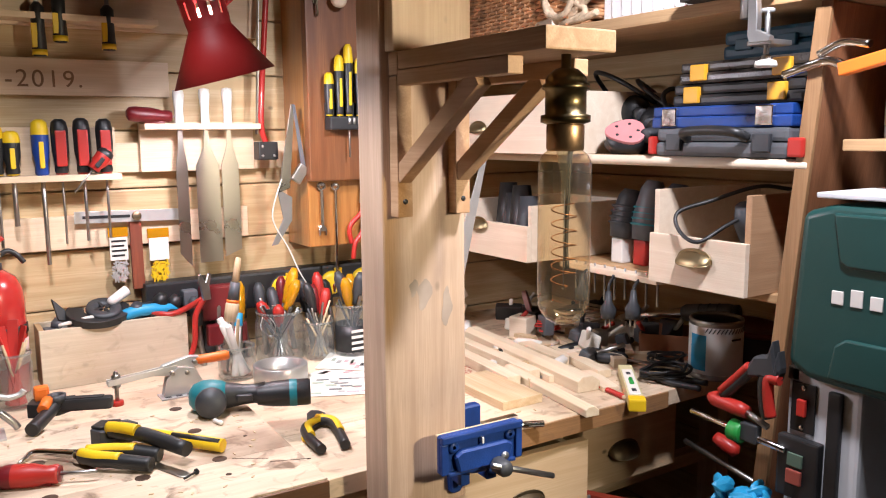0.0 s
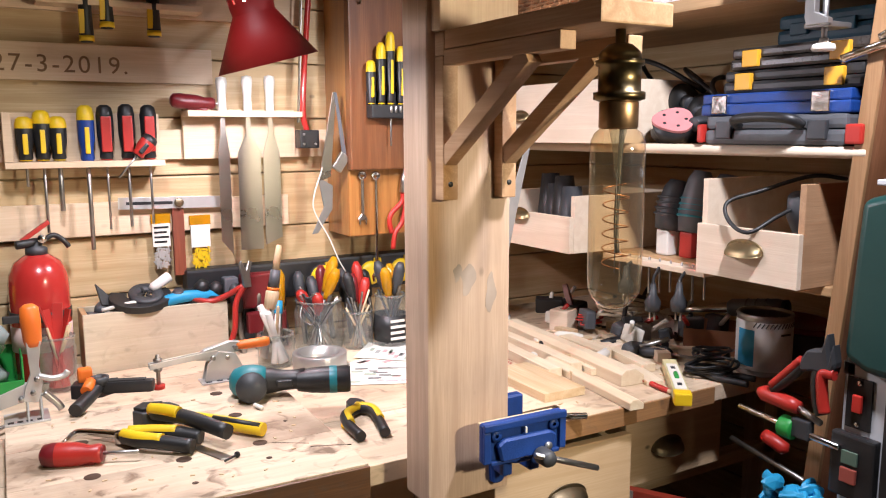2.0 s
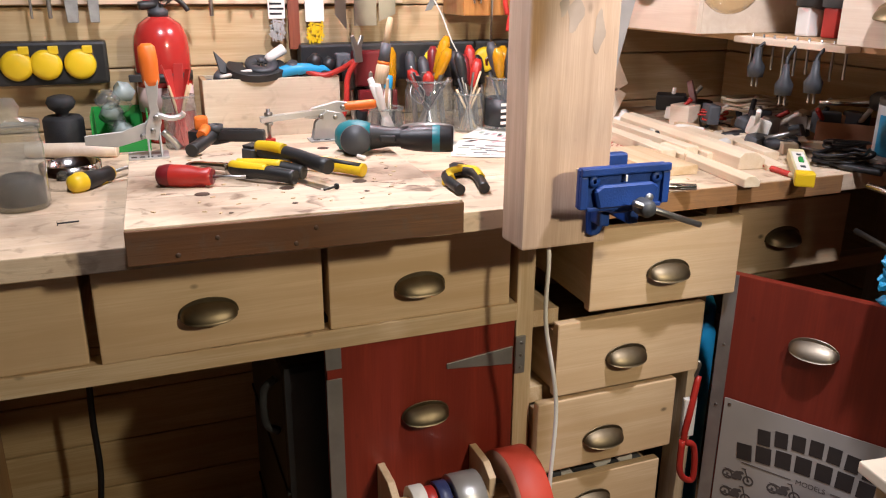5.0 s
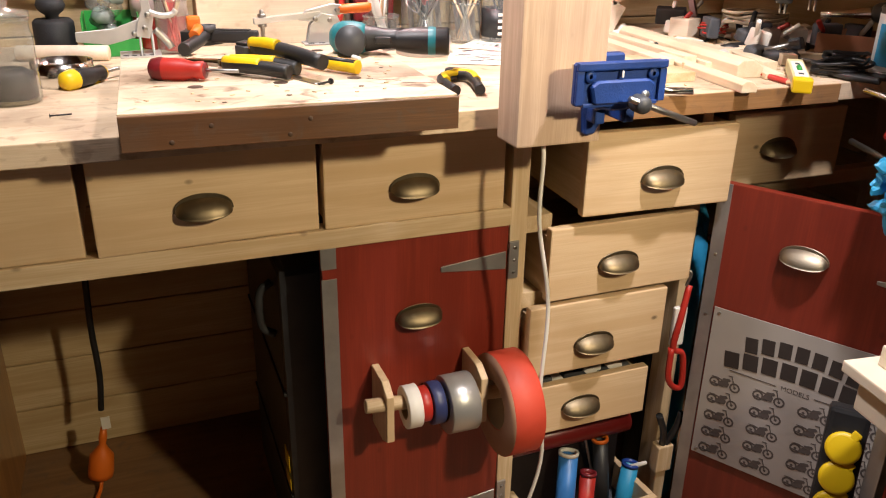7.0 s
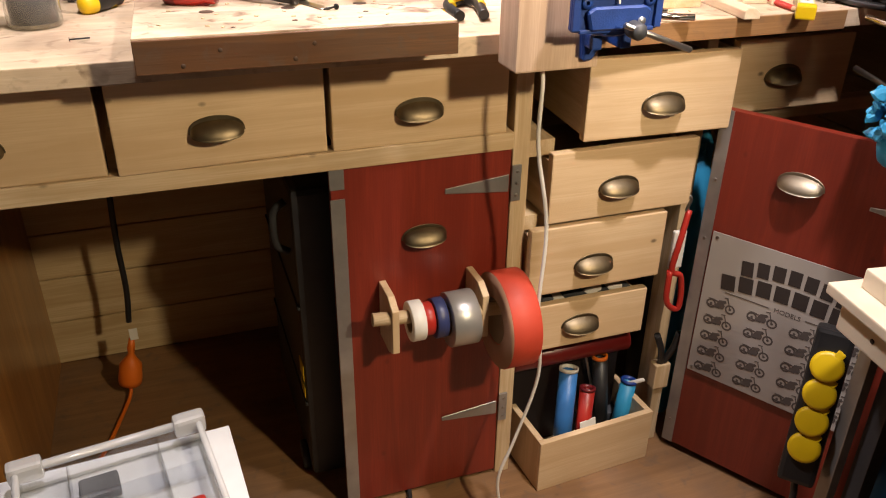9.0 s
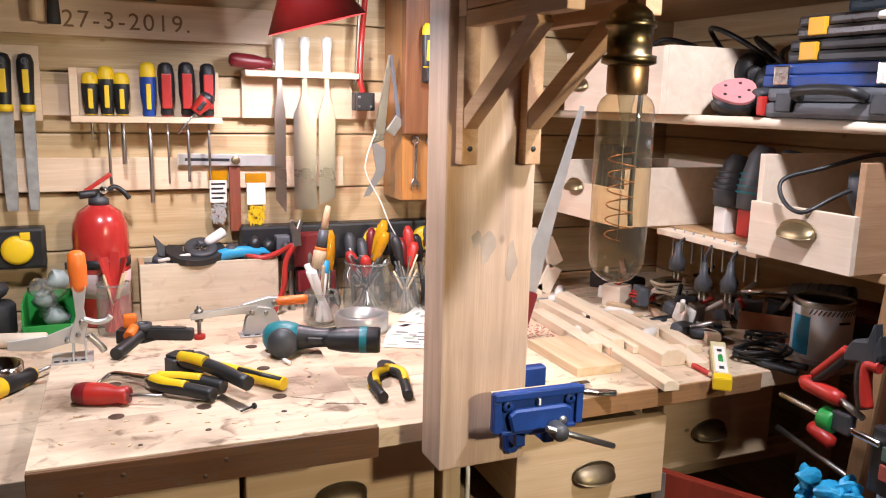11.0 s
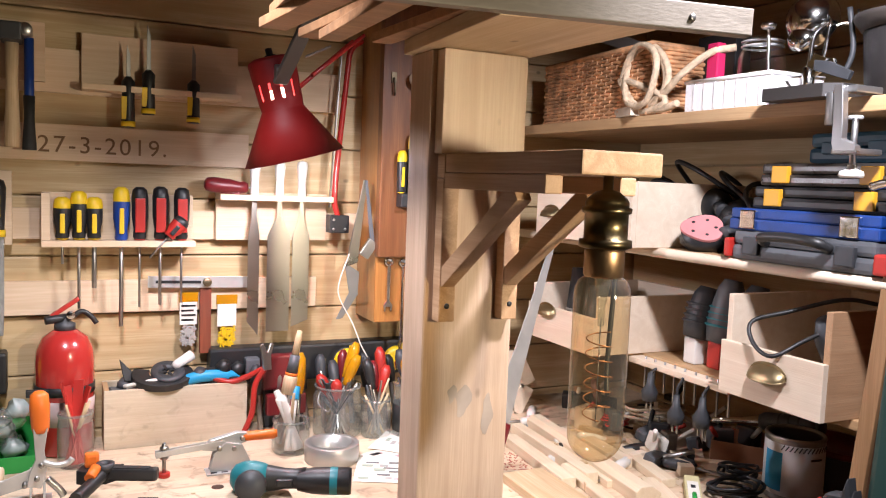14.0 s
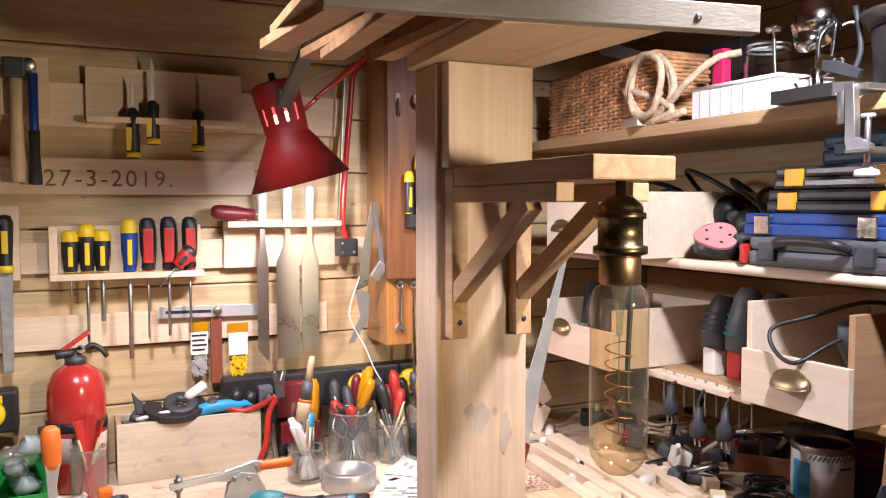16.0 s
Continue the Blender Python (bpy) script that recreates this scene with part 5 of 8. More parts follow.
part("knob", bm_lathe([(0.012, 0.060), (0.012, 0.068), (0.022, 0.076), (0.026, 0.086), (0.022, 0.096), (0.010, 0.100), (0, 0.100)], 28), rubber, w)
solid("wooden_rod", bm_cyl((0.095, 1.85, BENCH + 0.0135), (0.246, 1.812, BENCH + 0.0135), 0.0135, seg=24), ply, "thick round wooden rod on the bench", "rod")
solid("tape_ring", bm_lathe([(0.040, 0), (0.045, 0), (0.045, 0.036), (0.040, 0.036), (0.040, 0)], 40), chrome, "polished steel ring standing on the bench", "ring", at(0.180, 1.615, BENCH))
gj = jar(0.120, 1.50, 0.038, 0.115, "glass jar of dark screws with a knob lid")
part("lid", bm_lathe([(0, 0.115), (0.038, 0.115), (0.038, 0.122), (0.012, 0.128), (0.016, 0.14), (0.010, 0.152), (0, 0.154)], 28), clear, gj)
part("contents", bm_lathe([(0, 0.006), (0.033, 0.007), (0.033, 0.04), (0.02, 0.047), (0, 0.045)], 20), rubber, gj, "dark screws")
sd = screwdriver(0, 0.085, 0, -0.085, black, yellow, "black and yellow screwdriver lying on the bench", 0.003)
sd.matrix_world = axis_pose((0.236, 1.622, BENCH + 0.0138), (0.173, 1.545, BENCH + 0.0138))
solid("nail", bm_join(bm_cyl((0, 0, 0.002), (0.026, 0, 0.002), 0.0012, seg=8, bevel=0.0002), bm_cyl((-0.001, 0, 0.002), (0.0, 0, 0.002), 0.003, seg=10, bevel=0.0002)), black, "dark nail lying on the worktop", "nail", at(0.172, 1.386, BENCH + 0.001, 6))

# ---- toggle clamps, spring clamp, driver, pliers on the loose board ----
tc = thing("toggle_clamp", "upright steel toggle clamp with an orange grip", "clamp", at(0.302, 1.590, BOARD))
bs = part("base", bm_box(-0.036, -0.030, 0, 0.024, 0.026, 0.003, 0.0008), zinc, tc)
for hx in (-0.028, -0.016, -0.004, 0.010):
    part("slot", bm_box(hx - 0.004, -0.025, 0.0026, hx + 0.004, -0.018, 0.0036, 0.0002), black, bs)
for px_ in (-0.006, 0.012):
    part("cheek", bm_plate([(-0.026, 0.003), (0.024, 0.003), (0.026, 0.020), (0.010, 0.052), (-0.002, 0.056), (-0.010, 0.040)], 0.003, at(px_, 0, 0, 90) @ RX), zinc, tc)
part("arm", bm_plate([(-0.105, 0.024), (-0.06, 0.018), (-0.02, 0.028), (0.0, 0.036), (0.006, 0.05), (-0.01, 0.056), (-0.05, 0.042), (-0.105, 0.038)], 0.005, Matrix.Translation((0.01, -0.004, 0)) @ RX), zinc, tc)
part("lever", bm_plate([(-0.010, 0.030), (0.010, 0.026), (0.018, 0.055), (0.014, 0.082), (0.019, 0.118), (-0.001, 0.118), (0.002, 0.07), (-0.006, 0.05)], 0.007, Matrix.Translation((0, -0.008, 0)) @ RX), zinc, tc)
for rx_, rz_ in ((0.004, 0.042), (0.010, 0.062), (-0.012, 0.034)):
    part("rivet", bm_cyl((rx_, -0.020, rz_), (rx_, 0.006, rz_), 0.004, seg=12), steel, tc)
part("link", bm_tube([(0.012, -0.014, 0.066), (0.030, -0.016, 0.060), (0.046, -0.016, 0.062), (0.052, -0.016, 0.068)], 0.0045, 8), zinc, tc)
part("foot_screw", bm_tube([(0.018, -0.014, 0.040), (0.034, -0.016, 0.022), (0.040, -0.016, 0.012)], 0.0055, 8), steel, tc)
part("grip", bm_rod([(0, 0), (0.0105, 0), (0.0125, 0.12), (0.0140, 0.6), (0.0125, 0.92), (0.007, 1), (0, 1)], (0.009, -0.006, 0.110), (0.007, -0.006, 0.172)), orange, tc)
tc = thing("toggle_clamp", "flat steel toggle clamp with an orange grip on the board", "clamp", at(0.492, 1.632, BOARD, -1))
bs = part("base", bm_box(0.066, -0.022, 0, 0.140, 0.014, 0.003, 0.0008), zinc, tc)
for hx in (0.078, 0.096, 0.114, 0.130):
    part("slot", bm_box(hx - 0.005, -0.018, 0.0026, hx + 0.005, -0.013, 0.0036, 0.0002), black, bs)
for py_ in (-0.008, 0.008):
    part("cheek", bm_plate([(0.072, 0.003), (0.135, 0.003), (0.140, 0.016), (0.126, 0.046), (0.098, 0.052), (0.078, 0.032)], 0.003, Matrix.Translation((0, py_, 0)) @ RX), zinc, tc)
part("arm", bm_move(bm_join(bm_box(-0.014, -0.007, -0.004, 0.098, -0.004, 0.006, 0.001), bm_box(-0.014, 0.004, -0.004, 0.098, 0.007, 0.006, 0.001)), at(0, 0, 0.040, 0, ry=-5)), zinc, tc)
part("spindle", bm_cyl((0, 0, 0.006), (0, 0, 0.058), 0.0035, seg=12), steel, tc)
for z in (0.030, 0.046):
    part("nut", bm_cyl((0, 0, z), (0, 0, z + 0.006), 0.0072, seg=6), steel, tc)
part("foot", bm_cyl((0, 0, 0.0), (0, 0, 0.008), 0.010), red, tc, "red rubber foot")
part("lever", bm_plate([(0.06, 0.040), (0.092, 0.036), (0.132, 0.048), (0.150, 0.052), (0.148, 0.062), (0.118, 0.066), (0.074, 0.056)], 0.012, Matrix.Translation((0, 0.006, 0)) @ RX), zinc, tc)
for rx_, rz_ in ((0.088, 0.042), (0.112, 0.040), (0.126, 0.056)):
    part("rivet", bm_cyl((rx_, -0.013, rz_), (rx_, 0.010, rz_), 0.0042, seg=12), steel, tc)
part("grip", bm_rod([(0, 0), (0.0068, 0), (0.008, 0.15), (0.0085, 0.9), (0.006, 1), (0, 1)], (0.128, 0, 0.056), (0.185, -0.012, 0.060)), orange, tc)
sc = thing("spring_clamp", "black and orange spring clamp lying on the board", "clamp", at(0.384, 1.620, BOARD, 0))
part("jaw", bm_plate([(-0.022, -0.012), (0.0, -0.020), (0.024, -0.014), (0.040, 0.004), (0.044, 0.018), (0.020, 0.016), (-0.004, 0.020), (-0.020, 0.014)], 0.022, at(0, 0.014, 0.006, -16)), black, sc)
part("bar", bm_move(bm_box(0.0, -0.010, 0.010, 0.098, 0.010, 0.030, 0.005), at(0.004, 0.012, 0, -22)), black, sc)
part("bar_groove", bm_move(bm_box(0.02, -0.006, 0.0295, 0.085, 0.006, 0.0315, 0.001), at(0.004, 0.012, 0, -22)), rubber, sc)
part("spring", bm_lathe([(0.008, 0.0), (0.014, 0.0), (0.014, 0.012), (0.008, 0.012), (0.008, 0.0)], 18, at(0.018, 0.004, 0.026)), dgrey, sc)
part("grip", bm_tube([(0.014, 0.0, 0.022), (-0.004, -0.030, 0.016), (-0.026, -0.066, 0.011)], 0.0105, 10), black, sc)
part("pad", bm_tube([(0.004, -0.004, 0.034), (-0.006, -0.026, 0.026)], 0.0085, 10), orange, sc)
part("pad", bm_box(-0.012, 0.016, 0.026, 0.010, 0.034, 0.050, 0.005), orange, sc)

dr = thing("cordless_driver", "teal and black cordless screwdriver lying on the bench", "screwdriver", at(0.607, 1.520, BOARD, -22) @ Matrix.Diagonal((0.93, 0.93, 0.93, 1)))
A = at(0, 0, 0.026, 0, ry=90)
part("head", bm_lathe([(0, -0.030), (0.012, -0.029), (0.022, -0.022), (0.0285, -0.006), (0.0290, 0.010), (0.026, 0.026), (0.021, 0.036), (0, 0.038)], 28, A), teal, dr)
part("chuck", bm_lathe([(0.0, 0.0), (0.020, 0.0), (0.0255, 0.008), (0.0262, 0.020), (0.0235, 0.030), (0, 0.031)], 24, at(0.010, -0.018, 0.022, 0, rx=78)), dgrey, dr)
part("neck", bm_lathe([(0.0232, 0.030), (0.0205, 0.046), (0.0175, 0.062), (0.0170, 0.080), (0.0195, 0.098), (0, 0.098)], 28, A), black, dr)
part("body", bm_lathe([(0.0175, 0.085), (0.0195, 0.095), (0.0220, 0.11), (0.0232, 0.13), (0.0232, 0.172), (0.0215, 0.176), (0, 0.176)], 28, Matrix.Translation((0, -0.003, -0.002)) @ A), black, dr)
part("band", bm_lathe([(0.0234, 0.140), (0.0238, 0.142), (0.0238, 0.151), (0.0234, 0.153)], 28, Matrix.Translation((0, -0.003, -0.002)) @ A), teal, dr)
part("trigger", bm_box(0.050, -0.026, 0.020, 0.078, -0.014, 0.032, 0.004), black, dr)
for k in range(5):
    part("vent_slot", bm_move(bm_box(-0.002, -0.0004, -0.007, 0.002, 0.0008, 0.007, 0.0003), at(-0.012 + 0.007 * k, 0, 0.026) @ Matrix.Rotation(radians(38), 4, "X") @ Matrix.Translation((0, -0.0288 + 0.0004 * abs(k - 2), 0))), dgrey, dr)


p = thing("pliers", "black and yellow side cutters on the bench by the post", "pliers", at(0.772, 1.468, BENCH), "pliers on the bench")
for pts in ([(0.006, -0.004, 0.010), (-0.030, -0.026, 0.011), (-0.044, -0.070, 0.011), (-0.046, -0.122, 0.010)], [(-0.002, 0.0, 0.010), (0.014, -0.030, 0.012), (0.004, -0.080, 0.012), (-0.008, -0.126, 0.010)]):
    hd_ = part("handle", bm_tube(pts, 0.0082, 10), black, p)
    part("inlay", bm_tube([(x + (0.004 if pts[0][0] > 0 else 0.002), y, z + 0.0030) for x, y, z in pts[:3]], 0.0070, 8), yellow, hd_)
part("head", bm_plate([(-0.014, -0.006), (0.012, -0.010), (0.020, 0.008), (0.016, 0.026), (0.004, 0.034), (-0.008, 0.022)], 0.012, at(0, 0, 0.004)), dgrey, p)
ws = thing("wire_stripper", "large black and yellow wire stripper on the board", "wire stripper", at(0, 0, 0))
part("head", bm_plate([(0.422, 1.452), (0.440, 1.478), (0.476, 1.468), (0.486, 1.446), (0.462, 1.428), (0.432, 1.434)], 0.024, at(0, 0, BOARD + 0.006)), dgrey, ws)
part("jaw_plate", bm_plate([(0.424, 1.456), (0.440, 1.474), (0.466, 1.464), (0.458, 1.444), (0.434, 1.442)], 0.004, at(0, 0, BOARD + 0.0302)), black, ws)
part("handle", bm_tube([(0.448, 1.432, BOARD + 0.030), (0.482, 1.388, BOARD + 0.030), (0.522, 1.324, BOARD + 0.022)], 0.0105, 12), black, ws)
part("inlay", bm_tube([(0.444, 1.434, BOARD + 0.035), (0.460, 1.412, BOARD + 0.037), (0.474, 1.394, BOARD + 0.036)], 0.0088, 10), yellow, ws)
part("handle", bm_tube([(0.470, 1.456, BOARD + 0.014), (0.520, 1.400, BOARD + 0.014), (0.574, 1.337, BOARD + 0.011)], 0.0095, 12), yellow, ws)
part("groove", bm_tube([(0.520, 1.394, BOARD + 0.020), (0.570, 1.337, BOARD + 0.017)], 0.0042, 8), black, ws)
p = thing("pliers", "bent-nose pliers with black and yellow grips on the board", "pliers", at(0, 0, BOARD), "pliers on the bench")
part("nose", bm_tube([(0.408, 1.408, 0.012), (0.380, 1.440, 0.010), (0.352, 1.467, 0.008), (0.338, 1.458, 0.004), (0.331, 1.450, 0.003)], 0.0065, 8, 6, 0.0025), chrome, p)
part("joint", bm_lathe([(0, 0), (0.011, 0), (0.012, 0.003), (0.012, 0.014), (0, 0.015)], 20, at(0.404, 1.411, 0.003)), chrome, p)
for pts, c in (([(0.404, 1.404, 0.012), (0.418, 1.376, 0.014), (0.444, 1.352, 0.014), (0.476, 1.326, 0.011)], black), ([(0.412, 1.412, 0.012), (0.440, 1.396, 0.013), (0.468, 1.378, 0.013), (0.494, 1.356, 0.010)], black)):
    hd_ = part("handle", bm_tube(pts, 0.0098, 12), c, p)
    part("inlay", bm_tube([(x - 0.001, y + 0.001, z + 0.0036) for x, y, z in pts[:3]], 0.0085, 10), yellow, hd_)
s = screwdriver(0, 0.075, 0, -0.045, red, dark_red, "short red screwdriver lying on the board", 0.0025, end=dark_red)
s.matrix_world = axis_pose((0.370, 1.356, BOARD + 0.0140), (0.301, 1.387, BOARD + 0.0140))
solid("blade", bm_plate([(0, -0.008), (0.060, -0.010), (0.068, 0.0), (0.060, 0.006), (0, 0.006)], 0.0016), BLADE, "loose steel blade lying on the board", "blade", at(0.486, 1.346, BOARD + 0.0005, -66))
solid("screw", bm_join(bm_cyl((0, 0, 0.002), (0.022, 0, 0.002), 0.0016, seg=8, bevel=0.0002), bm_cyl((0.022, 0, 0.002), (0.025, 0, 0.002), 0.0042, seg=10, bevel=0.0003)), black, "black screw lying on the board", "screw", at(0.503, 1.274, BOARD + 0.002, 33))
solid("pencil_stub", bm_cyl((0.600, 1.462, BOARD + 0.004), (0.606, 1.442, BOARD + 0.004), 0.0036, seg=8), white, "short white chalk stub lying on the board", "chalk")
solid("ear_plug", bm_rod([(0, 0), (0.004, 0.05), (0.0055, 0.5), (0.003, 1), (0, 1)], (0.722, 1.410, BENCH + 0.006), (0.732, 1.412, BENCH + 0.006)), yellow, "small yellow foam plug on the bench", "ear plug")
random.seed(21)
chips = [bm_move(bm_box(-0.003, -0.0012, 0, 0.003, 0.0012, 0.0012, 0), at(random.uniform(0.28, 0.64), random.uniform(1.22, 1.56), BOARD + 0.0002, random.uniform(0, 180))) for k in range(45)]
chips += [bm_move(bm_box(-0.004, -0.0012, 0, 0.004, 0.0012, 0.0014, 0), at(random.uniform(0.9, 1.6), random.uniform(1.30, 1.75), BENCH + 0.0002, random.uniform(0, 180))) for k in range(90)]
solid("shavings", bm_join(*chips), pine_x, "scattered wood chips on the bench and board", "shavings", kind="stuff")

# duct tape and newspaper
solid("tape_roll", bm_lathe([(0.040, 0), (0.052, 0), (0.053, 0.001), (0.053, 0.034), (0.052, 0.035), (0.040, 0.035), (0.040, 0)], 44), bpy.data.materials["silver_tape"], "silver tape roll lying flat on the bench", "tape", at(0.815, 1.735, BENCH))
random.seed(9)
print_inks = [plain("print_" + nm, c, 0.85) for nm, c in (("grey", (0.36, 0.36, 0.34)), ("pale", (0.50, 0.50, 0.48)), ("green", (0.34, 0.40, 0.32)), ("pink", (0.58, 0.36, 0.36)), ("dark", (0.16, 0.16, 0.16)))]
for k, (x, y, yaw) in enumerate(((0.955, 1.70, 20), (0.90, 1.64, -25), (0.99, 1.77, 50))):
    n = thing("newspaper", "crumpled printed paper scrap on the bench", "paper", at(x, y, BENCH + 0.0008 + 0.0012 * k, yaw), "paper scraps")
    bm = bmesh.new()
    bmesh.ops.create_grid(bm, x_segments=8, y_segments=8, size=0.065)
    for v in bm.verts:
        v.co.z = 0.0004 * noise.noise(Vector((v.co.x * 30, v.co.y * 30, k * 3.0))) ** 2 * 3
        v.co.x += 0.008 * noise.noise(Vector((v.co.x * 12, v.co.y * 12, k + 5.0)))
    bmesh.ops.solidify(bm, geom=bm.faces[:], thickness=0.0004)
    part("sheet", bm, paper, n)
    for q in range(16):
        px_, py_ = random.uniform(-0.05, 0.05), random.uniform(-0.055, 0.055)
        part("print_bar", bm_move(bm_box(-random.uniform(0.006, 0.016), -random.uniform(0.002, 0.008), 0, random.uniform(0.006, 0.016), 0.004, 0.0003, 0), at(px_, py_, 0.0007, 0)), random.choice(print_inks), n)

# ---- right half of the bench ----
vice = thing("woodworking_vice", "blue cast-iron woodworking vice on the bench edge", "vice", at(0.800, 1.128, 0.964, -2) @ Matrix.Diagonal((0.93, 1, 0.94, 1)))
fj = part("front_jaw", bm_plate([(0.0, 0.002), (0.046, -0.004), (0.058, -0.008), (0.082, -0.008), (0.094, -0.003), (0.139, 0.001), (0.139, 0.060), (0.0, 0.060)], 0.012, Matrix.Translation((0, 0.012, 0)) @ RX, 0.003), vice_blue, vice)
for box_ in ((-0.001, -0.0075, 0.050, 0.140, -0.0002, 0.0615, 0.003), (-0.001, -0.0055, 0.004, 0.010, -0.0002, 0.0495, 0.003), (0.129, -0.0055, 0.004, 0.140, -0.0002, 0.0495, 0.003), (0.0105, -0.0055, 0.0, 0.1285, -0.0002, 0.006, 0.002)):
    part("rib", bm_box(*box_), vice_blue, fj)
part("boss", bm_plate([(0.026, 0.004), (0.114, 0.004), (0.121, 0.030), (0.110, 0.037), (0.030, 0.037), (0.019, 0.030)], 0.010, Matrix.Translation((0, -0.0003, 0)) @ RX, 0.0035), vice_blue, fj)
for bx_ in (0.020, 0.119):
    part("bolt_eye", bm_lathe([(0.003, -0.004), (0.008, -0.004), (0.0085, 0.0), (0.003, 0.0), (0.003, -0.004)], 18, at(bx_, -0.001, 0.042, rx=-90)), vice_blue, fj)
part("logo_bar", bm_box(0.066, -0.0086, 0.040, 0.0690, -0.0002, 0.049, 0.0005), white, fj)
part("rear_jaw", bm_plate([(0.036, -0.04), (0.142, -0.04), (0.142, 0.052), (0.036, 0.052)], 0.018, Matrix.Translation((0, 0.118, 0)) @ RX, 0.003), vice_blue, vice)
part("slide", bm_join(bm_box(0.044, 0.014, -0.030, 0.060, 0.118, -0.008, 0.003), bm_box(0.090, 0.014, -0.030, 0.108, 0.118, -0.008, 0.003)), vice_blue, vice)
part("guide", bm_plate([(0.010, 0.0), (0.046, 0.0), (0.040, -0.030), (0.030, -0.046), (0.014, -0.046)], 0.022, at(0.030, 0.060, -0.006) @ RX, 0.003), vice_blue, vice)
part("screw", bm_join(bm_cyl((0.089, -0.034, 0.006), (0.089, 0.10, 0.006), 0.009), bm_lathe([(0, 0), (0.010, 0), (0.0125, 0.004), (0.0125, 0.022), (0.009, 0.028), (0, 0.028)], 24, at(0.089, -0.010, 0.006, rx=90))), dgrey, vice)
part("bar", bm_cyl((0.066, -0.030, 0.016), (0.176, -0.034, -0.024), 0.0044), steel, vice)
part("knob", bm_lathe([(0, 0), (0.006, 0.001), (0.006, 0.004), (0, 0.005)], 16, at(0.103, -0.0102, 0.016, rx=90)), plain("screw_grey", (0.35, 0.36, 0.38), 0.4, 0.8), vice)
part("wood_pad", bm_box(0.005, 0.0125, 0.004, 0.134, 0.022, 0.056, 0.001), pine_x, vice)
solid("steel_bar", bm_join(bm_cyl((0.985, 1.290, BENCH + 0.0085), (1.076, 1.243, BENCH + 0.0085), 0.0055), bm_box(0.985, 1.292, BENCH + 0.0003, 1.06, 1.304, BENCH + 0.012, 0.001)), chrome, "bright steel bar lying by the vice", "bar")
pale_strip = wood("pale_strip", (0.78, 0.66, 0.50), (0.68, 0.54, 0.37), "x", knots=0.15, stain=0.1)
for a, b, w, h, sharp in (((1.247, 1.76), (1.226, 1.449), 0.026, 0.022, 0), ((1.196, 1.70), (1.172, 1.445), 0.030, 0.020, 0), ((1.315, 1.78), (1.268, 1.340), 0.052, 0.030, 1), ((1.218, 1.52), (1.180, 1.238), 0.028, 0.018, 1), ((1.272, 1.62), (1.252, 1.42), 0.026, 0.014, 0), ((1.392, 1.58), (1.352, 1.385), 0.030, 0.016, 0), ((1.345, 1.63), (1.335, 1.49), 0.034, 0.022, 0), ((1.440, 1.60), (1.425, 1.50), 0.030, 0.018, 0), ((1.335, 1.42), (1.300, 1.315), 0.032, 0.010, 0), ((1.470, 1.50), (1.425, 1.415), 0.028, 0.020, 0)):
    d = Vector((b[0] - a[0], b[1] - a[1], 0))
    ang = math.degrees(math.atan2(d.y, d.x))
    if sharp:
        strip = bm_plate([(-w / 2, 0.0), (w / 2, 0.0), (w / 2, h * 0.55), (w * 0.12, h), (-w * 0.30, h), (-w / 2, h * 0.72)], d.length, Matrix(((0, 0, 1, 0), (1, 0, 0, 0), (0, 1, 0, 0), (0, 0, 0, 1))), 0.001)
    else:
        strip = bm_box(0, -w / 2, 0, d.length, w / 2, h, 0.0015)
    solid("wood_offcut", strip, pale_strip, "pale planed pine offcut strip lying on the bench", "offcut", at(a[0], a[1], BENCH + 0.0004, ang), "offcuts on the bench")
solid("wood_block", bm_box(0, 0, 0, 0.088, 0.175, 0.0155, 0.001), pine_y, "flat pine board end lying on the bench", "block", at(1.070, 1.346, BENCH + 0.0003, -1))
sawdust = [bm_move(bm_box(-0.0022, -0.001, 0, 0.0022, 0.001, 0.0009, 0), at(1.13 + random.gauss(0, 0.035), 1.60 + random.gauss(0, 0.06), BENCH + 0.0002, random.uniform(0, 180))) for k in range(220)]
solid("sawdust", bm_join(*sawdust), plain("reddish_dust", (0.42, 0.16, 0.12), 0.9), "reddish sawdust scattered on the worktop", "sawdust", kind="stuff")
cu = thing("wood_cube", "pale wooden cube with a hole in its top", "block", at(1.425, 1.735, BENCH, 20))
part("cube", bm_box(-0.024, -0.024, 0, 0.024, 0.024, 0.05, 0.003), ply, cu)
part("bore", bm_cyl((0, 0, 0.045), (0, 0, 0.0504), 0.008, seg=16, bevel=0.0001), bpy.data.materials["hole_brown"], cu)
lv = thing("spirit_level", "short grey spirit level with yellow ends", "level", at(1.262, 1.214, BENCH + 0.0004, 50))
part("body", bm_box(0.0225, -0.0135, 0, 0.215, 0.0135, 0.020, 0.002), plain("level_pale", (0.62, 0.55, 0.30), 0.5), lv)
part("end", bm_box(-0.004, -0.015, -0.0002, 0.022, 0.015, 0.022, 0.003), yellow, lv)
part("face", bm_box(0.03, -0.010, 0.0195, 0.18, 0.010, 0.0215, 0.0008), paper, lv)
part("vial", bm_cyl((0.085, 0, 0.0225), (0.115, 0, 0.0225), 0.004), green, lv)
for k in range(3):
    part("print_bar", bm_box(0.045 + 0.05 * k, -0.004, 0.0216, 0.06 + 0.05 * k, 0.004, 0.0219, 0), dgrey, lv)
pen = thing("pencil", "red carpenter's pencil lying on the bench", "pencil", at(1.302, 1.41, BENCH, -96))
part("shaft", bm_cyl((0, 0, 0.0055), (0.14, 0, 0.0055), 0.005, seg=6), red, pen)
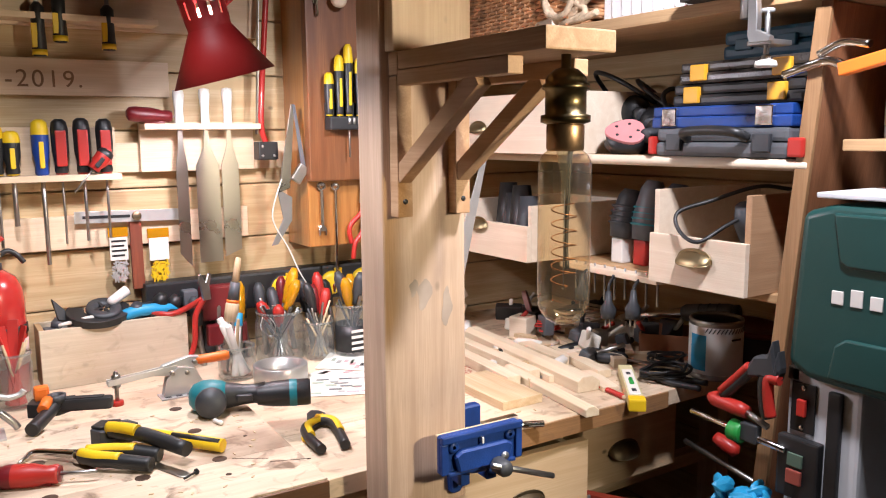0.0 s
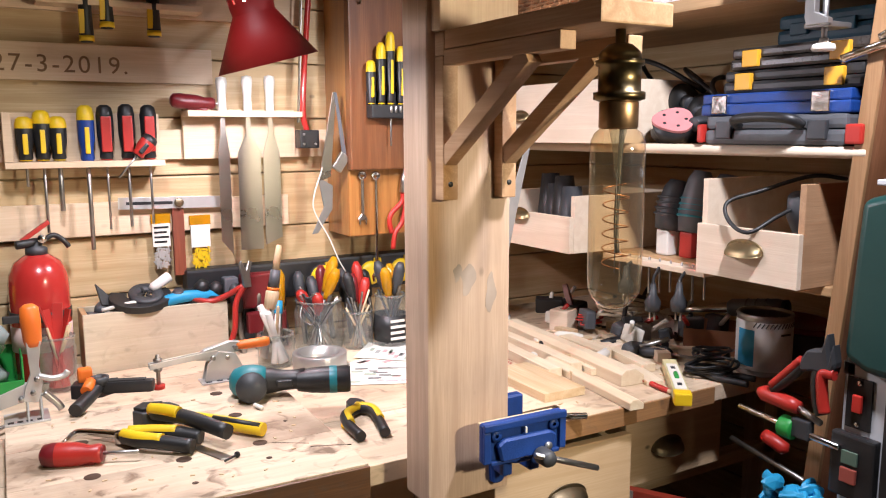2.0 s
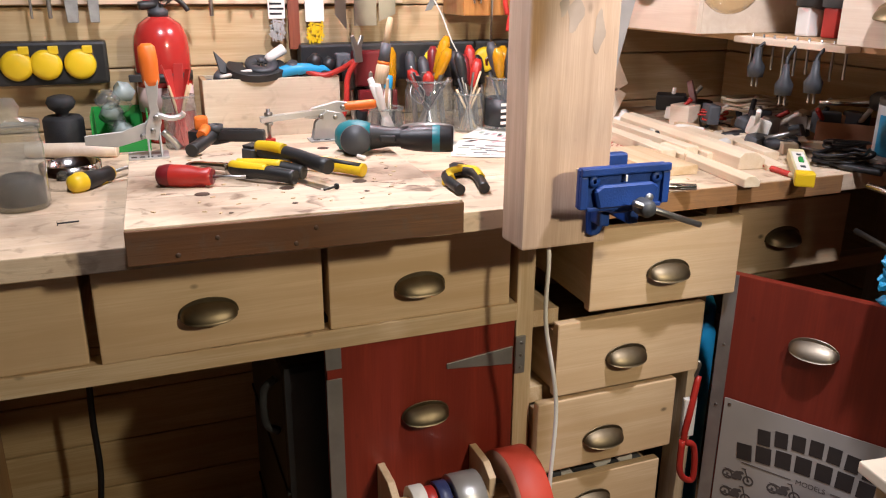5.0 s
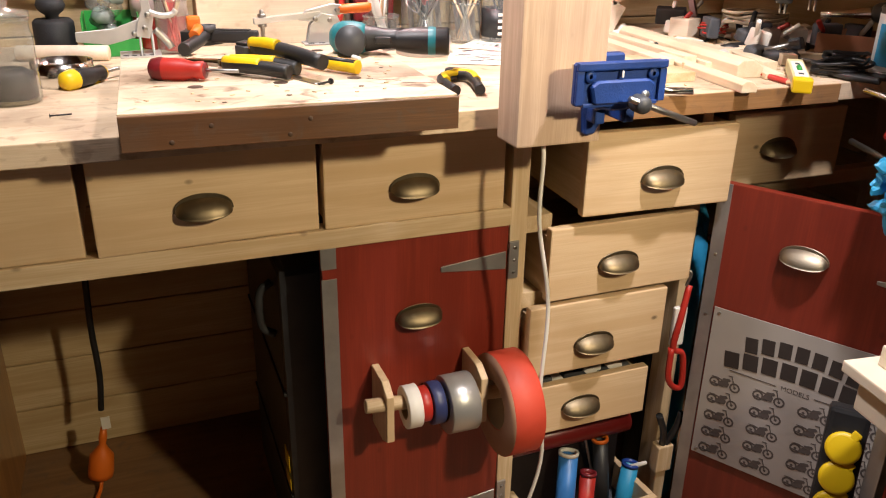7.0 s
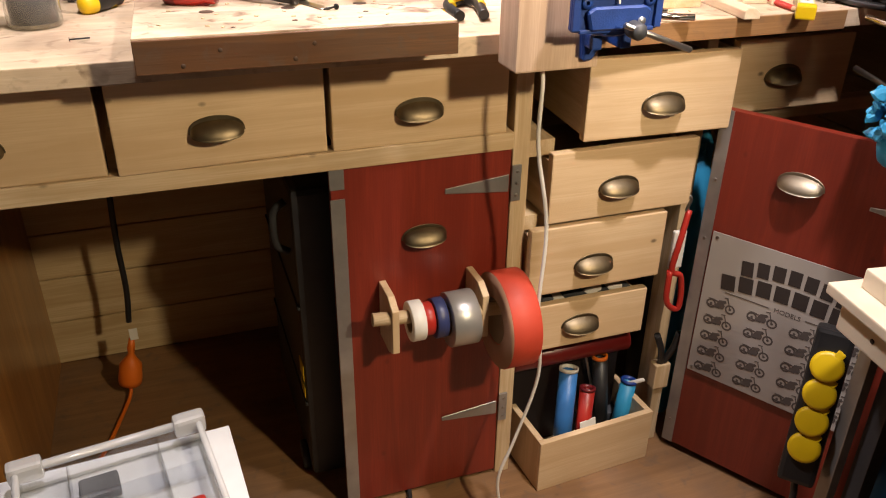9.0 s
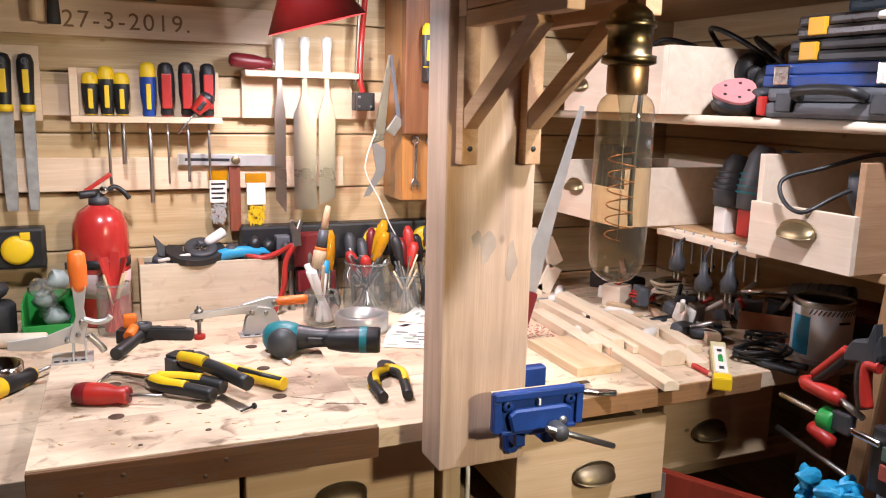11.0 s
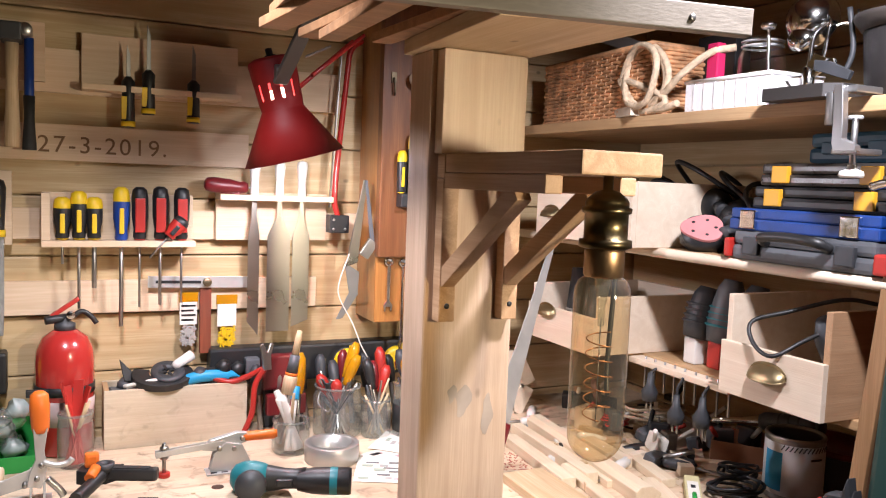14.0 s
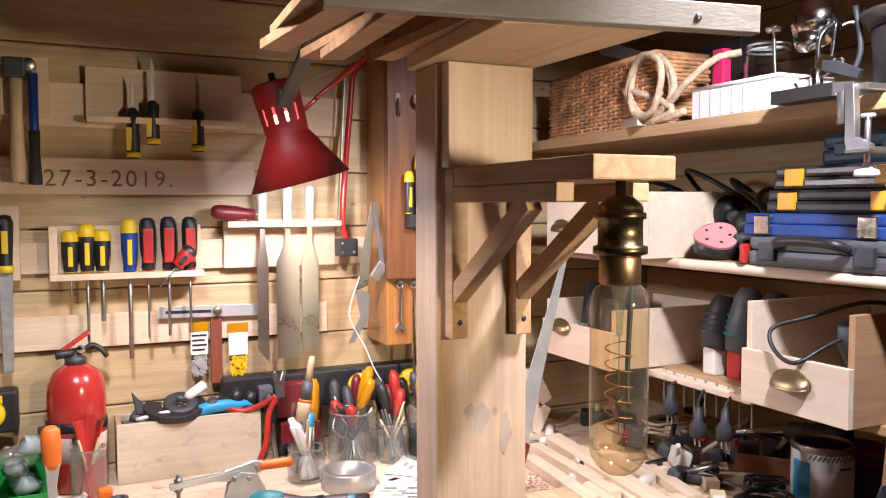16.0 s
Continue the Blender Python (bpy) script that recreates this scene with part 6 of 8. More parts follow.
part("tip", bm_cyl((0.14, 0, 0.0055), (0.155, 0, 0.0055), 0.005, 0.001, 6), pine_x, pen)
can = thing("paint_can", "open dented paint can with a pale printed label", "can", at(1.548, 1.278, BENCH, 18) @ Matrix.Diagonal((0.84, 0.84, 0.94, 1)))
part("can", bm_lathe([(0, 0), (0.060, 0), (0.062, 0.003), (0.061, 0.006), (0.061, 0.118), (0.063, 0.121), (0.061, 0.125), (0.055, 0.124), (0.055, 0.118), (0.059, 0.112), (0.059, 0.006), (0, 0.005)], 44), steel, can)
part("label", bm_lathe([(0.0613, 0.012), (0.0616, 0.012), (0.0616, 0.112), (0.0613, 0.112)], 44), plain("can_label", (0.72, 0.73, 0.73), 0.55, 0, 0.1, 60), can)
for k in range(22):
    a = math.pi + math.pi * k / 22
    part("stripe", bm_move(bm_box(-0.0012, -0.0004, -0.006, 0.0012, 0.0004, 0.006, 0), at(0.0619 * math.cos(a), 0.0619 * math.sin(a), 0.106, math.degrees(a) + 90, ry=35)), mgrey, can)
bluep = part("blue_panel", bm_lathe([(0.0617, 0.02), (0.0619, 0.02), (0.0619, 0.095), (0.0617, 0.095)], 44), sky_blue, can)
pm = bluep.data
bmx = bmesh.new()
bmx.from_mesh(pm)
bmesh.ops.delete(bmx, geom=[f for f in bmx.faces if not (math.radians(140) < math.atan2(f.calc_center_median().y, f.calc_center_median().x) < math.radians(176))], context="FACES")
bmx.to_mesh(pm)
bmx.free()
part("warning_bar", bm_move(bm_box(-0.014, -0.0004, -0.002, 0.014, 0.0004, 0.002, 0), at(0.0619 * math.cos(-2.0), 0.0619 * math.sin(-2.0), 0.088, math.degrees(-2.0) + 90)), black, can)
bx = thing("carton", "open brown cardboard box of small hardware", "box", at(1.517, 1.452, BENCH, -52))
card = plain("carton_brown", (0.28, 0.12, 0.06), 0.8)
for x0, y0, x1, y1 in ((0, 0, 0.16, 0.003), (0, 0.107, 0.16, 0.11), (0, 0.0033, 0.003, 0.1067), (0.157, 0.0033, 0.16, 0.1067)):
    part("side", bm_box(x0, y0, 0, x1, y1, 0.052, 0.0008), card, bx)
part("bottom", bm_box(0.0033, 0.0033, 0, 0.1567, 0.1067, 0.003, 0), card, bx)
random.seed(31)
for k in range(20):
    x, y = random.uniform(1.40, 1.70), random.uniform(1.44, 1.86)
    c = random.choice((black, dgrey, rubber, mgrey, steel, white, paper))
    t = thing("machine_part", "small dark metal and plastic part heaped on the bench", "hardware", at(x, y, BENCH + random.uniform(0.0, 0.03), random.uniform(0, 360), rx=random.uniform(-20, 20)), "clutter at the back of the bench")
    part("body", bm_box(-random.uniform(0.012, 0.035), -0.012, 0, random.uniform(0.012, 0.035), 0.014, random.uniform(0.02, 0.045), 0.005), c, t)
    part("spindle", bm_cyl((0, 0, 0.012), (random.uniform(-0.05, 0.05), random.uniform(-0.05, 0.05), 0.05), 0.005, seg=10), random.choice((steel, black, red, white)), t)


def coil(name, label, x, y, z, r, material, turns, rad, seed):
    random.seed(seed)
    pts = [(x + (r + random.uniform(-0.012, 0.012)) * math.cos(a), y + (r * 0.8 + random.uniform(-0.012, 0.012)) * math.sin(a), z + 0.0015 * k * 0.5 + random.uniform(0, 0.006)) for k, a in enumerate(2 * math.pi * i / 9 for i in range(9 * turns))]
    return solid(name, bm_tube(pts, rad, 7, 4), material, label, "cable", group="loose cables on the bench")


coil("cable", "coiled cream cable lying on the bench", 1.525, 1.635, BENCH + 0.045, 0.065, plain("cream", (0.55, 0.47, 0.34), 0.5), 4, 0.0035, 1)
coil("cable", "tangled red and black wire lying on the bench", 1.455, 1.675, BENCH + 0.02, 0.025, red, 4, 0.002, 2)
coil("cable", "thin black cable lying by the paint can", 1.44, 1.31, BENCH + 0.006, 0.045, black, 3, 0.003, 3)
coil("cable", "thin black cable lying by the paint can", 1.50, 1.36, BENCH + 0.010, 0.035, black, 3, 0.003, 4)
bt = thing("cutter", "black wire cutter lying on the bench", "cutter", at(1.42, 1.31, BENCH, -70))
for s in (1, -1):
    part("handle", bm_tube([(0, 0.003 * s, 0.008), (0.03, 0.016 * s, 0.008), (0.09, 0.02 * s, 0.008)], 0.006, 8), black, bt)
part("jaw", bm_box(-0.035, -0.007, 0.004, 0.005, 0.007, 0.012, 0.002), dgrey, bt)
tl = thing("rotary_tool", "grey hand tool with a steel nose lying on clutter", "power tool")
part("body", bm_rod([(0, 0), (0.014, 0), (0.019, 0.08), (0.019, 0.9), (0.016, 1), (0, 1)], (1.622, 1.425, 1.026), (1.656, 1.318, 1.042)), mgrey, tl)
part("nose", bm_rod([(0, 0), (0.005, 0), (0.007, 0.5), (0.012, 0.9), (0.013, 1), (0, 1)], (1.545, 1.480, 1.020), (1.6225, 1.4245, 1.026)), chrome, tl)
part("end_cap", bm_cyl((1.6562, 1.3175, 1.0422), (1.659, 1.308, 1.0435), 0.0165), black, tl)
for k in range(3):
    part("rib", bm_lathe([(0.019, 0), (0.0202, 0.002), (0.019, 0.004)], 20, axis_pose((1.634 + 0.006 * k, 1.387 - 0.019 * k, 1.0316 + 0.0028 * k), (1.668 + 0.006 * k, 1.280 - 0.019 * k, 1.0476 + 0.0028 * k))), dgrey, tl)
solid("round_dish", bm_lathe([(0, 0), (0.062, 0.0), (0.066, 0.004), (0.066, 0.012), (0.058, 0.012), (0.054, 0.006), (0, 0.006)], 32), dark_red, "dark red round dish lying on a tin", "dish", at(1.672, 1.285, 1.008, 0, rx=6))
solid("parts_tin", bm_lathe([(0, 0), (0.050, 0), (0.052, 0.003), (0.052, 0.066), (0.050, 0.070), (0, 0.070)], 28), dgrey, "dark tin standing under a round dish", "tin", at(1.672, 1.285, BENCH))
hx = thing("hexagon_frame", "small hexagonal wooden frames leaning on the wall", "frame", at(1.285, 1.93, BENCH))
for k in range(2):
    pts = [(0.07 * math.cos(a), 0.07 + 0.075 * math.sin(a)) for a in (math.pi / 3 * i for i in range(7))]
    bits = []
    for (ax_, az), (bx_, bz) in zip(pts, pts[1:]):
        part("side", bm_move(bm_box(-0.004, -0.02, 0, 0.004, 0.02, 0.068, 0.001), axis_pose((ax_, -0.04 * k, az), (bx_, -0.04 * k, bz))), ply, hx)
for k, (p0, p1, wd) in enumerate((((1.058, 1.56, BENCH), (1.196, 1.56, 1.385), 0.022), ((1.02, 1.60, BENCH), (1.125, 1.60, 1.33), 0.02))):
    s = thing("hand_saw", "bare steel saw blade leaning behind the post", "saw", axis_pose(p0, p1) @ Matrix.Rotation(radians(90), 4, "Z"), "hand saws behind the post")
    L_ = (Vector(p1) - Vector(p0)).length
    part("blade", bm_plate([(-wd, 0.10), (wd, 0.10), (wd * 0.45, L_), (0.0, L_)], 0.0015, RX), zinc, s)
    part("handle", bm_box(-wd, -0.010, 0.012, wd * 0.9, 0.010, 0.105, 0.008), dark_red, s)

random.seed(44)
for k in range(22):
    x = random.uniform(1.28, 1.66)
    y = random.uniform(1.36, 1.84)
    if k < 12:
        solid("wood_offcut", bm_box(-random.uniform(0.015, 0.05), -random.uniform(0.006, 0.014), 0, random.uniform(0.015, 0.05), random.uniform(0.006, 0.014), random.uniform(0.008, 0.02), 0.001), random.choice((ply, pine_x, rack_wood)), "small pale wood scrap lying among tools", "offcut", at(x, y, BENCH + 0.0005 + 0.004 * (k % 3), random.uniform(0, 180)), "offcuts on the bench")
    else:
        c = random.choice((red, black, dark_red, white, dgrey, black, paper))
        t = thing("small_tool", "small hand tool lying in the bench clutter", "tool", at(x, y, BENCH + 0.0115, random.uniform(0, 360)), "tools in the bench clutter")
        part("handle", bm_rod([(0, 0), (0.008, 0.03), (0.0105, 0.4), (0.010, 0.85), (0.005, 1), (0, 1)], (0, 0, 0), (0.065, 0, 0.002)), c, t)
        part("shaft", bm_cyl((0.0, 0, 0), (-0.06, 0, -0.006), 0.003, seg=10), steel, t)
for k in range(10):
    x, y = 0.72 + 0.035 * k, 1.925 + 0.02 * math.sin(k * 2.3)
    c = (dgrey, steel, amber, black, dgrey, dark_red, steel, dgrey, red, black)[k]
    t = thing("hand_tool", "hand tool standing behind the jars", "tool", at(x, y, BENCH, 0, rx=-6, ry=random.uniform(-8, 8)), "tools behind the jars")
    part("stem", bm_cyl((0, 0, 0), (0, 0, 0.09), 0.006, seg=10), steel, t)
    part("handle", bm_rod([(0, 0), (0.010, 0.03), (0.013, 0.4), (0.012, 0.85), (0.005, 1), (0, 1)], (0, 0, 0.085), (0, 0, 0.15 + 0.012 * (k % 3))), c, t)

# ---- shelf things ----


def tool_case(label, y0, y1, z0, z1, x0, body, latch, depth=0.28, latch_h=0.5, handle=False, edge=0.012):
    c = thing("tool_case", label, "case", None, "stacked tool cases")
    h = z1 - z0
    part("base", bm_box(x0, y0, z0, x0 + depth, y1, z0 + h * 0.52, edge), body, c)
    part("lid", bm_box(x0 + 0.002, y0 + 0.001, z0 + h * 0.53, x0 + depth - 0.002, y1 - 0.001, z1, edge), body, c)
    for yy in (y0 + 0.03, y1 - 0.06):
        part("latch", bm_box(x0 - 0.006, yy, z0 + h * (0.5 - latch_h / 2), x0 + 0.004, yy + 0.032, z0 + h * (0.5 + latch_h / 2), 0.002), latch, c)
    if handle:
        m_ = (y0 + y1) / 2
        part("handle", bm_tube([(x0 - 0.002, m_ + 0.06, z1 - h * 0.35), (x0 - 0.022, m_ + 0.05, z1 - h * 0.15), (x0 - 0.024, m_, z1 - h * 0.08), (x0 - 0.022, m_ - 0.05, z1 - h * 0.15), (x0 - 0.002, m_ - 0.06, z1 - h * 0.35)], 0.008, 10), black, c)
    return c


latch_yellow = plain("latch_yellow", (0.60, 0.30, 0.02), 0.45)
c = tool_case("grey plastic drill case with red ends on the shelf", 1.02, 1.285, 1.3753, 1.424, 1.366, mgrey, dgrey, latch_h=0.6, handle=True)
part("red_end", bm_box(1.36, 1.2855, 1.378, 1.40, 1.298, 1.41, 0.004), red, c)
part("red_end", bm_box(1.36, 0.992, 1.378, 1.40, 1.0195, 1.408, 0.004), red, c)
c = tool_case("blue metal case with chrome latches", 1.02, 1.30, 1.4245, 1.461, 1.372, vice_blue, chrome, latch_h=0.85, edge=0.003)
tool_case("black organiser case with yellow latches", 1.012, 1.268, 1.4615, 1.499, 1.388, black, latch_yellow, latch_h=0.75)
tool_case("smoky organiser case with yellow latches on the stack", 1.005, 1.255, 1.4995, 1.536, 1.388, plain("smoky", (0.030, 0.025, 0.022), 0.30), latch_yellow, latch_h=0.75)
tool_case("petrol blue power-tool case on the stack of cases", 1.02, 1.19, 1.5365, 1.585, 1.42, petrol, petrol, latch_h=0.4)
sn = thing("delta_sander", "dark green sander with a pink sanding pad", "sander", at(1.425, 1.41, 1.3753, 20))
part("body", bm_lathe([(0, 0), (0.030, 0), (0.044, 0.012), (0.046, 0.026), (0.030, 0.034), (0, 0.036)], 24), black, sn)
inv = sn.matrix_world.inverted()
tri = [(0.038 * math.cos(a) * (1 - 0.08 * math.cos(3 * a)), 0.033 * math.sin(a) * (1 - 0.08 * math.cos(3 * a))) for a in (2 * math.pi * k / 30 for k in range(30))]
pad_m = inv @ axis_pose((1.405, 1.395, 1.416), (1.405 - 0.42, 1.395 - 0.48, 1.416 + 0.72))
pad_ = part("pad", bm_plate(tri, 0.007, pad_m), plain("pink_pad", (0.62, 0.24, 0.24), 0.85), sn, "worn pink sanding pad")
for a in range(5):
    part("dust_hole", bm_cyl((0.022 * math.cos(a * 1.257), 0.020 * math.sin(a * 1.257), 0.0066), (0.022 * math.cos(a * 1.257), 0.020 * math.sin(a * 1.257), 0.0074), 0.0032, seg=10, bevel=0.0001), black, pad_).matrix_local = pad_m
part("housing", bm_lathe([(0, -0.05), (0.026, -0.045), (0.036, -0.02), (0.040, -0.001), (0, 0.0)], 24, pad_m), black, sn)
part("grip", bm_rod([(0, 0), (0.018, 0), (0.022, 0.5), (0.014, 1), (0, 1)], (0.03, 0.01, 0.02), (0.10, 0.04, 0.05)), teal, sn)
sp = thing("string_spool", "green string spool on the shelf", "spool", at(1.44, 1.505, 1.3753))
part("string", bm_cyl((0, 0, 0.055), (0, 0, 0.095), 0.017), plain("string_green", (0.05, 0.11, 0.09), 0.8, 0, 0.2, 200, 0.5), sp)
part("core", bm_cyl((0, 0, 0), (0, 0, 0.10), 0.008), steel, sp)
random.seed(17)
for k in range(5):
    t = thing("power_tool", "black power tool lying on the shelf", "power tool", at(1.52 + 0.02 * (k % 2), 1.36 + 0.07 * k, 1.3753 + 0.02 * (k % 3), 30 * k), "black machines on the shelf")
    part("body", bm_rod([(0, 0), (0.028, 0), (0.034, 0.2), (0.030, 0.7), (0.018, 1), (0, 1)], (-0.07, 0, 0.04), (0.08, 0.0, 0.06)), black, t)
    part("cord", bm_tube([(0.08, 0, 0.06), (0.10, 0.03, 0.10), (0.05, 0.06, 0.13), (-0.02, 0.03, 0.11), (-0.06, -0.04, 0.06)], 0.005, 8), black, t)
    part("chuck", bm_cyl((-0.10, 0, 0.035), (-0.07, 0, 0.04), 0.014), dgrey, t)
for k, (y, x, h, c) in enumerate(((1.452, 1.46, 0.15, dgrey), (1.40, 1.47, 0.17, mgrey), (1.345, 1.48, 0.165, dgrey))):
    t = thing("jigsaw", "grey handheld machine standing on the low shelf", "power tool", at(x, y, 1.1503, -90), "machines on the low shelf")
    part("body", bm_rod([(0, 0), (0.026, 0.0), (0.032, 0.3), (0.030, 0.55), (0.025, 0.85), (0.016, 1), (0, 1)], (0, 0, 0.05), (0.005, 0.02, h)), c, t)
    for q in range(4):
        part("rib", bm_lathe([(0.030, 0.0), (0.0345, 0.003), (0.030, 0.006)], 20, at(0, 0.004 + 0.003 * q, 0.078 + 0.011 * q, rx=-10)), teal if k == 1 else c, t)
    part("foot", bm_box(-0.016, -0.016, 0, 0.016, 0.016, 0.052, 0.004), (white, red, white)[k], t)
for k in range(9):
    solid("drill_bit", bm_cyl((1.40, 1.30 + 0.028 * k, 1.09 - 0.006 * (k % 3)), (1.40, 1.30 + 0.028 * k, 1.152), 0.0022, seg=8), steel, "drill bit standing in the shelf strip", "drill bit", group="drill bits")
for k, (x, y) in enumerate(((1.372, 1.40), (1.373, 1.335), (1.372, 1.475))):
    p = thing("plug", "black mains plug hanging by its cord", "plug", at(x, y, 1.052 + 0.012 * k), "hanging plugs")
    part("plug", bm_rod([(0, 0), (0.014, 0.02), (0.016, 0.35), (0.008, 0.6), (0.005, 1), (0, 1)], (0, 0, 0), (0, 0, 0.055)), dgrey, p)
    for s in (-0.006, 0.006):
        part("pin", bm_cyl((0, s, 0.002), (0, s, -0.017), 0.0022, seg=8), steel, p)
    part("cord", bm_tube([(0, 0, 0.05), (0.004, 0.003, 0.066 - 0.006 * k), (0.010, 0.001, 0.078 - 0.009 * k), (0.014, 0.0, 0.086 - 0.012 * k)], 0.0032, 8), black, p)
t = thing("hand_drill", "grey drill lying in the plywood box", "drill", at(1.45, 1.13, 1.159))
part("body", bm_rod([(0, 0), (0.026, 0), (0.030, 0.3), (0.026, 0.8), (0.012, 1), (0, 1)], (0.06, 0.0, 0.0), (-0.04, 0.0, 0.135)), dgrey, t)
part("cord", bm_tube([(-0.02, 0, 0.12), (-0.07, 0.01, 0.10), (-0.113, 0.03, 0.075), (-0.112, 0.07, 0.09), (-0.10, 0.085, 0.12), (-0.06, 0.05, 0.14), (0.0, 0.0, 0.165), (0.05, -0.03, 0.160)], 0.0035, 8), black, t)
for k in range(4):
    t = thing("sander", "black machine with a cable in a plywood box", "power tool", at(1.335 + 0.02 * k, 1.60 + 0.05 * k, 1.159), "machines in the plywood box")
    part("body", bm_rod([(0, 0), (0.026, 0), (0.030, 0.4), (0.020, 1), (0, 1)], (0, 0, 0.0), (0.005, 0.01, 0.125 + 0.02 * (k % 2))), black if k % 2 else dgrey, t)
    part("collar", bm_lathe([(0.031, 0.05), (0.034, 0.053), (0.031, 0.056)], 20), white if k == 0 else steel, t)

# upper shelf
US = 1.628
bk = thing("wicker_basket", "brown wicker basket on the upper shelf", "basket", at(1.438, 1.705, US, -3))
wick = plain("wicker", (0.62, 0.32, 0.155), 0.6, 0, 0.35, 120, 0.3)
bits = []
W_, D_, H_ = 0.40, 0.14, 0.132
random.seed(2)
for row in range(17):
    z = 0.004 + row * 0.0078
    pts = []
    n = 60
    for k in range(n + 1):
        s = k / n * 2 * (W_ + D_)
        off = 0.0025 * (1 if (k + row) % 2 else -1)
        if s < W_:
            p = (-D_ / 2 + off, W_ / 2 - s)
        elif s < W_ + D_:
            p = (-D_ / 2 + s - W_, -W_ / 2 + off)
        elif s < 2 * W_ + D_:
            p = (D_ / 2 + off, -W_ / 2 + s - W_ - D_)
        else:
            p = (D_ / 2 - (s - 2 * W_ - D_), W_ / 2 + off)
        pts.append((p[0], p[1], z + (0.012 * (0.5 if row > 11 and abs(p[1] - 0.07) < 0.04 and p[0] < 0 else 0)) * -1))
    bits.append(bm_tube(pts, 0.0042, 6, 1))
part("weave", bm_join(*bits), wick, bk)
for k in range(22):
    part("stake", bm_cyl((-D_ / 2, -W_ / 2 + 0.005 + W_ * k / 22, 0), (-D_ / 2, -W_ / 2 + 0.005 + W_ * k / 22, H_), 0.003, seg=6), wick, bk)
# solid dark block fills the basket behind the weave
part("lining", bm_box(-D_ / 2 + 0.006, -W_ / 2 + 0.006, 0.001, D_ / 2 - 0.006, W_ / 2 - 0.006, H_ * 0.8, 0.002), rubber, bk)
part("rim", bm_tube([(-D_ / 2, W_ / 2, H_ + 0.002), (-D_ / 2, -W_ / 2, H_ + 0.004), (D_ / 2, -W_ / 2, H_ + 0.002), (D_ / 2, W_ / 2, H_ + 0.002), (-D_ / 2, W_ / 2, H_ + 0.002)], 0.006, 8, 1), wick, bk)
sisal = plain("sisal", (0.66, 0.50, 0.34), 0.8, 0, 0.2, 300, 0.6)
random.seed(8)
pts = []
for k in range(46):
    a = 2 * math.pi * k / 15
    pts.append((1.352 + 0.012 * math.sin(a * 0.5), 1.528 + (0.055 + 0.006 * math.sin(k)) * math.cos(a), US + 0.075 + 0.058 * math.sin(a)))
pts += [(1.36, 1.47, US + 0.03), (1.358, 1.50, US + 0.010), (1.360, 1.54, US + 0.008)]
solid("rope", bm_tube(pts, 0.0068, 8, 4), sisal, "thick pale sisal rope hung in loops over the basket", "rope")
solid("rope", bm_tube([(1.362, 1.52, US + 0.022), (1.360, 1.47, US + 0.040), (1.362, 1.43, US + 0.070), (1.385, 1.385, US + 0.105), (1.42, 1.36, US + 0.115)], 0.0068, 8), sisal, "end of a pale rope on the upper shelf", "rope")
solid("rope", bm_tube([(1.362, 1.525, US + 0.009), (1.360, 1.47, US + 0.010), (1.361, 1.435, US + 0.018)], 0.0068, 8), sisal, "short pale rope tail on the upper shelf", "rope")
solid("wood_block", bm_box(-0.05, -0.014, 0, 0.05, 0.014, 0.018, 0.001), ply, "small pale block on the upper shelf", "block", at(1.366, 1.585, US + 0.0004, 74))
tr = thing("plastic_tray", "translucent white plastic tray on the upper shelf", "tray", at(1.365, 1.225, US))
milky = plain("milky_plastic", (0.78, 0.76, 0.76), 0.3, 0, 0.05, 30)
for x0, y0, x1, y1 in ((0, 0, 0.003, 0.195), (0.117, 0, 0.12, 0.195), (0.0033, 0, 0.1167, 0.003), (0.0033, 0.192, 0.1167, 0.195)):
    part("side", bm_box(x0, y0, 0, x1, y1, 0.052, 0.001), milky, tr)
part("bottom", bm_box(0.0033, 0.0033, 0, 0.1167, 0.1917, 0.003, 0), milky, tr)
part("rim", bm_tube([(0, 0, 0.053), (0, 0.195, 0.053), (0.12, 0.195, 0.053), (0.12, 0, 0.053), (0, 0, 0.053)], 0.0035, 6, 1), milky, tr)
for k in range(7):
    part("rib", bm_box(-0.0015, 0.02 + 0.025 * k, 0.004, -0.0002, 0.024 + 0.025 * k, 0.048, 0), milky, tr)
gj = thing("preserving_jar", "empty glass preserving jar standing in a tray", "jar", at(1.438, 1.316, US + 0.0034))
part("glass", bm_lathe([(0, 0), (0.036, 0), (0.040, 0.005), (0.040, 0.086), (0.037, 0.097), (0.0335, 0.102), (0.0335, 0.122), (0.031, 0.122), (0.031, 0.101), (0.035, 0.095), (0.0375, 0.086), (0.0375, 0.008), (0.034, 0.004), (0, 0.004)], 36), glass("jar_glass", (0.97, 0.98, 0.97), 0.03), gj)
for z in (0.106, 0.114):
    part("thread", bm_lathe([(0.0336, z), (0.0360, z + 0.001), (0.0360, z + 0.003), (0.0336, z + 0.004), (0.0336, z)], 36), cloudy, gj)
solid("marker", bm_box(-0.01, -0.013, 0, 0.01, 0.013, 0.12, 0.003), plain("pink", (0.55, 0.02, 0.10), 0.4), "bright pink box standing in a tray", "box", at(1.40, 1.385, US + 0.0032))
solid("binder", bm_box(-0.02, -0.05, 0, 0.02, 0.05, 0.16, 0.003), black, "black box standing behind the rope", "box", at(1.50, 1.47, US + 0.0004))
solid("price_label", bm_box(-0.0006, -0.010, -0.013, 0.0006, 0.010, 0.013, 0), paper, "small white label stuck on a black box", "label", at(1.4790, 1.470, US + 0.125, 6))
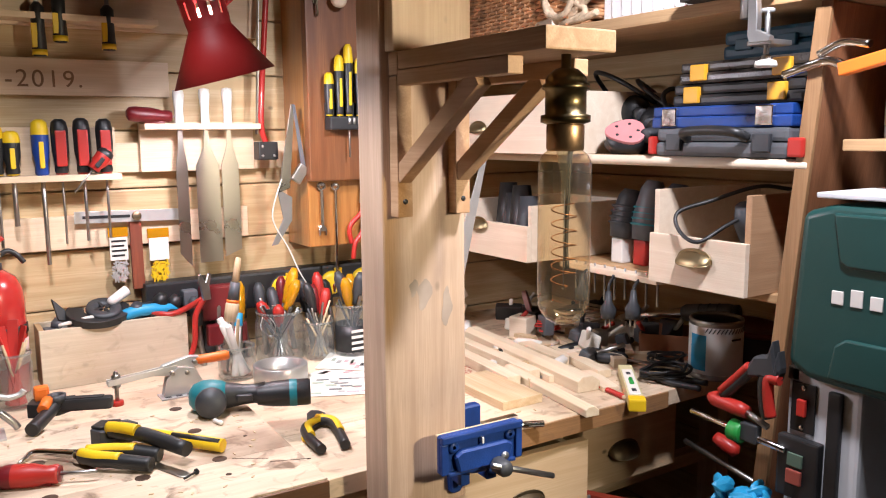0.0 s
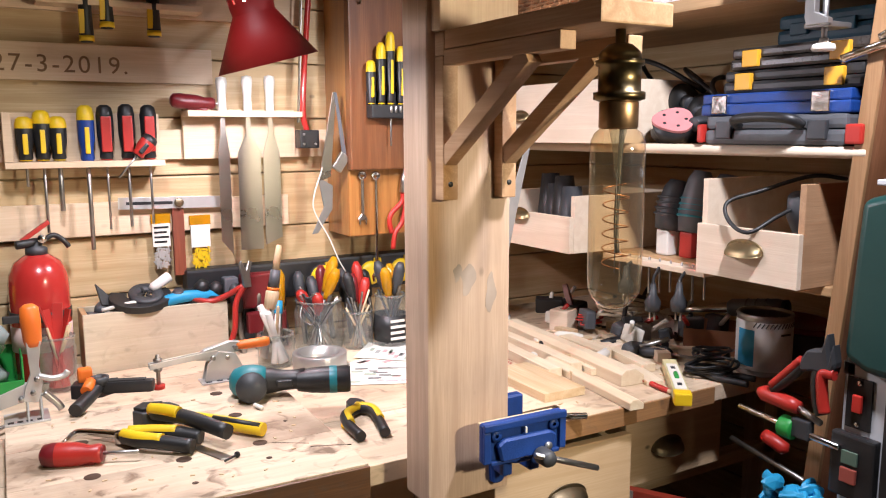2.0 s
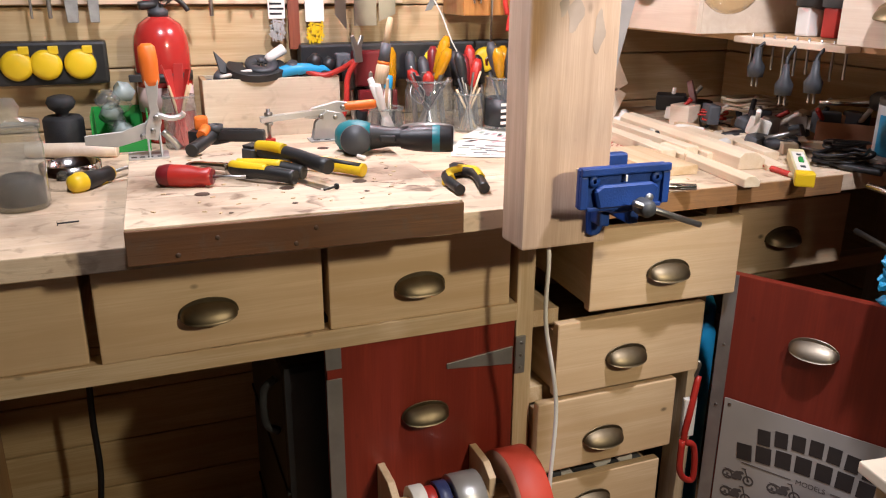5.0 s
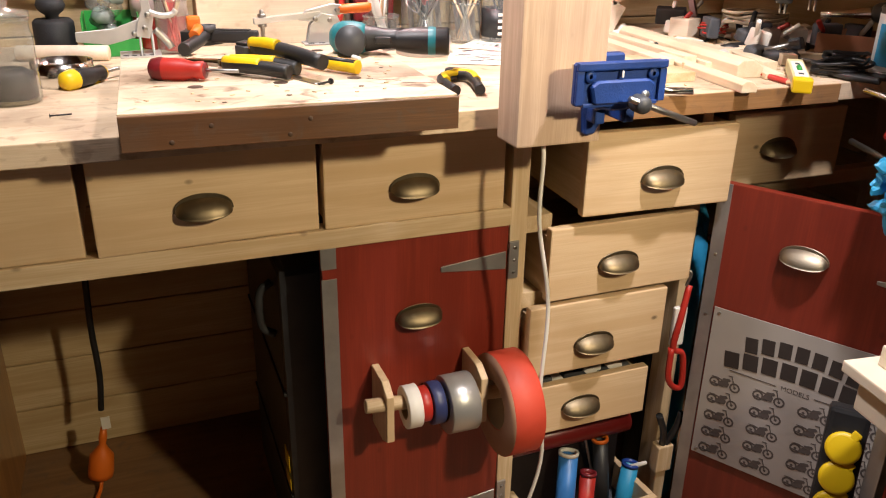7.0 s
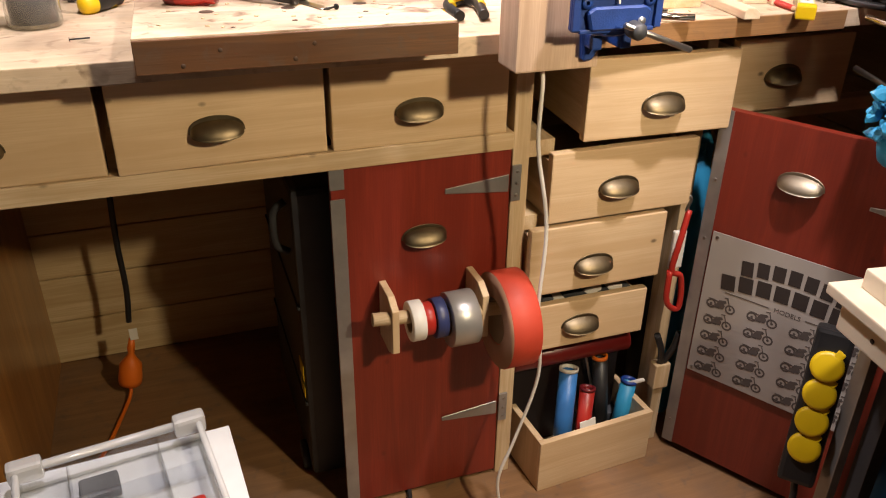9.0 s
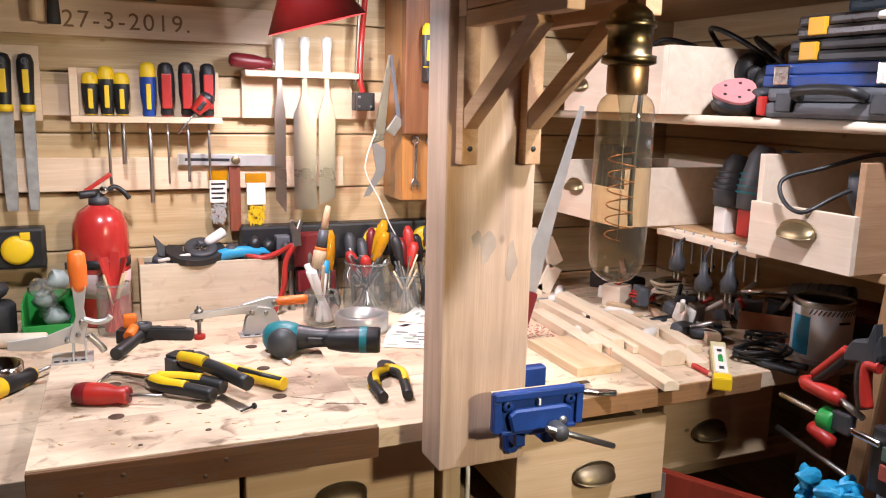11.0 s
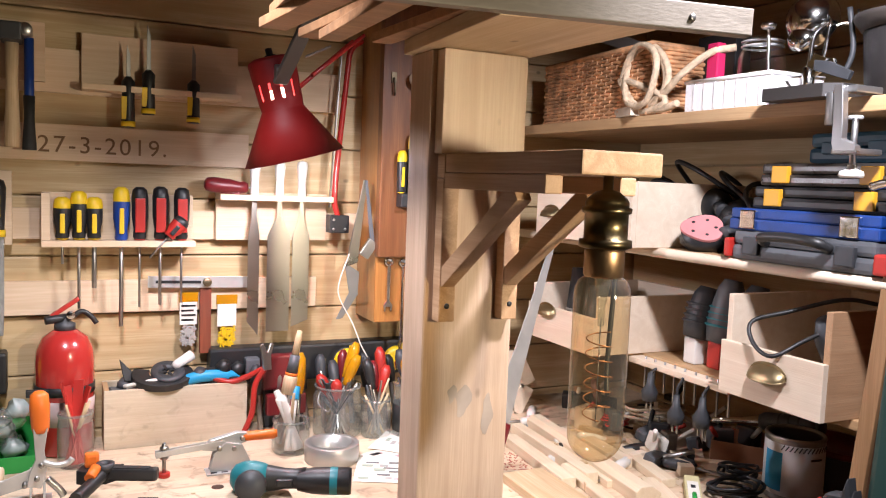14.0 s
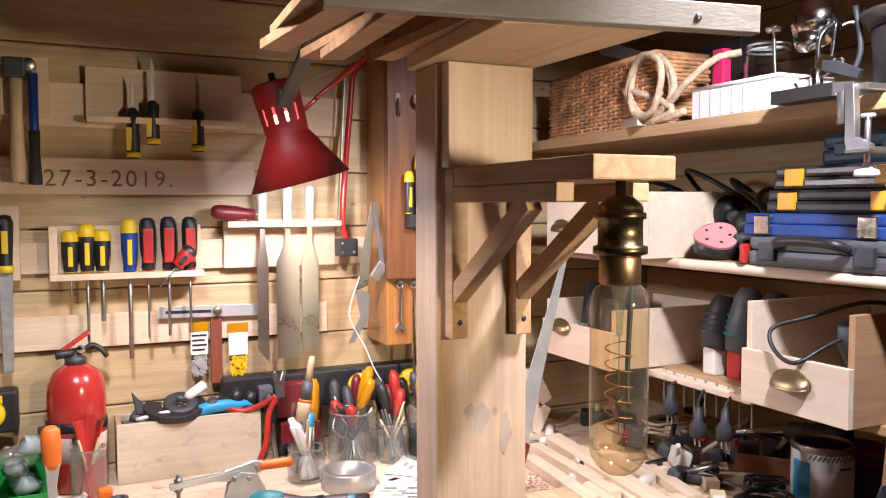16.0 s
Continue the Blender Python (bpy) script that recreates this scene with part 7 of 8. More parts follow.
# a pale flat plate; which tool it belongs to isn't known
solid("filling_knife", bm_plate([(0, -0.016), (0.20, -0.012), (0.215, 0.0), (0.20, 0.014), (0, 0.016), (-0.012, 0.006)], 0.003, RX), plain("plate_pale", (0.46, 0.45, 0.43), 0.45), "pale flat plate sticking out of the basket", "filling knife", at(1.475, 1.842, US + 0.214, -90, ry=19))
ds = thing("soldering_stand", "chrome soldering stand with reflector on a dark foot", "soldering stand", at(0, 0, US))
part("foot", bm_plate([(1.345, 1.235), (1.345, 1.125), (1.365, 1.105), (1.430, 1.105), (1.430, 1.222), (1.415, 1.235)], 0.020, at(-0.020, -0.03, 0.0003)), plain("foot_grey", (0.035, 0.031, 0.029), 0.5, 0.2), ds)
part("sleeve", bm_rod([(0, 0), (0.0085, 0), (0.009, 0.08), (0.009, 0.95), (0.007, 1), (0, 1)], (1.395, 1.180, 0.0205), (1.395, 1.180, 0.058)), chrome, ds)
part("crossbar", bm_tube([(1.398, 1.268, 0.130), (1.398, 1.262, 0.050), (1.396, 1.250, 0.044), (1.396, 1.182, 0.044), (1.396, 1.170, 0.050), (1.398, 1.160, 0.060), (1.402, 1.152, 0.128)], 0.0030, 8), chrome, ds)
part("post", bm_tube([(1.395, 1.180, 0.055), (1.397, 1.178, 0.100), (1.403, 1.172, 0.116), (1.412, 1.160, 0.126)], 0.0034, 8), chrome, ds)
part("thumb_nut", bm_lathe([(0, 0), (0.010, 0.001), (0.014, 0.006), (0.012, 0.011), (0, 0.012)], 20, at(1.398, 1.268, 0.129)), chrome, ds)
rf = part("reflector", bm_lathe([(0, 0.040), (0.012, 0.0385), (0.024, 0.033), (0.034, 0.023), (0.040, 0.010), (0.042, 0.0), (0.0435, -0.003), (0.0405, -0.004), (0.032, 0.018), (0.015, 0.032), (0, 0.036)], 32, at(1.425, 1.205, 0.137, 12, ry=-82)), chrome, ds)
cup = part("cup", bm_lathe([(0, 0.016), (0.012, 0.014), (0.020, 0.008), (0.023, 0.0), (0.021, -0.002), (0, 0.004)], 24, at(1.400, 1.202, 0.106, 12, ry=-70)), chrome, ds)
for k in range(5):
    an = -0.9 + 0.45 * k
    part("hole", bm_lathe([(0, 0), (0.0017, 0), (0.0017, 0.0012), (0, 0.0014)], 8, at(1.400, 1.202, 0.106, 12, ry=-70) @ at(-0.015 * math.cos(an), 0.015 * math.sin(an), 0.0118)), black, cup)
for pts, r in (([(1.42, 1.135, 0.145), (1.425, 1.128, 0.080), (1.420, 1.140, 0.040)], 0.0042), ([(1.41, 1.150, 0.118), (1.42, 1.140, 0.122), (1.44, 1.118, 0.120)], 0.003), ([(1.43, 1.128, 0.142), (1.44, 1.120, 0.100), (1.438, 1.112, 0.062)], 0.0026)):
    part("arm", bm_tube(pts, r, 8), dgrey if r > 0.004 else chrome, ds)
cl_ = part("clip", bm_plate([(-0.012, -0.010), (0.014, -0.014), (0.022, 0.004), (0.0, 0.012)], 0.008, at(1.388, 1.158, 0.068, 95, ry=35) @ RX), chrome, ds)
part("jaw", bm_plate([(-0.030, -0.006), (0.028, -0.010), (0.034, 0.004), (0.010, 0.010), (-0.030, 0.008)], 0.010, at(1.384, 1.130, 0.048, 98, ry=-24) @ RX), dgrey, ds)
part("jaw", bm_plate([(-0.028, -0.005), (0.028, -0.005), (0.028, 0.005), (-0.028, 0.005)], 0.007, at(1.392, 1.160, 0.052, 92, ry=22) @ RX), chrome, ds)
solid("pale_strip", bm_plate([(-0.036, -0.006), (0.034, -0.009), (0.038, 0.004), (-0.030, 0.008)], 0.004), cloudy, "pale plastic strip beside the stand", "strip", at(1.338, 1.115, US + 0.0004, 84))
bxx = thing("grey_bucket", "dark grey tub with a flared rim on the upper shelf", "tub", at(1.47, 1.052, US))
part("tub", bm_lathe([(0, 0), (0.064, 0), (0.068, 0.004), (0.076, 0.105), (0.072, 0.105), (0.062, 0.008), (0, 0.008)], 36), plain("tub_grey", (0.020, 0.018, 0.018), 0.42), bxx)
part("rim", bm_lathe([(0.072, 0.1052), (0.078, 0.104), (0.090, 0.120), (0.091, 0.127), (0.087, 0.128), (0.072, 0.112), (0.072, 0.1052)], 36), plain("tub_rim", (0.045, 0.038, 0.034), 0.5), bxx)
gc = thing("table_clamp", "zinc-plated screw clamp gripping the upper shelf", "clamp", at(1.328, 1.070, 0))
dull = plain("clamp_zinc", (0.36, 0.36, 0.36), 0.36, 0.85, 0.12, 60)
part("socket", bm_cyl((-0.006, 0, 1.586), (-0.006, 0, 1.632), 0.0115), dull, gc)
part("frame", bm_plate([(-0.004, 1.640), (0.010, 1.640), (0.014, 1.584), (0.014, 1.566), (0.036, 1.556), (0.036, 1.5485), (0.002, 1.5485), (-0.002, 1.560), (-0.002, 1.584)], 0.012, at(-0.008, -0.012, 0, -90) @ RX), dull, gc)
part("top_jaw", bm_box(-0.010, -0.036, 1.630, 0.045, -0.010, 1.640, 0.002), dull, gc)
part("foot_plate", bm_box(-0.012, -0.046, 1.545, 0.040, -0.004, 1.553, 0.002), dull, gc)
part("screw", bm_cyl((0.006, -0.026, 1.530), (0.006, -0.026, 1.596), 0.0042), dull, gc)
part("pad", bm_cyl((0.006, -0.026, 1.594), (0.006, -0.026, 1.599), 0.010), cloudy, gc)
part("knob", bm_lathe([(0, 0), (0.015, 0), (0.017, 0.003), (0.015, 0.009), (0.007, 0.012), (0.006, 0.018), (0, 0.018)], 20, at(0.006, -0.026, 1.513)), white, gc)

# small scraps scattered at the far end of the worktop
random.seed(41)
for k in range(26):
    sx, sy = random.uniform(1.20, 1.52), random.uniform(1.46, 1.74)
    ln, wd, th = random.uniform(0.025, 0.075), random.uniform(0.012, 0.028), random.uniform(0.006, 0.018)
    kind_ = k % 5
    if kind_ < 3:
        solid("wood_scrap", bm_plate([(0, 0), (ln, 0), (ln - random.uniform(0, 0.012), wd), (random.uniform(0, 0.006), wd)], th, at(sx, sy, BENCH + 0.0005, random.uniform(0, 360))), random.choice((pine_x, ply, pine_y)), "small pale wood scrap lying on the worktop", "wood scrap")
    elif kind_ == 3:
        solid("cable_clip", bm_move(bm_box(0, 0, 0, ln * 0.6, wd, th + 0.006, 0.003), at(sx, sy, BENCH + 0.0005, random.uniform(0, 360))), random.choice((white, dgrey, paper)), "small plastic cable clip lying on the worktop", "clip")
    else:
        solid("cord_end", bm_tube([(sx, sy, BENCH + 0.004), (sx + 0.03, sy + 0.012, BENCH + 0.010), (sx + 0.055, sy - 0.012, BENCH + 0.005), (sx + 0.09, sy + 0.004, BENCH + 0.004)], 0.003, 8), random.choice((white, black, sisal)), "short loose cord end lying on the worktop", "cord")

pale_box = thing("small_carton", "small open white carton among the bench clutter", "box", at(1.505, 1.560, BENCH, -35))
for x0, y0, x1, y1 in ((0, 0, 0.07, 0.002), (0, 0.048, 0.07, 0.05), (0, 0.0023, 0.002, 0.0477), (0.068, 0.0023, 0.07, 0.0477)):
    part("side", bm_box(x0, y0, 0, x1, y1, 0.048, 0.0005), white, pale_box)
part("bottom", bm_box(0.0023, 0.0023, 0, 0.0677, 0.0477, 0.002, 0), white, pale_box)
solid("wood_offcut", bm_plate([(0, 0), (0.075, 0.004), (0.083, 0.016), (0.070, 0.026), (0.002, 0.022)], 0.016), pale_strip, "rounded pale wood offcut among the bench clutter", "offcut", at(1.470, 1.445, BENCH + 0.0005, -38), "offcuts on the bench")
solid("wood_offcut", bm_box(0, 0, 0, 0.095, 0.014, 0.010, 0.002), shelf_wood, "brown wood slip among the bench clutter", "offcut", at(1.405, 1.490, BENCH + 0.0005, -48), "offcuts on the bench")
mouse = thing("sanding_block", "pinkish worn sanding pad leaning at the back", "sanding block", at(1.50, 1.80, BENCH, 30))
part("pad", bm_plate([(0.036 * math.cos(a), 0.036 + 0.034 * math.sin(a)) for a in (2 * math.pi * k / 20 for k in range(20))], 0.012, at(0, 0, 0.022, 20, rx=72)), plain("dusty_pink", (0.36, 0.20, 0.18), 0.85), mouse)
part("base", bm_box(-0.05, -0.03, 0, 0.05, 0.035, 0.045, 0.012), black, mouse)

# ---- drill press and the shelves beside it ----
dp = thing("drill_press", "bench drill press with a dark green hood", "drill press", at(1.30, 0.70, 0.0))
GY = plain("light_grey_paint", (0.60, 0.61, 0.63), 0.42)
part("base", bm_box(0.0, -0.05, 0.60, 0.34, 0.20, 0.63, 0.01), GY, dp)
part("column", bm_cyl((0.20, 0.08, 0.63), (0.20, 0.08, 1.32), 0.035), steel, dp)
def bm_side_shell(outline, depth, bevel):
    """A moulded cover: an outline in y, z drawn back along x, with rounded edges."""
    bm = bmesh.new()
    f = bm.faces.new([bm.verts.new((0, y, z)) for y, z in outline])
    ext = bmesh.ops.extrude_face_region(bm, geom=[f])
    bmesh.ops.translate(bm, verts=[v for v in ext["geom"] if isinstance(v, bmesh.types.BMVert)], vec=(depth, 0, 0))
    bmesh.ops.recalc_face_normals(bm, faces=bm.faces[:])
    bmesh.ops.bevel(bm, geom=bm.edges[:], offset=bevel, segments=4, affect="EDGES", profile=0.5)
    for q in bm.faces:
        q.smooth = q.calc_area() < 0.0015
    return bm


hood = part("hood", bm_side_shell([(0.262, 0.380 + 0.700), (0.228, 0.362 + 0.700), (0.10, 0.358 + 0.700), (-0.16, 0.362 + 0.700), (-0.16, 1.318), (0.205, 1.318), (0.250, 1.304)], 0.32, 0.013), machine_green, dp)
part("panel_relief", bm_side_shell([(0.200, 1.306), (0.188, 1.240), (0.176, 1.232), (-0.10, 1.230), (-0.10, 1.306)], 0.010, 0.004), machine_green, hood).location = (-0.0045, 0, 0)
part("panel_relief", bm_side_shell([(0.196, 1.072), (0.188, 1.122), (0.172, 1.134), (-0.10, 1.136), (-0.10, 1.072)], 0.010, 0.004), machine_green, hood).location = (-0.0045, 0, 0)
for k in range(6):
    part("logo_bar", bm_move(bm_box(-0.0018, 0.197 - 0.027 * k - 0.017, 1.180, 0.004, 0.197 - 0.027 * k, 1.204 if k % 2 else 1.199, 0.001), Matrix.Identity(4)), white, hood)
part("trim", bm_box(0.002, -0.15, 1.325, 0.32, 0.23, 1.333, 0.002), GY, dp)
hd = part("head", bm_move(bm_box(0.02, 0.155, 0, 0.16, 0.268, 0.25, 0.006), Matrix.Translation((0, 0, 0.83))), GY, dp, "light grey switch housing")
part("switch_plate", bm_box(0.0165, 0.222, 0.975, 0.0198, 0.260, 1.050, 0.002), black, hd)
part("rocker", bm_box(0.010, 0.234, 1.000, 0.0163, 0.248, 1.026, 0.002), red, hd, "red rocker switch")
sb = part("switch_box", bm_box(0.004, 0.205, 0.873, 0.0198, 0.272, 0.968, 0.004), black, hd)
part("green_button", bm_box(0.0, 0.228, 0.925, 0.0038, 0.252, 0.945, 0.002), plain("dull_green", (0.10, 0.16, 0.12), 0.4), sb)
part("red_button", bm_box(-0.002, 0.228, 0.898, 0.0038, 0.252, 0.920, 0.002), plain("dull_red", (0.34, 0.08, 0.06), 0.4), sb)
for z in (1.043, 0.982):
    part("screw", bm_cyl((0.0165, 0.241, z), (0.014, 0.241, z), 0.004, seg=12), chrome, hd)
part("cable_duct", bm_box(0.010, 0.180, 0.84, 0.0198, 0.200, 1.05, 0.003), black, hd)
part("table", bm_box(0.0, -0.12, 0.800, 0.26, 0.22, 0.8295, 0.006), steel, dp)
st = thing("machine_stand", "dark stand under the drill press", "stand", at(1.30, 0.62, 0.0))
part("top", bm_box(-0.02, 0.0, 0.575, 0.40, 0.32, 0.5998, 0.003), pine_y, st)
for x in (0.0, 0.35):
    for y in (0.01, 0.27):
        part("leg", bm_box(x, y, 0, x + 0.03, y + 0.03, 0.5747, 0.002), dgrey, st)
part("back_panel", bm_box(0.10, 0.05, 0.02, 0.118, 0.19, 0.57, 0.001), black, st)
vb = thing("wooden_jig", "white-painted wooden jig with a steel plate", "jig", at(1.15, 0.78, 0.0, -8))
cream = plain("cream_paint", (0.62, 0.54, 0.42), 0.55)
part("body", bm_box(0.012, -0.10, 0.545, 0.30, 0.155, 0.60, 0.003), cream, vb)
part("rail", bm_box(-0.008, -0.12, 0.600, 0.30, 0.172, 0.618, 0.003), cream, vb)
part("block", bm_box(0.03, -0.08, 0.6183, 0.22, 0.15, 0.650, 0.003), cream, vb)
part("plate", bm_box(0.05, -0.05, 0.6503, 0.20, 0.11, 0.668, 0.003), grey_metal, vb)
part("bolt", bm_cyl((0.08, 0.07, 0.668), (0.08, 0.07, 0.684), 0.008, seg=6), steel, vb)
part("leg", bm_box(0.10, -0.08, 0.0, 0.13, -0.05, 0.5447, 0.002), dgrey, vb)
part("leg", bm_box(0.22, 0.02, 0.0, 0.25, 0.05, 0.5447, 0.002), dgrey, vb)
part("hole", bm_cyl((0.0118, 0.08, 0.572), (0.0105, 0.08, 0.572), 0.004, seg=12, bevel=0.0002), black, vb)
ps = thing("power_strip", "black power strip with four yellow lids on the stand", "power strip", axis_pose((1.222, 0.955, 0.205), (1.272, 1.0, 0.475)))
part("body", bm_box(-0.03, -0.02, 0, 0.03, 0.02, 0.285, 0.008), black, ps)
inv = ps.matrix_world.inverted()
for k in range(4):
    base = ps.matrix_world @ Vector((0, 0, 0.070 + 0.050 * k))
    m_ = inv @ axis_pose(base, base + Vector((-0.70, -0.60, 0.36)))
    c = part("cap", bm_lathe([(0, 0.031), (0.020, 0.0305), (0.0255, 0.029), (0.0265, 0.026), (0.0265, 0.022), (0.020, 0.012), (0, 0.0)], 26, m_), yellow, ps, "yellow spring lid")
    part("lug", bm_move(bm_box(-0.007, 0.020, 0.022, 0.007, 0.034, 0.030, 0.002), m_ @ Matrix.Rotation(radians(-30), 4, "Z")), yellow, c)
part("cord", bm_tube([(0, 0, 0.005), (0.0, 0.0, -0.06), (0.06, -0.02, -0.16), (0.16, -0.06, -0.19)], 0.006, 8), black, ps)
solid("power_strip_post", bm_box(1.265, 0.92, 0.0, 1.285, 0.945, 0.5745, 0.002), grey_metal, "grey metal leg behind the power strip", "leg")
tank = thing("compressor", "bright blue plastic compressor on the floor", "compressor", at(1.535, 0.968, 0.0) @ Matrix.Scale(1.2, 4))
part("tank", bm_lathe([(0, 0), (0.09, 0), (0.11, 0.03), (0.11, 0.12), (0.08, 0.17), (0, 0.175)], 32), plain("tank_blue", (0.01, 0.13, 0.34), 0.35), tank)
part("valve", bm_cyl((0, 0, 0.175), (0, 0, 0.21), 0.02), dgrey, tank)
side = thing("side_cabinet", "reddish-brown shelf unit holding bottles beside the partition", "shelf unit")
part("back", bm_box(1.70, 0.30, 0.6, WALL_X, 0.955, 1.605, 0.001), bpy.data.materials["side_brown"], side)
part("shelf", bm_box(1.40, 0.30, 1.388, 1.6997, 0.955, 1.405, 0.002), shelf_wood, side)
for k, (y, c, cc) in enumerate(((0.885, plain("bottle_blue", (0.02, 0.05, 0.20), 0.3), red), (0.80, dark_red, white), (0.93, cloudy, white))):
    b = thing("bottle", "small plastic bottle on the side shelf", "bottle", at(1.46 + 0.06 * (k == 2), y, 1.4053), "bottles on the side shelf")
    part("body", bm_lathe([(0, 0), (0.024, 0), (0.026, 0.004), (0.026, 0.075), (0.018, 0.088), (0.010, 0.092), (0, 0.092)], 24), c, b)
    part("cap", bm_lathe([(0, 0.092), (0.011, 0.092), (0.011, 0.112), (0, 0.113)], 16), cc, b)
    part("label", bm_lathe([(0.0262, 0.02), (0.0265, 0.02), (0.0265, 0.06), (0.0262, 0.06)], 24), paper, b)
qc = thing("locking_clamp", "chrome locking clamp with an orange bar on the partition", "clamp", at(1.36, 0.93, 1.505))
part("bar", bm_move(bm_box(-0.01, -0.20, -0.009, 0.01, 0.01, 0.009, 0.002), at(0, 0, 0, 0, rx=-12)), orange, qc)
part("jaw", bm_tube([(0, 0.0, 0.0), (0, 0.03, 0.012), (0, 0.07, 0.004), (0, 0.10, -0.004)], 0.007, 10), chrome, qc)
part("jaw", bm_tube([(0, -0.03, 0.03), (0, 0.01, 0.036), (0, 0.045, 0.022)], 0.006, 10), chrome, qc)

cl = thing("bar_clamp", "steel bar clamp with red grips by the bench end", "clamp", at(1.30, 1.03, 0.95))
part("bar", bm_cyl((0, 0.10, 0.006), (0, -0.075, -0.004), 0.005), chrome, cl)
part("collar", bm_cyl((0, 0.02, 0.0), (0, -0.002, -0.001), 0.017), green, cl)
part("jaw", bm_box(-0.008, -0.03, -0.01, 0.008, 0.0, 0.02, 0.003), dgrey, cl)
part("grip", bm_rod([(0, 0), (0.010, 0), (0.012, 0.2), (0.0125, 0.85), (0.006, 1), (0, 1)], (0, -0.008, 0.035), (0, 0.065, 0.042)), red, cl)
part("thread", bm_cyl((0, -0.045, 0.022), (0, -0.006, 0.035), 0.005), steel, cl)
tg = thing("trigger_clamp", "black and red pistol-grip clamp hanging by the partition", "clamp", at(1.30, 1.00, 1.0))
part("body", bm_plate([(-0.020, 0.112), (-0.012, 0.085), (0.010, 0.080), (0.022, 0.058), (0.020, 0.044), (-0.004, 0.050), (-0.030, 0.046), (-0.036, 0.066), (-0.030, 0.098), (-0.026, 0.080)], 0.022, Matrix(((0, 0, 1, -0.011), (1, 0, 0, 0), (0, 1, 0, 0), (0, 0, 0, 1))), 0.004), dgrey, tg)
part("lever", bm_tube([(0, 0.012, 0.064), (0, 0.034, 0.036), (0, 0.068, 0.0)], 0.0085, 10), black, tg)
part("lever_pad", bm_tube([(-0.004, 0.020, 0.062), (-0.004, 0.044, 0.036), (-0.004, 0.070, 0.008)], 0.0065, 10), red, tg, "coral-red rubber pad")
part("grip", bm_tube([(0, -0.030, 0.060), (0, -0.006, 0.046), (0, -0.008, 0.006), (0, -0.016, -0.014)], 0.0100, 12), black, tg)
part("grip_pad", bm_tube([(-0.005, -0.034, 0.052), (-0.006, -0.016, 0.048), (-0.006, -0.018, 0.012), (-0.005, -0.022, -0.008)], 0.0085, 12), red, tg, "coral-red rubber pad")
part("rail", bm_box(0.02, -0.05, 0.05, 0.07, -0.03, 0.07, 0.002), steel, tg)
for z in (0.86,):
    c2 = thing("bar_clamp", "steel bar clamp with a dull red grip below the bench", "clamp", at(1.42, 1.12, z - 0.02))
    part("bar", bm_cyl((0, 0.12, 0.0), (0, -0.06, -0.03), 0.005), steel, c2)
    part("grip", bm_rod([(0, 0), (0.010, 0), (0.012, 0.2), (0.012, 0.85), (0, 1)], (0, 0.05, 0.03), (0, 0.0, 0.015)), red, c2)
random.seed(12)
gl = thing("rubber_glove", "crumpled bright blue rubber gloves by the stand", "gloves", at(1.30, 1.03, 0.845))
for k in range(34):
    p = Vector((random.uniform(-0.022, 0.022), random.uniform(-0.040, 0.034), random.uniform(-0.045, 0.022)))
    fold = bmesh.new()
    bmesh.ops.create_icosphere(fold, subdivisions=2, radius=1.0)
    for v in fold.verts:
        v.co *= 1 + 0.35 * noise.noise(v.co * 1.7 + Vector((k * 3.1, 0, 0)))
    fold.transform(Matrix.Translation(p) @ Matrix.Rotation(random.uniform(0, 6.3), 4, "Z") @ Matrix.Rotation(random.uniform(0, 6.3), 4, "X") @ Matrix.Diagonal((0.021, 0.011, 0.006, 1)))
    part("fold", fold, sky_blue, gl)
part("cuff", bm_tube([(0, 0.01, -0.02), (0.0, 0.0, -0.07), (0.03, 0.01, -0.09)], 0.014, 10), sky_blue, gl)

# ---- below the bench ----
tb = thing("tool_tote", "open plywood tote with sealant tubes on the floor", "tote", at(0.882, 1.252, 0.0, 4))
for x0, y0, x1, y1 in ((0, 0, 0.268, 0.013), (0, 0.167, 0.268, 0.18), (0, 0.0133, 0.013, 0.1667), (0.255, 0.0133, 0.268, 0.1667)):
    part("side", bm_box(x0, y0, 0, x1, y1, 0.125, 0.0015), ply_z if y1 > 0.02 and x1 < 0.1 else drawer_wood, tb)
part("bottom", bm_box(0.0133, 0.0133, 0.001, 0.2547, 0.1667, 0.010, 0), ply, tb)


def tube_in(x, y, top, r, c, cap, lean, label):
    t = thing("sealant_tube", label, "tube", at(x, y, 0.0105, lean[0], rx=lean[1]), "tubes in the tote")
    part("barrel", bm_lathe([(0, 0), (r, 0), (r, top), (r - 0.003, top), (r - 0.003, top - 0.02), (0, top - 0.02)], 24), c, t)
    part("end_ring", bm_lathe([(r - 0.004, top - 0.006), (r + 0.001, top - 0.006), (r + 0.001, top + 0.001), (r - 0.004, top + 0.001), (r - 0.004, top - 0.006)], 24), cap, t)


tube_in(0.955, 1.30, 0.22, 0.019, plain("tube_blue", (0.03, 0.16, 0.42), 0.4, 0, 0.2, 40), white, (-30, -14), "blue sealant tube standing in the tote")
tube_in(1.00, 1.30, 0.165, 0.016, red, dark_red, (-35, -16), "red sealant tube standing in the tote")
tube_in(1.07, 1.33, 0.22, 0.016, black, orange, (20, -8), "black and orange tube standing in the tote")
tube_in(1.105, 1.33, 0.15, 0.017, sky_blue, blue, (-60, -12), "blue cap tube standing in the tote")
cg = thing("caulking_gun", "grey caulking gun stored behind the tubes", "caulking gun", at(1.04, 1.38, 0.012))
part("rod", bm_cyl((0.05, 0, 0.02), (-0.03, -0.02, 0.28), 0.003), steel, cg)
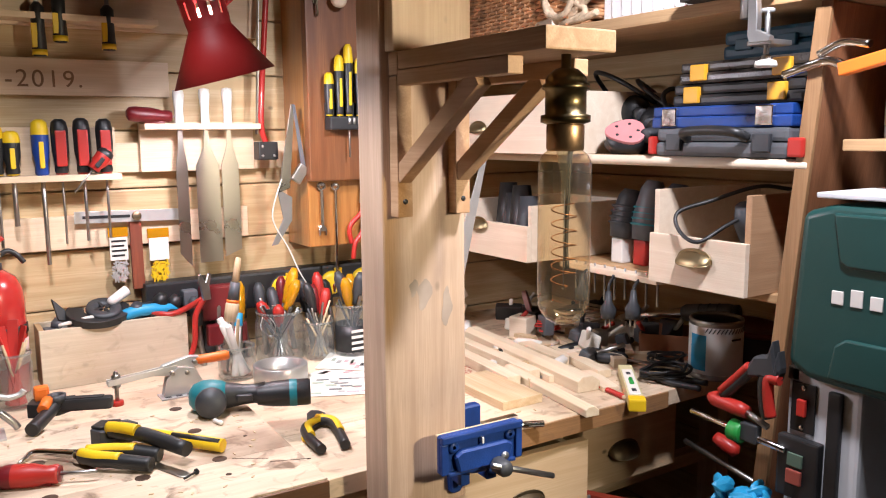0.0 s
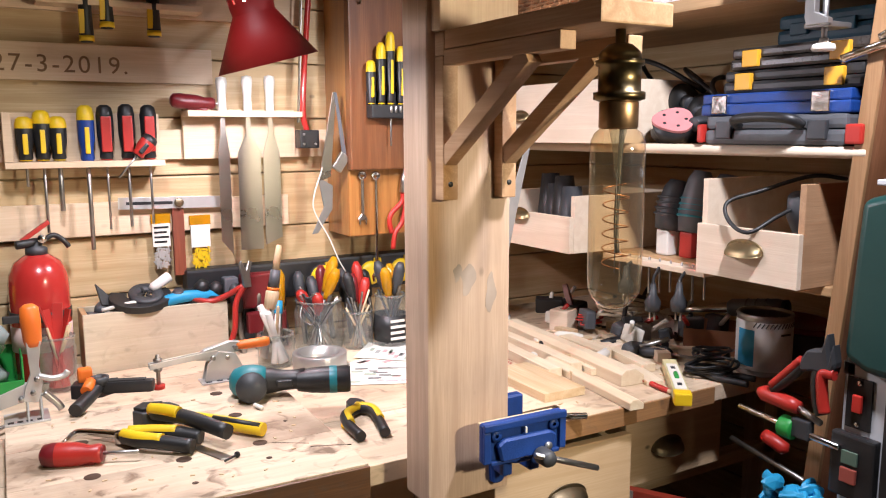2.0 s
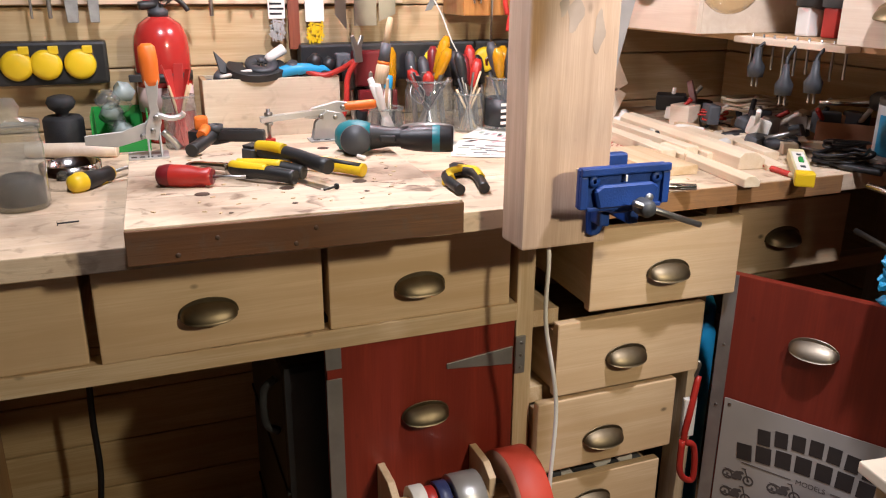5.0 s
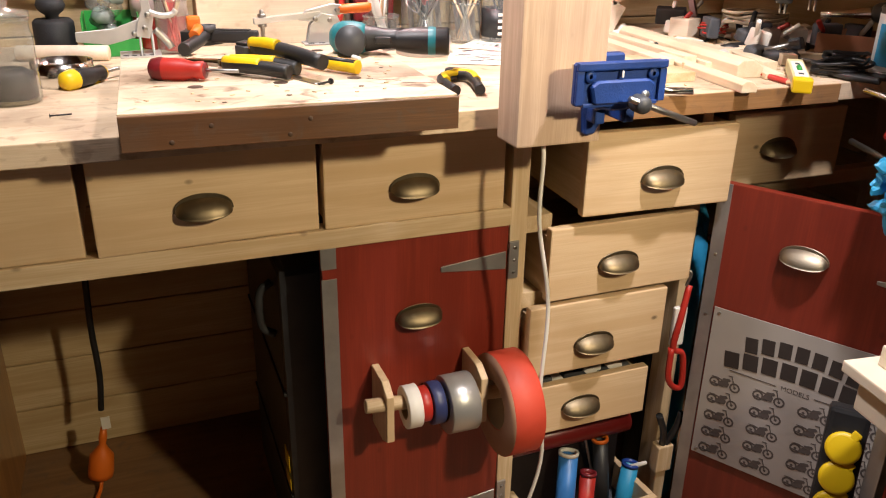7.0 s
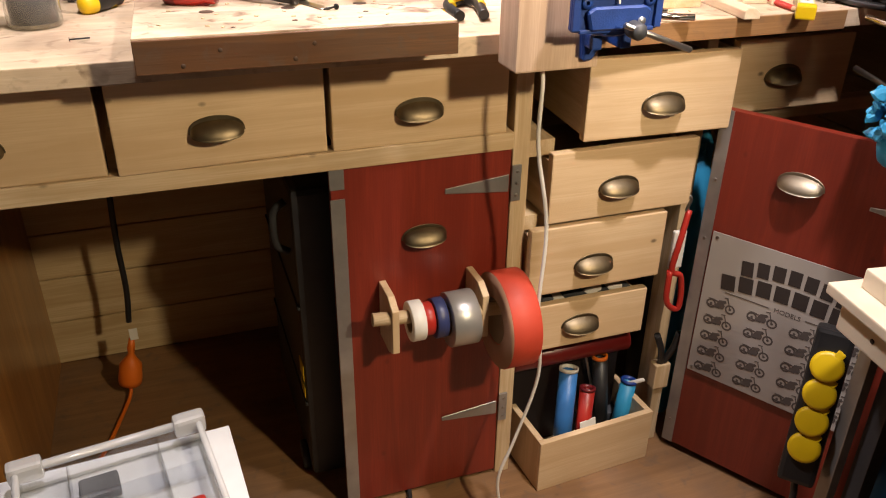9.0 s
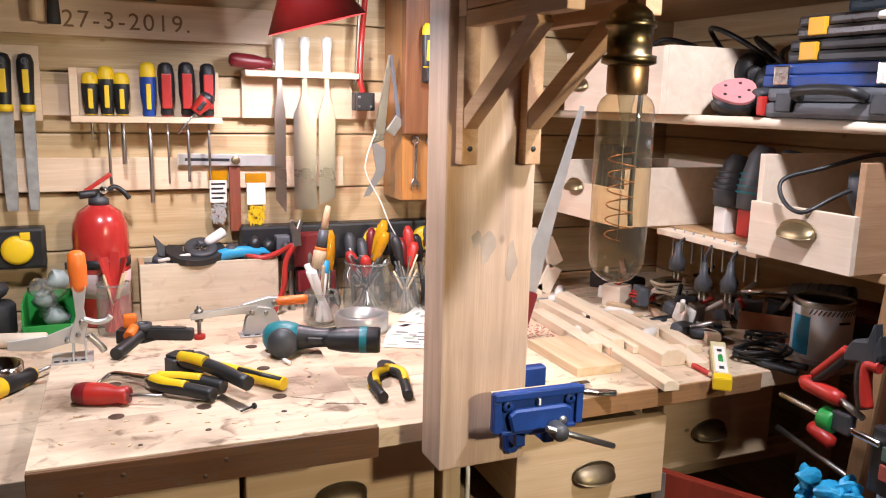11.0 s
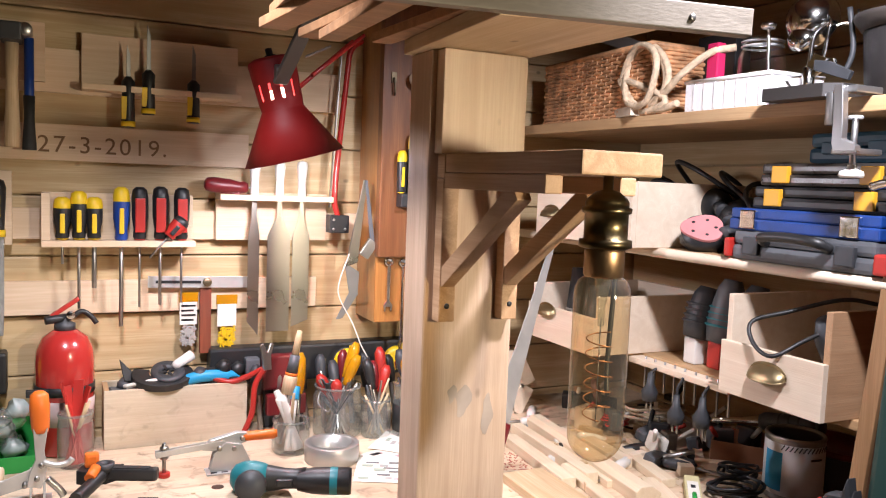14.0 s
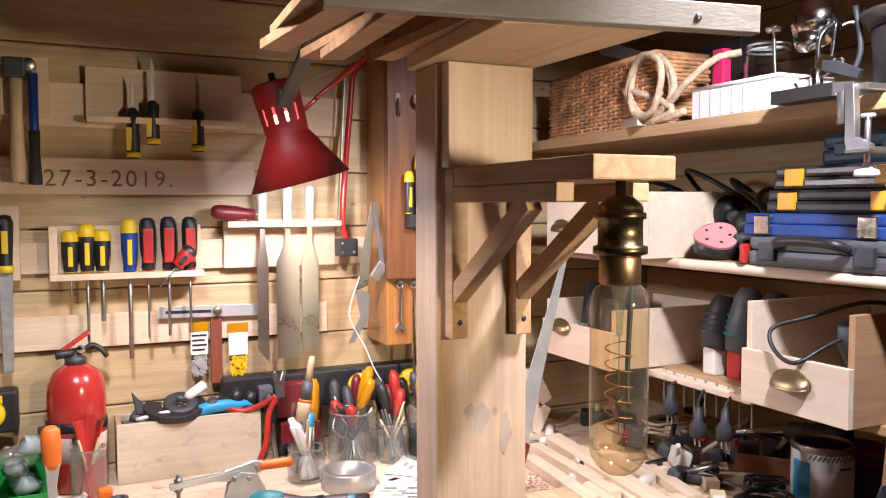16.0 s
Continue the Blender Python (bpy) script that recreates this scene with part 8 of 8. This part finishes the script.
part("nozzle", bm_cyl((0.08, -0.02, 0.12), (0.11, -0.06, 0.16), 0.006, 0.004), white, cg)
part("cradle", bm_box(-0.02, -0.02, 0, 0.09, 0.02, 0.05, 0.004), mgrey, cg)
solid("paper_label", bm_box(-0.02, -0.001, 0, 0.02, 0.001, 0.10, 0.0003), paper, "white card standing in the tote", "card", at(1.02, 1.287, 0.0105, 10, rx=-12))
rb = thing("tool_chest", "dark red metal chest under the drawers", "chest", at(0.862, 1.385, 0.0))
part("body", bm_box(0, 0, 0, 0.26, 0.30, 0.245, 0.004), plain("chest_black", (0.014, 0.009, 0.008), 0.5), rb)
part("lid_edge", bm_cyl((0.0, -0.012, 0.252), (0.262, -0.012, 0.252), 0.026, seg=20), plain("chest_red", (0.15, 0.010, 0.010), 0.35), rb)
tw = thing("storage_tower", "tall black storage case in the niche", "case", at(0.455, 1.42, 0.0))
part("body", bm_box(0, 0, 0.02, 0.30, 0.42, 0.66, 0.012), black, tw)
part("handle", bm_tube([(-0.004, 0.05, 0.62), (-0.025, 0.05, 0.60), (-0.025, 0.05, 0.54), (-0.004, 0.05, 0.52)], 0.007, 8), rubber, tw)
for z in (0.2, 0.42):
    part("seam", bm_box(-0.003, 0.004, z, 0.30, 0.416, z + 0.006, 0.001), rubber, tw)
part("wheel", bm_cyl((-0.012, 0.06, 0.03), (0.0, 0.06, 0.03), 0.03), rubber, tw)
part("logo_patch", bm_box(-0.002, 0.01, 0.205 + 0.01, -0.0003, 0.05, 0.24, 0.0004), yellow, tw)
part("logo_bar", bm_box(-0.002, 0.01, 0.255, -0.0003, 0.05, 0.29, 0.0004), yellow, tw)
hc = thing("hanging_cable", "black cable with an orange plug hanging in the niche", "cable")
part("cable", bm_tube([(0.150, 1.85, 0.727), (0.143, 1.85, 0.60), (0.141, 1.85, 0.542), (0.1345, 1.85, 0.404), (0.1345, 1.85, 0.281), (0.126, 1.85, 0.196)], 0.0065, 10), black, hc)
part("socket", bm_rod([(0, 0), (0.026, 0), (0.027, 0.1), (0.025, 0.42), (0.014, 0.55), (0.007, 0.66), (0.009, 0.80), (0.006, 1), (0, 1)], (0.102, 1.85, 0.030), (0.124, 1.85, 0.150)), orange, hc, "orange rubber socket")
part("tag", bm_box(0.122, 1.842, 0.150, 0.140, 1.844, 0.180, 0.0005), paper, hc)
part("tail", bm_tube([(0.104, 1.848, 0.034), (0.098, 1.82, 0.010), (0.075, 1.74, 0.006), (0.055, 1.676, 0.005), (0.02, 1.58, 0.005)], 0.0045, 8), orange, hc, "orange cord")
solid("lamp_cable", bm_tube([(0.800, 1.262, 0.905), (0.799, 1.20, 0.896), (0.800, 1.198, 0.782), (0.824, 1.196, 0.644), (0.820, 1.194, 0.492), (0.832, 1.196, 0.352), (0.797, 1.20, 0.211), (0.770, 1.205, 0.112), (0.786, 1.212, 0.018), (0.800, 1.217, 0.006), (0.845, 1.204, 0.006), (0.888, 1.191, 0.006), (0.936, 1.142, 0.006), (0.945, 1.06, 0.006), (0.92, 0.98, 0.006)], 0.0032, 8), white, "thin white lamp cord hanging down to the floor", "cord")
solid("floor_cable", bm_tube([(0.545, 1.42, 0.006), (0.56, 1.30, 0.006), (0.60, 1.24, 0.006), (0.63, 1.32, 0.006), (0.65, 1.45, 0.006)], 0.005, 8), black, "black cord lying on the floor", "cord")
rag = thing("red_ear_muffs", "red and white strap hanging beside the drawers", "strap", at(1.162, 1.300, 0.335))
part("strap", bm_tube([(0.012, 0, 0.24), (-0.005, -0.01, 0.18), (-0.012, -0.01, 0.12), (0.012, -0.01, 0.10), (0.018, -0.01, 0.03), (-0.012, -0.01, 0.05), (-0.016, -0.01, 0.12)], 0.006, 8), red, rag)
part("pad", bm_box(-0.015, -0.006, 0.12, 0.012, 0.004, 0.20, 0.004), white, rag)
part("hook", bm_tube([(0.005, 0, 0.24), (0.012, 0.0, 0.265), (0.0, 0.01, 0.27)], 0.003, 8), steel, rag)
tg = thing("garden_shears", "black handled tool leaning by the door", "shears", at(1.188, 1.325, 0.195))
part("handle", bm_tube([(0, 0, 0.0), (-0.012, -0.012, 0.05), (-0.03, -0.014, 0.095)], 0.007, 8), black, tg)
part("handle", bm_tube([(0, 0, 0.0), (0.016, -0.012, 0.05), (0.024, -0.014, 0.09)], 0.007, 8), black, tg)
part("block", bm_box(-0.018, -0.014, -0.05, 0.018, 0.012, 0.012, 0.003), pine_z, tg)
part("foot", bm_box(-0.012, -0.008, -0.195, 0.012, 0.010, -0.0503, 0.003), pine_z, tg)
for k, (x, y, z) in enumerate(((1.26, 1.42, 0.66), (1.28, 1.45, 0.70), (1.27, 1.50, 0.40))):
    t = thing("blue_bottle", "bright blue bottle stored behind the open door", "bottle", at(x, y, 0), "bottles behind the door")
    part("body", bm_lathe([(0, 0), (0.034, 0), (0.036, 0.01), (0.036, z - 0.06), (0.02, z - 0.02), (0, z - 0.02)], 24), sky_blue if k < 2 else dgrey, t)
    part("cap", bm_cyl((0, 0, z - 0.021), (0, 0, z), 0.018), sky_blue, t)
wb = thing("white_carton", "white cardboard carton standing on the floor", "carton", at(-0.02, 0.80, 0.0, 4))
part("body", bm_box(0, 0, 0, 0.345, 0.325, 0.418, 0.002), plain("white_card", (0.66, 0.66, 0.66), 0.6), wb)
part("flap", bm_box(0.001, 0.001, 0.4183, 0.344, 0.324, 0.420, 0.0005), plain("white_top", (0.68, 0.69, 0.70), 0.5), wb)
og = thing("organiser", "clear plastic organiser lying on a white carton", "organiser", at(0.055, 0.90, 0.4203, 8))
CP = glass("clear_plastic", (0.97, 0.98, 0.99), 0.06)
for bx in ((0, 0, 0.235, 0.004), (0, 0.196, 0.235, 0.20), (0, 0.0042, 0.004, 0.1958), (0.231, 0.0042, 0.235, 0.1958)):
    part("wall", bm_box(bx[0], bx[1], 0, bx[2], bx[3], 0.034, 0.001), CP, og)
part("bottom", bm_box(0.0042, 0.0042, 0, 0.2308, 0.1958, 0.003, 0), CP, og)
part("rim", bm_tube([(0.0, 0.0, 0.035), (0.0, 0.2, 0.035), (0.235, 0.2, 0.035), (0.235, 0.0, 0.035), (0, 0, 0.035)], 0.007, 8, 1), cloudy, og)
for x, y in ((0.012, 0.20), (0.223, 0.20)):
    part("lug", bm_box(x - 0.022, y - 0.012, 0.020, x + 0.022, y + 0.012, 0.048, 0.006), cloudy, og)
for x in (0.06, 0.175):
    part("divider", bm_box(x, 0.0045, 0.0032, x + 0.002, 0.1955, 0.032, 0), CP, og)
part("divider", bm_box(0.0045, 0.12, 0.0032, 0.2305, 0.122, 0.032, 0), CP, og)
part("clip", bm_box(0.10, 0.05, 0.004, 0.125, 0.09, 0.022, 0.006), red, og)
part("clip", bm_box(0.195, 0.02, 0.004, 0.215, 0.07, 0.022, 0.006), red, og)
part("clip", bm_box(0.07, 0.13, 0.004, 0.12, 0.17, 0.018, 0.006), mgrey, og)

# ---- the planks of the walls, floor and ceiling edges ----


def plank_mesh(length, width, thick):
    bm = bm_box(0, 0, 0, length, thick, width, 0.004)
    me = bpy.data.meshes.new("plank")
    bm.to_mesh(me)
    bm.free()
    me.materials.append(wall_wood)
    return me


me = plank_mesh(3.96, 0.1165, 0.019)
for k in range(20):
    ob = new("plank", me)
    ob.parent = wall_north
    ob.location = (-2.195, WALL_Y, 0.003 + 0.119 * k)
me = plank_mesh(4.60, 0.1165, 0.019)
for k in range(20):
    ob = new("plank", me)
    ob.parent = wall_east
    ob.matrix_basis = at(WALL_X + 0.0195, -2.59, 0.003 + 0.119 * k, 90)
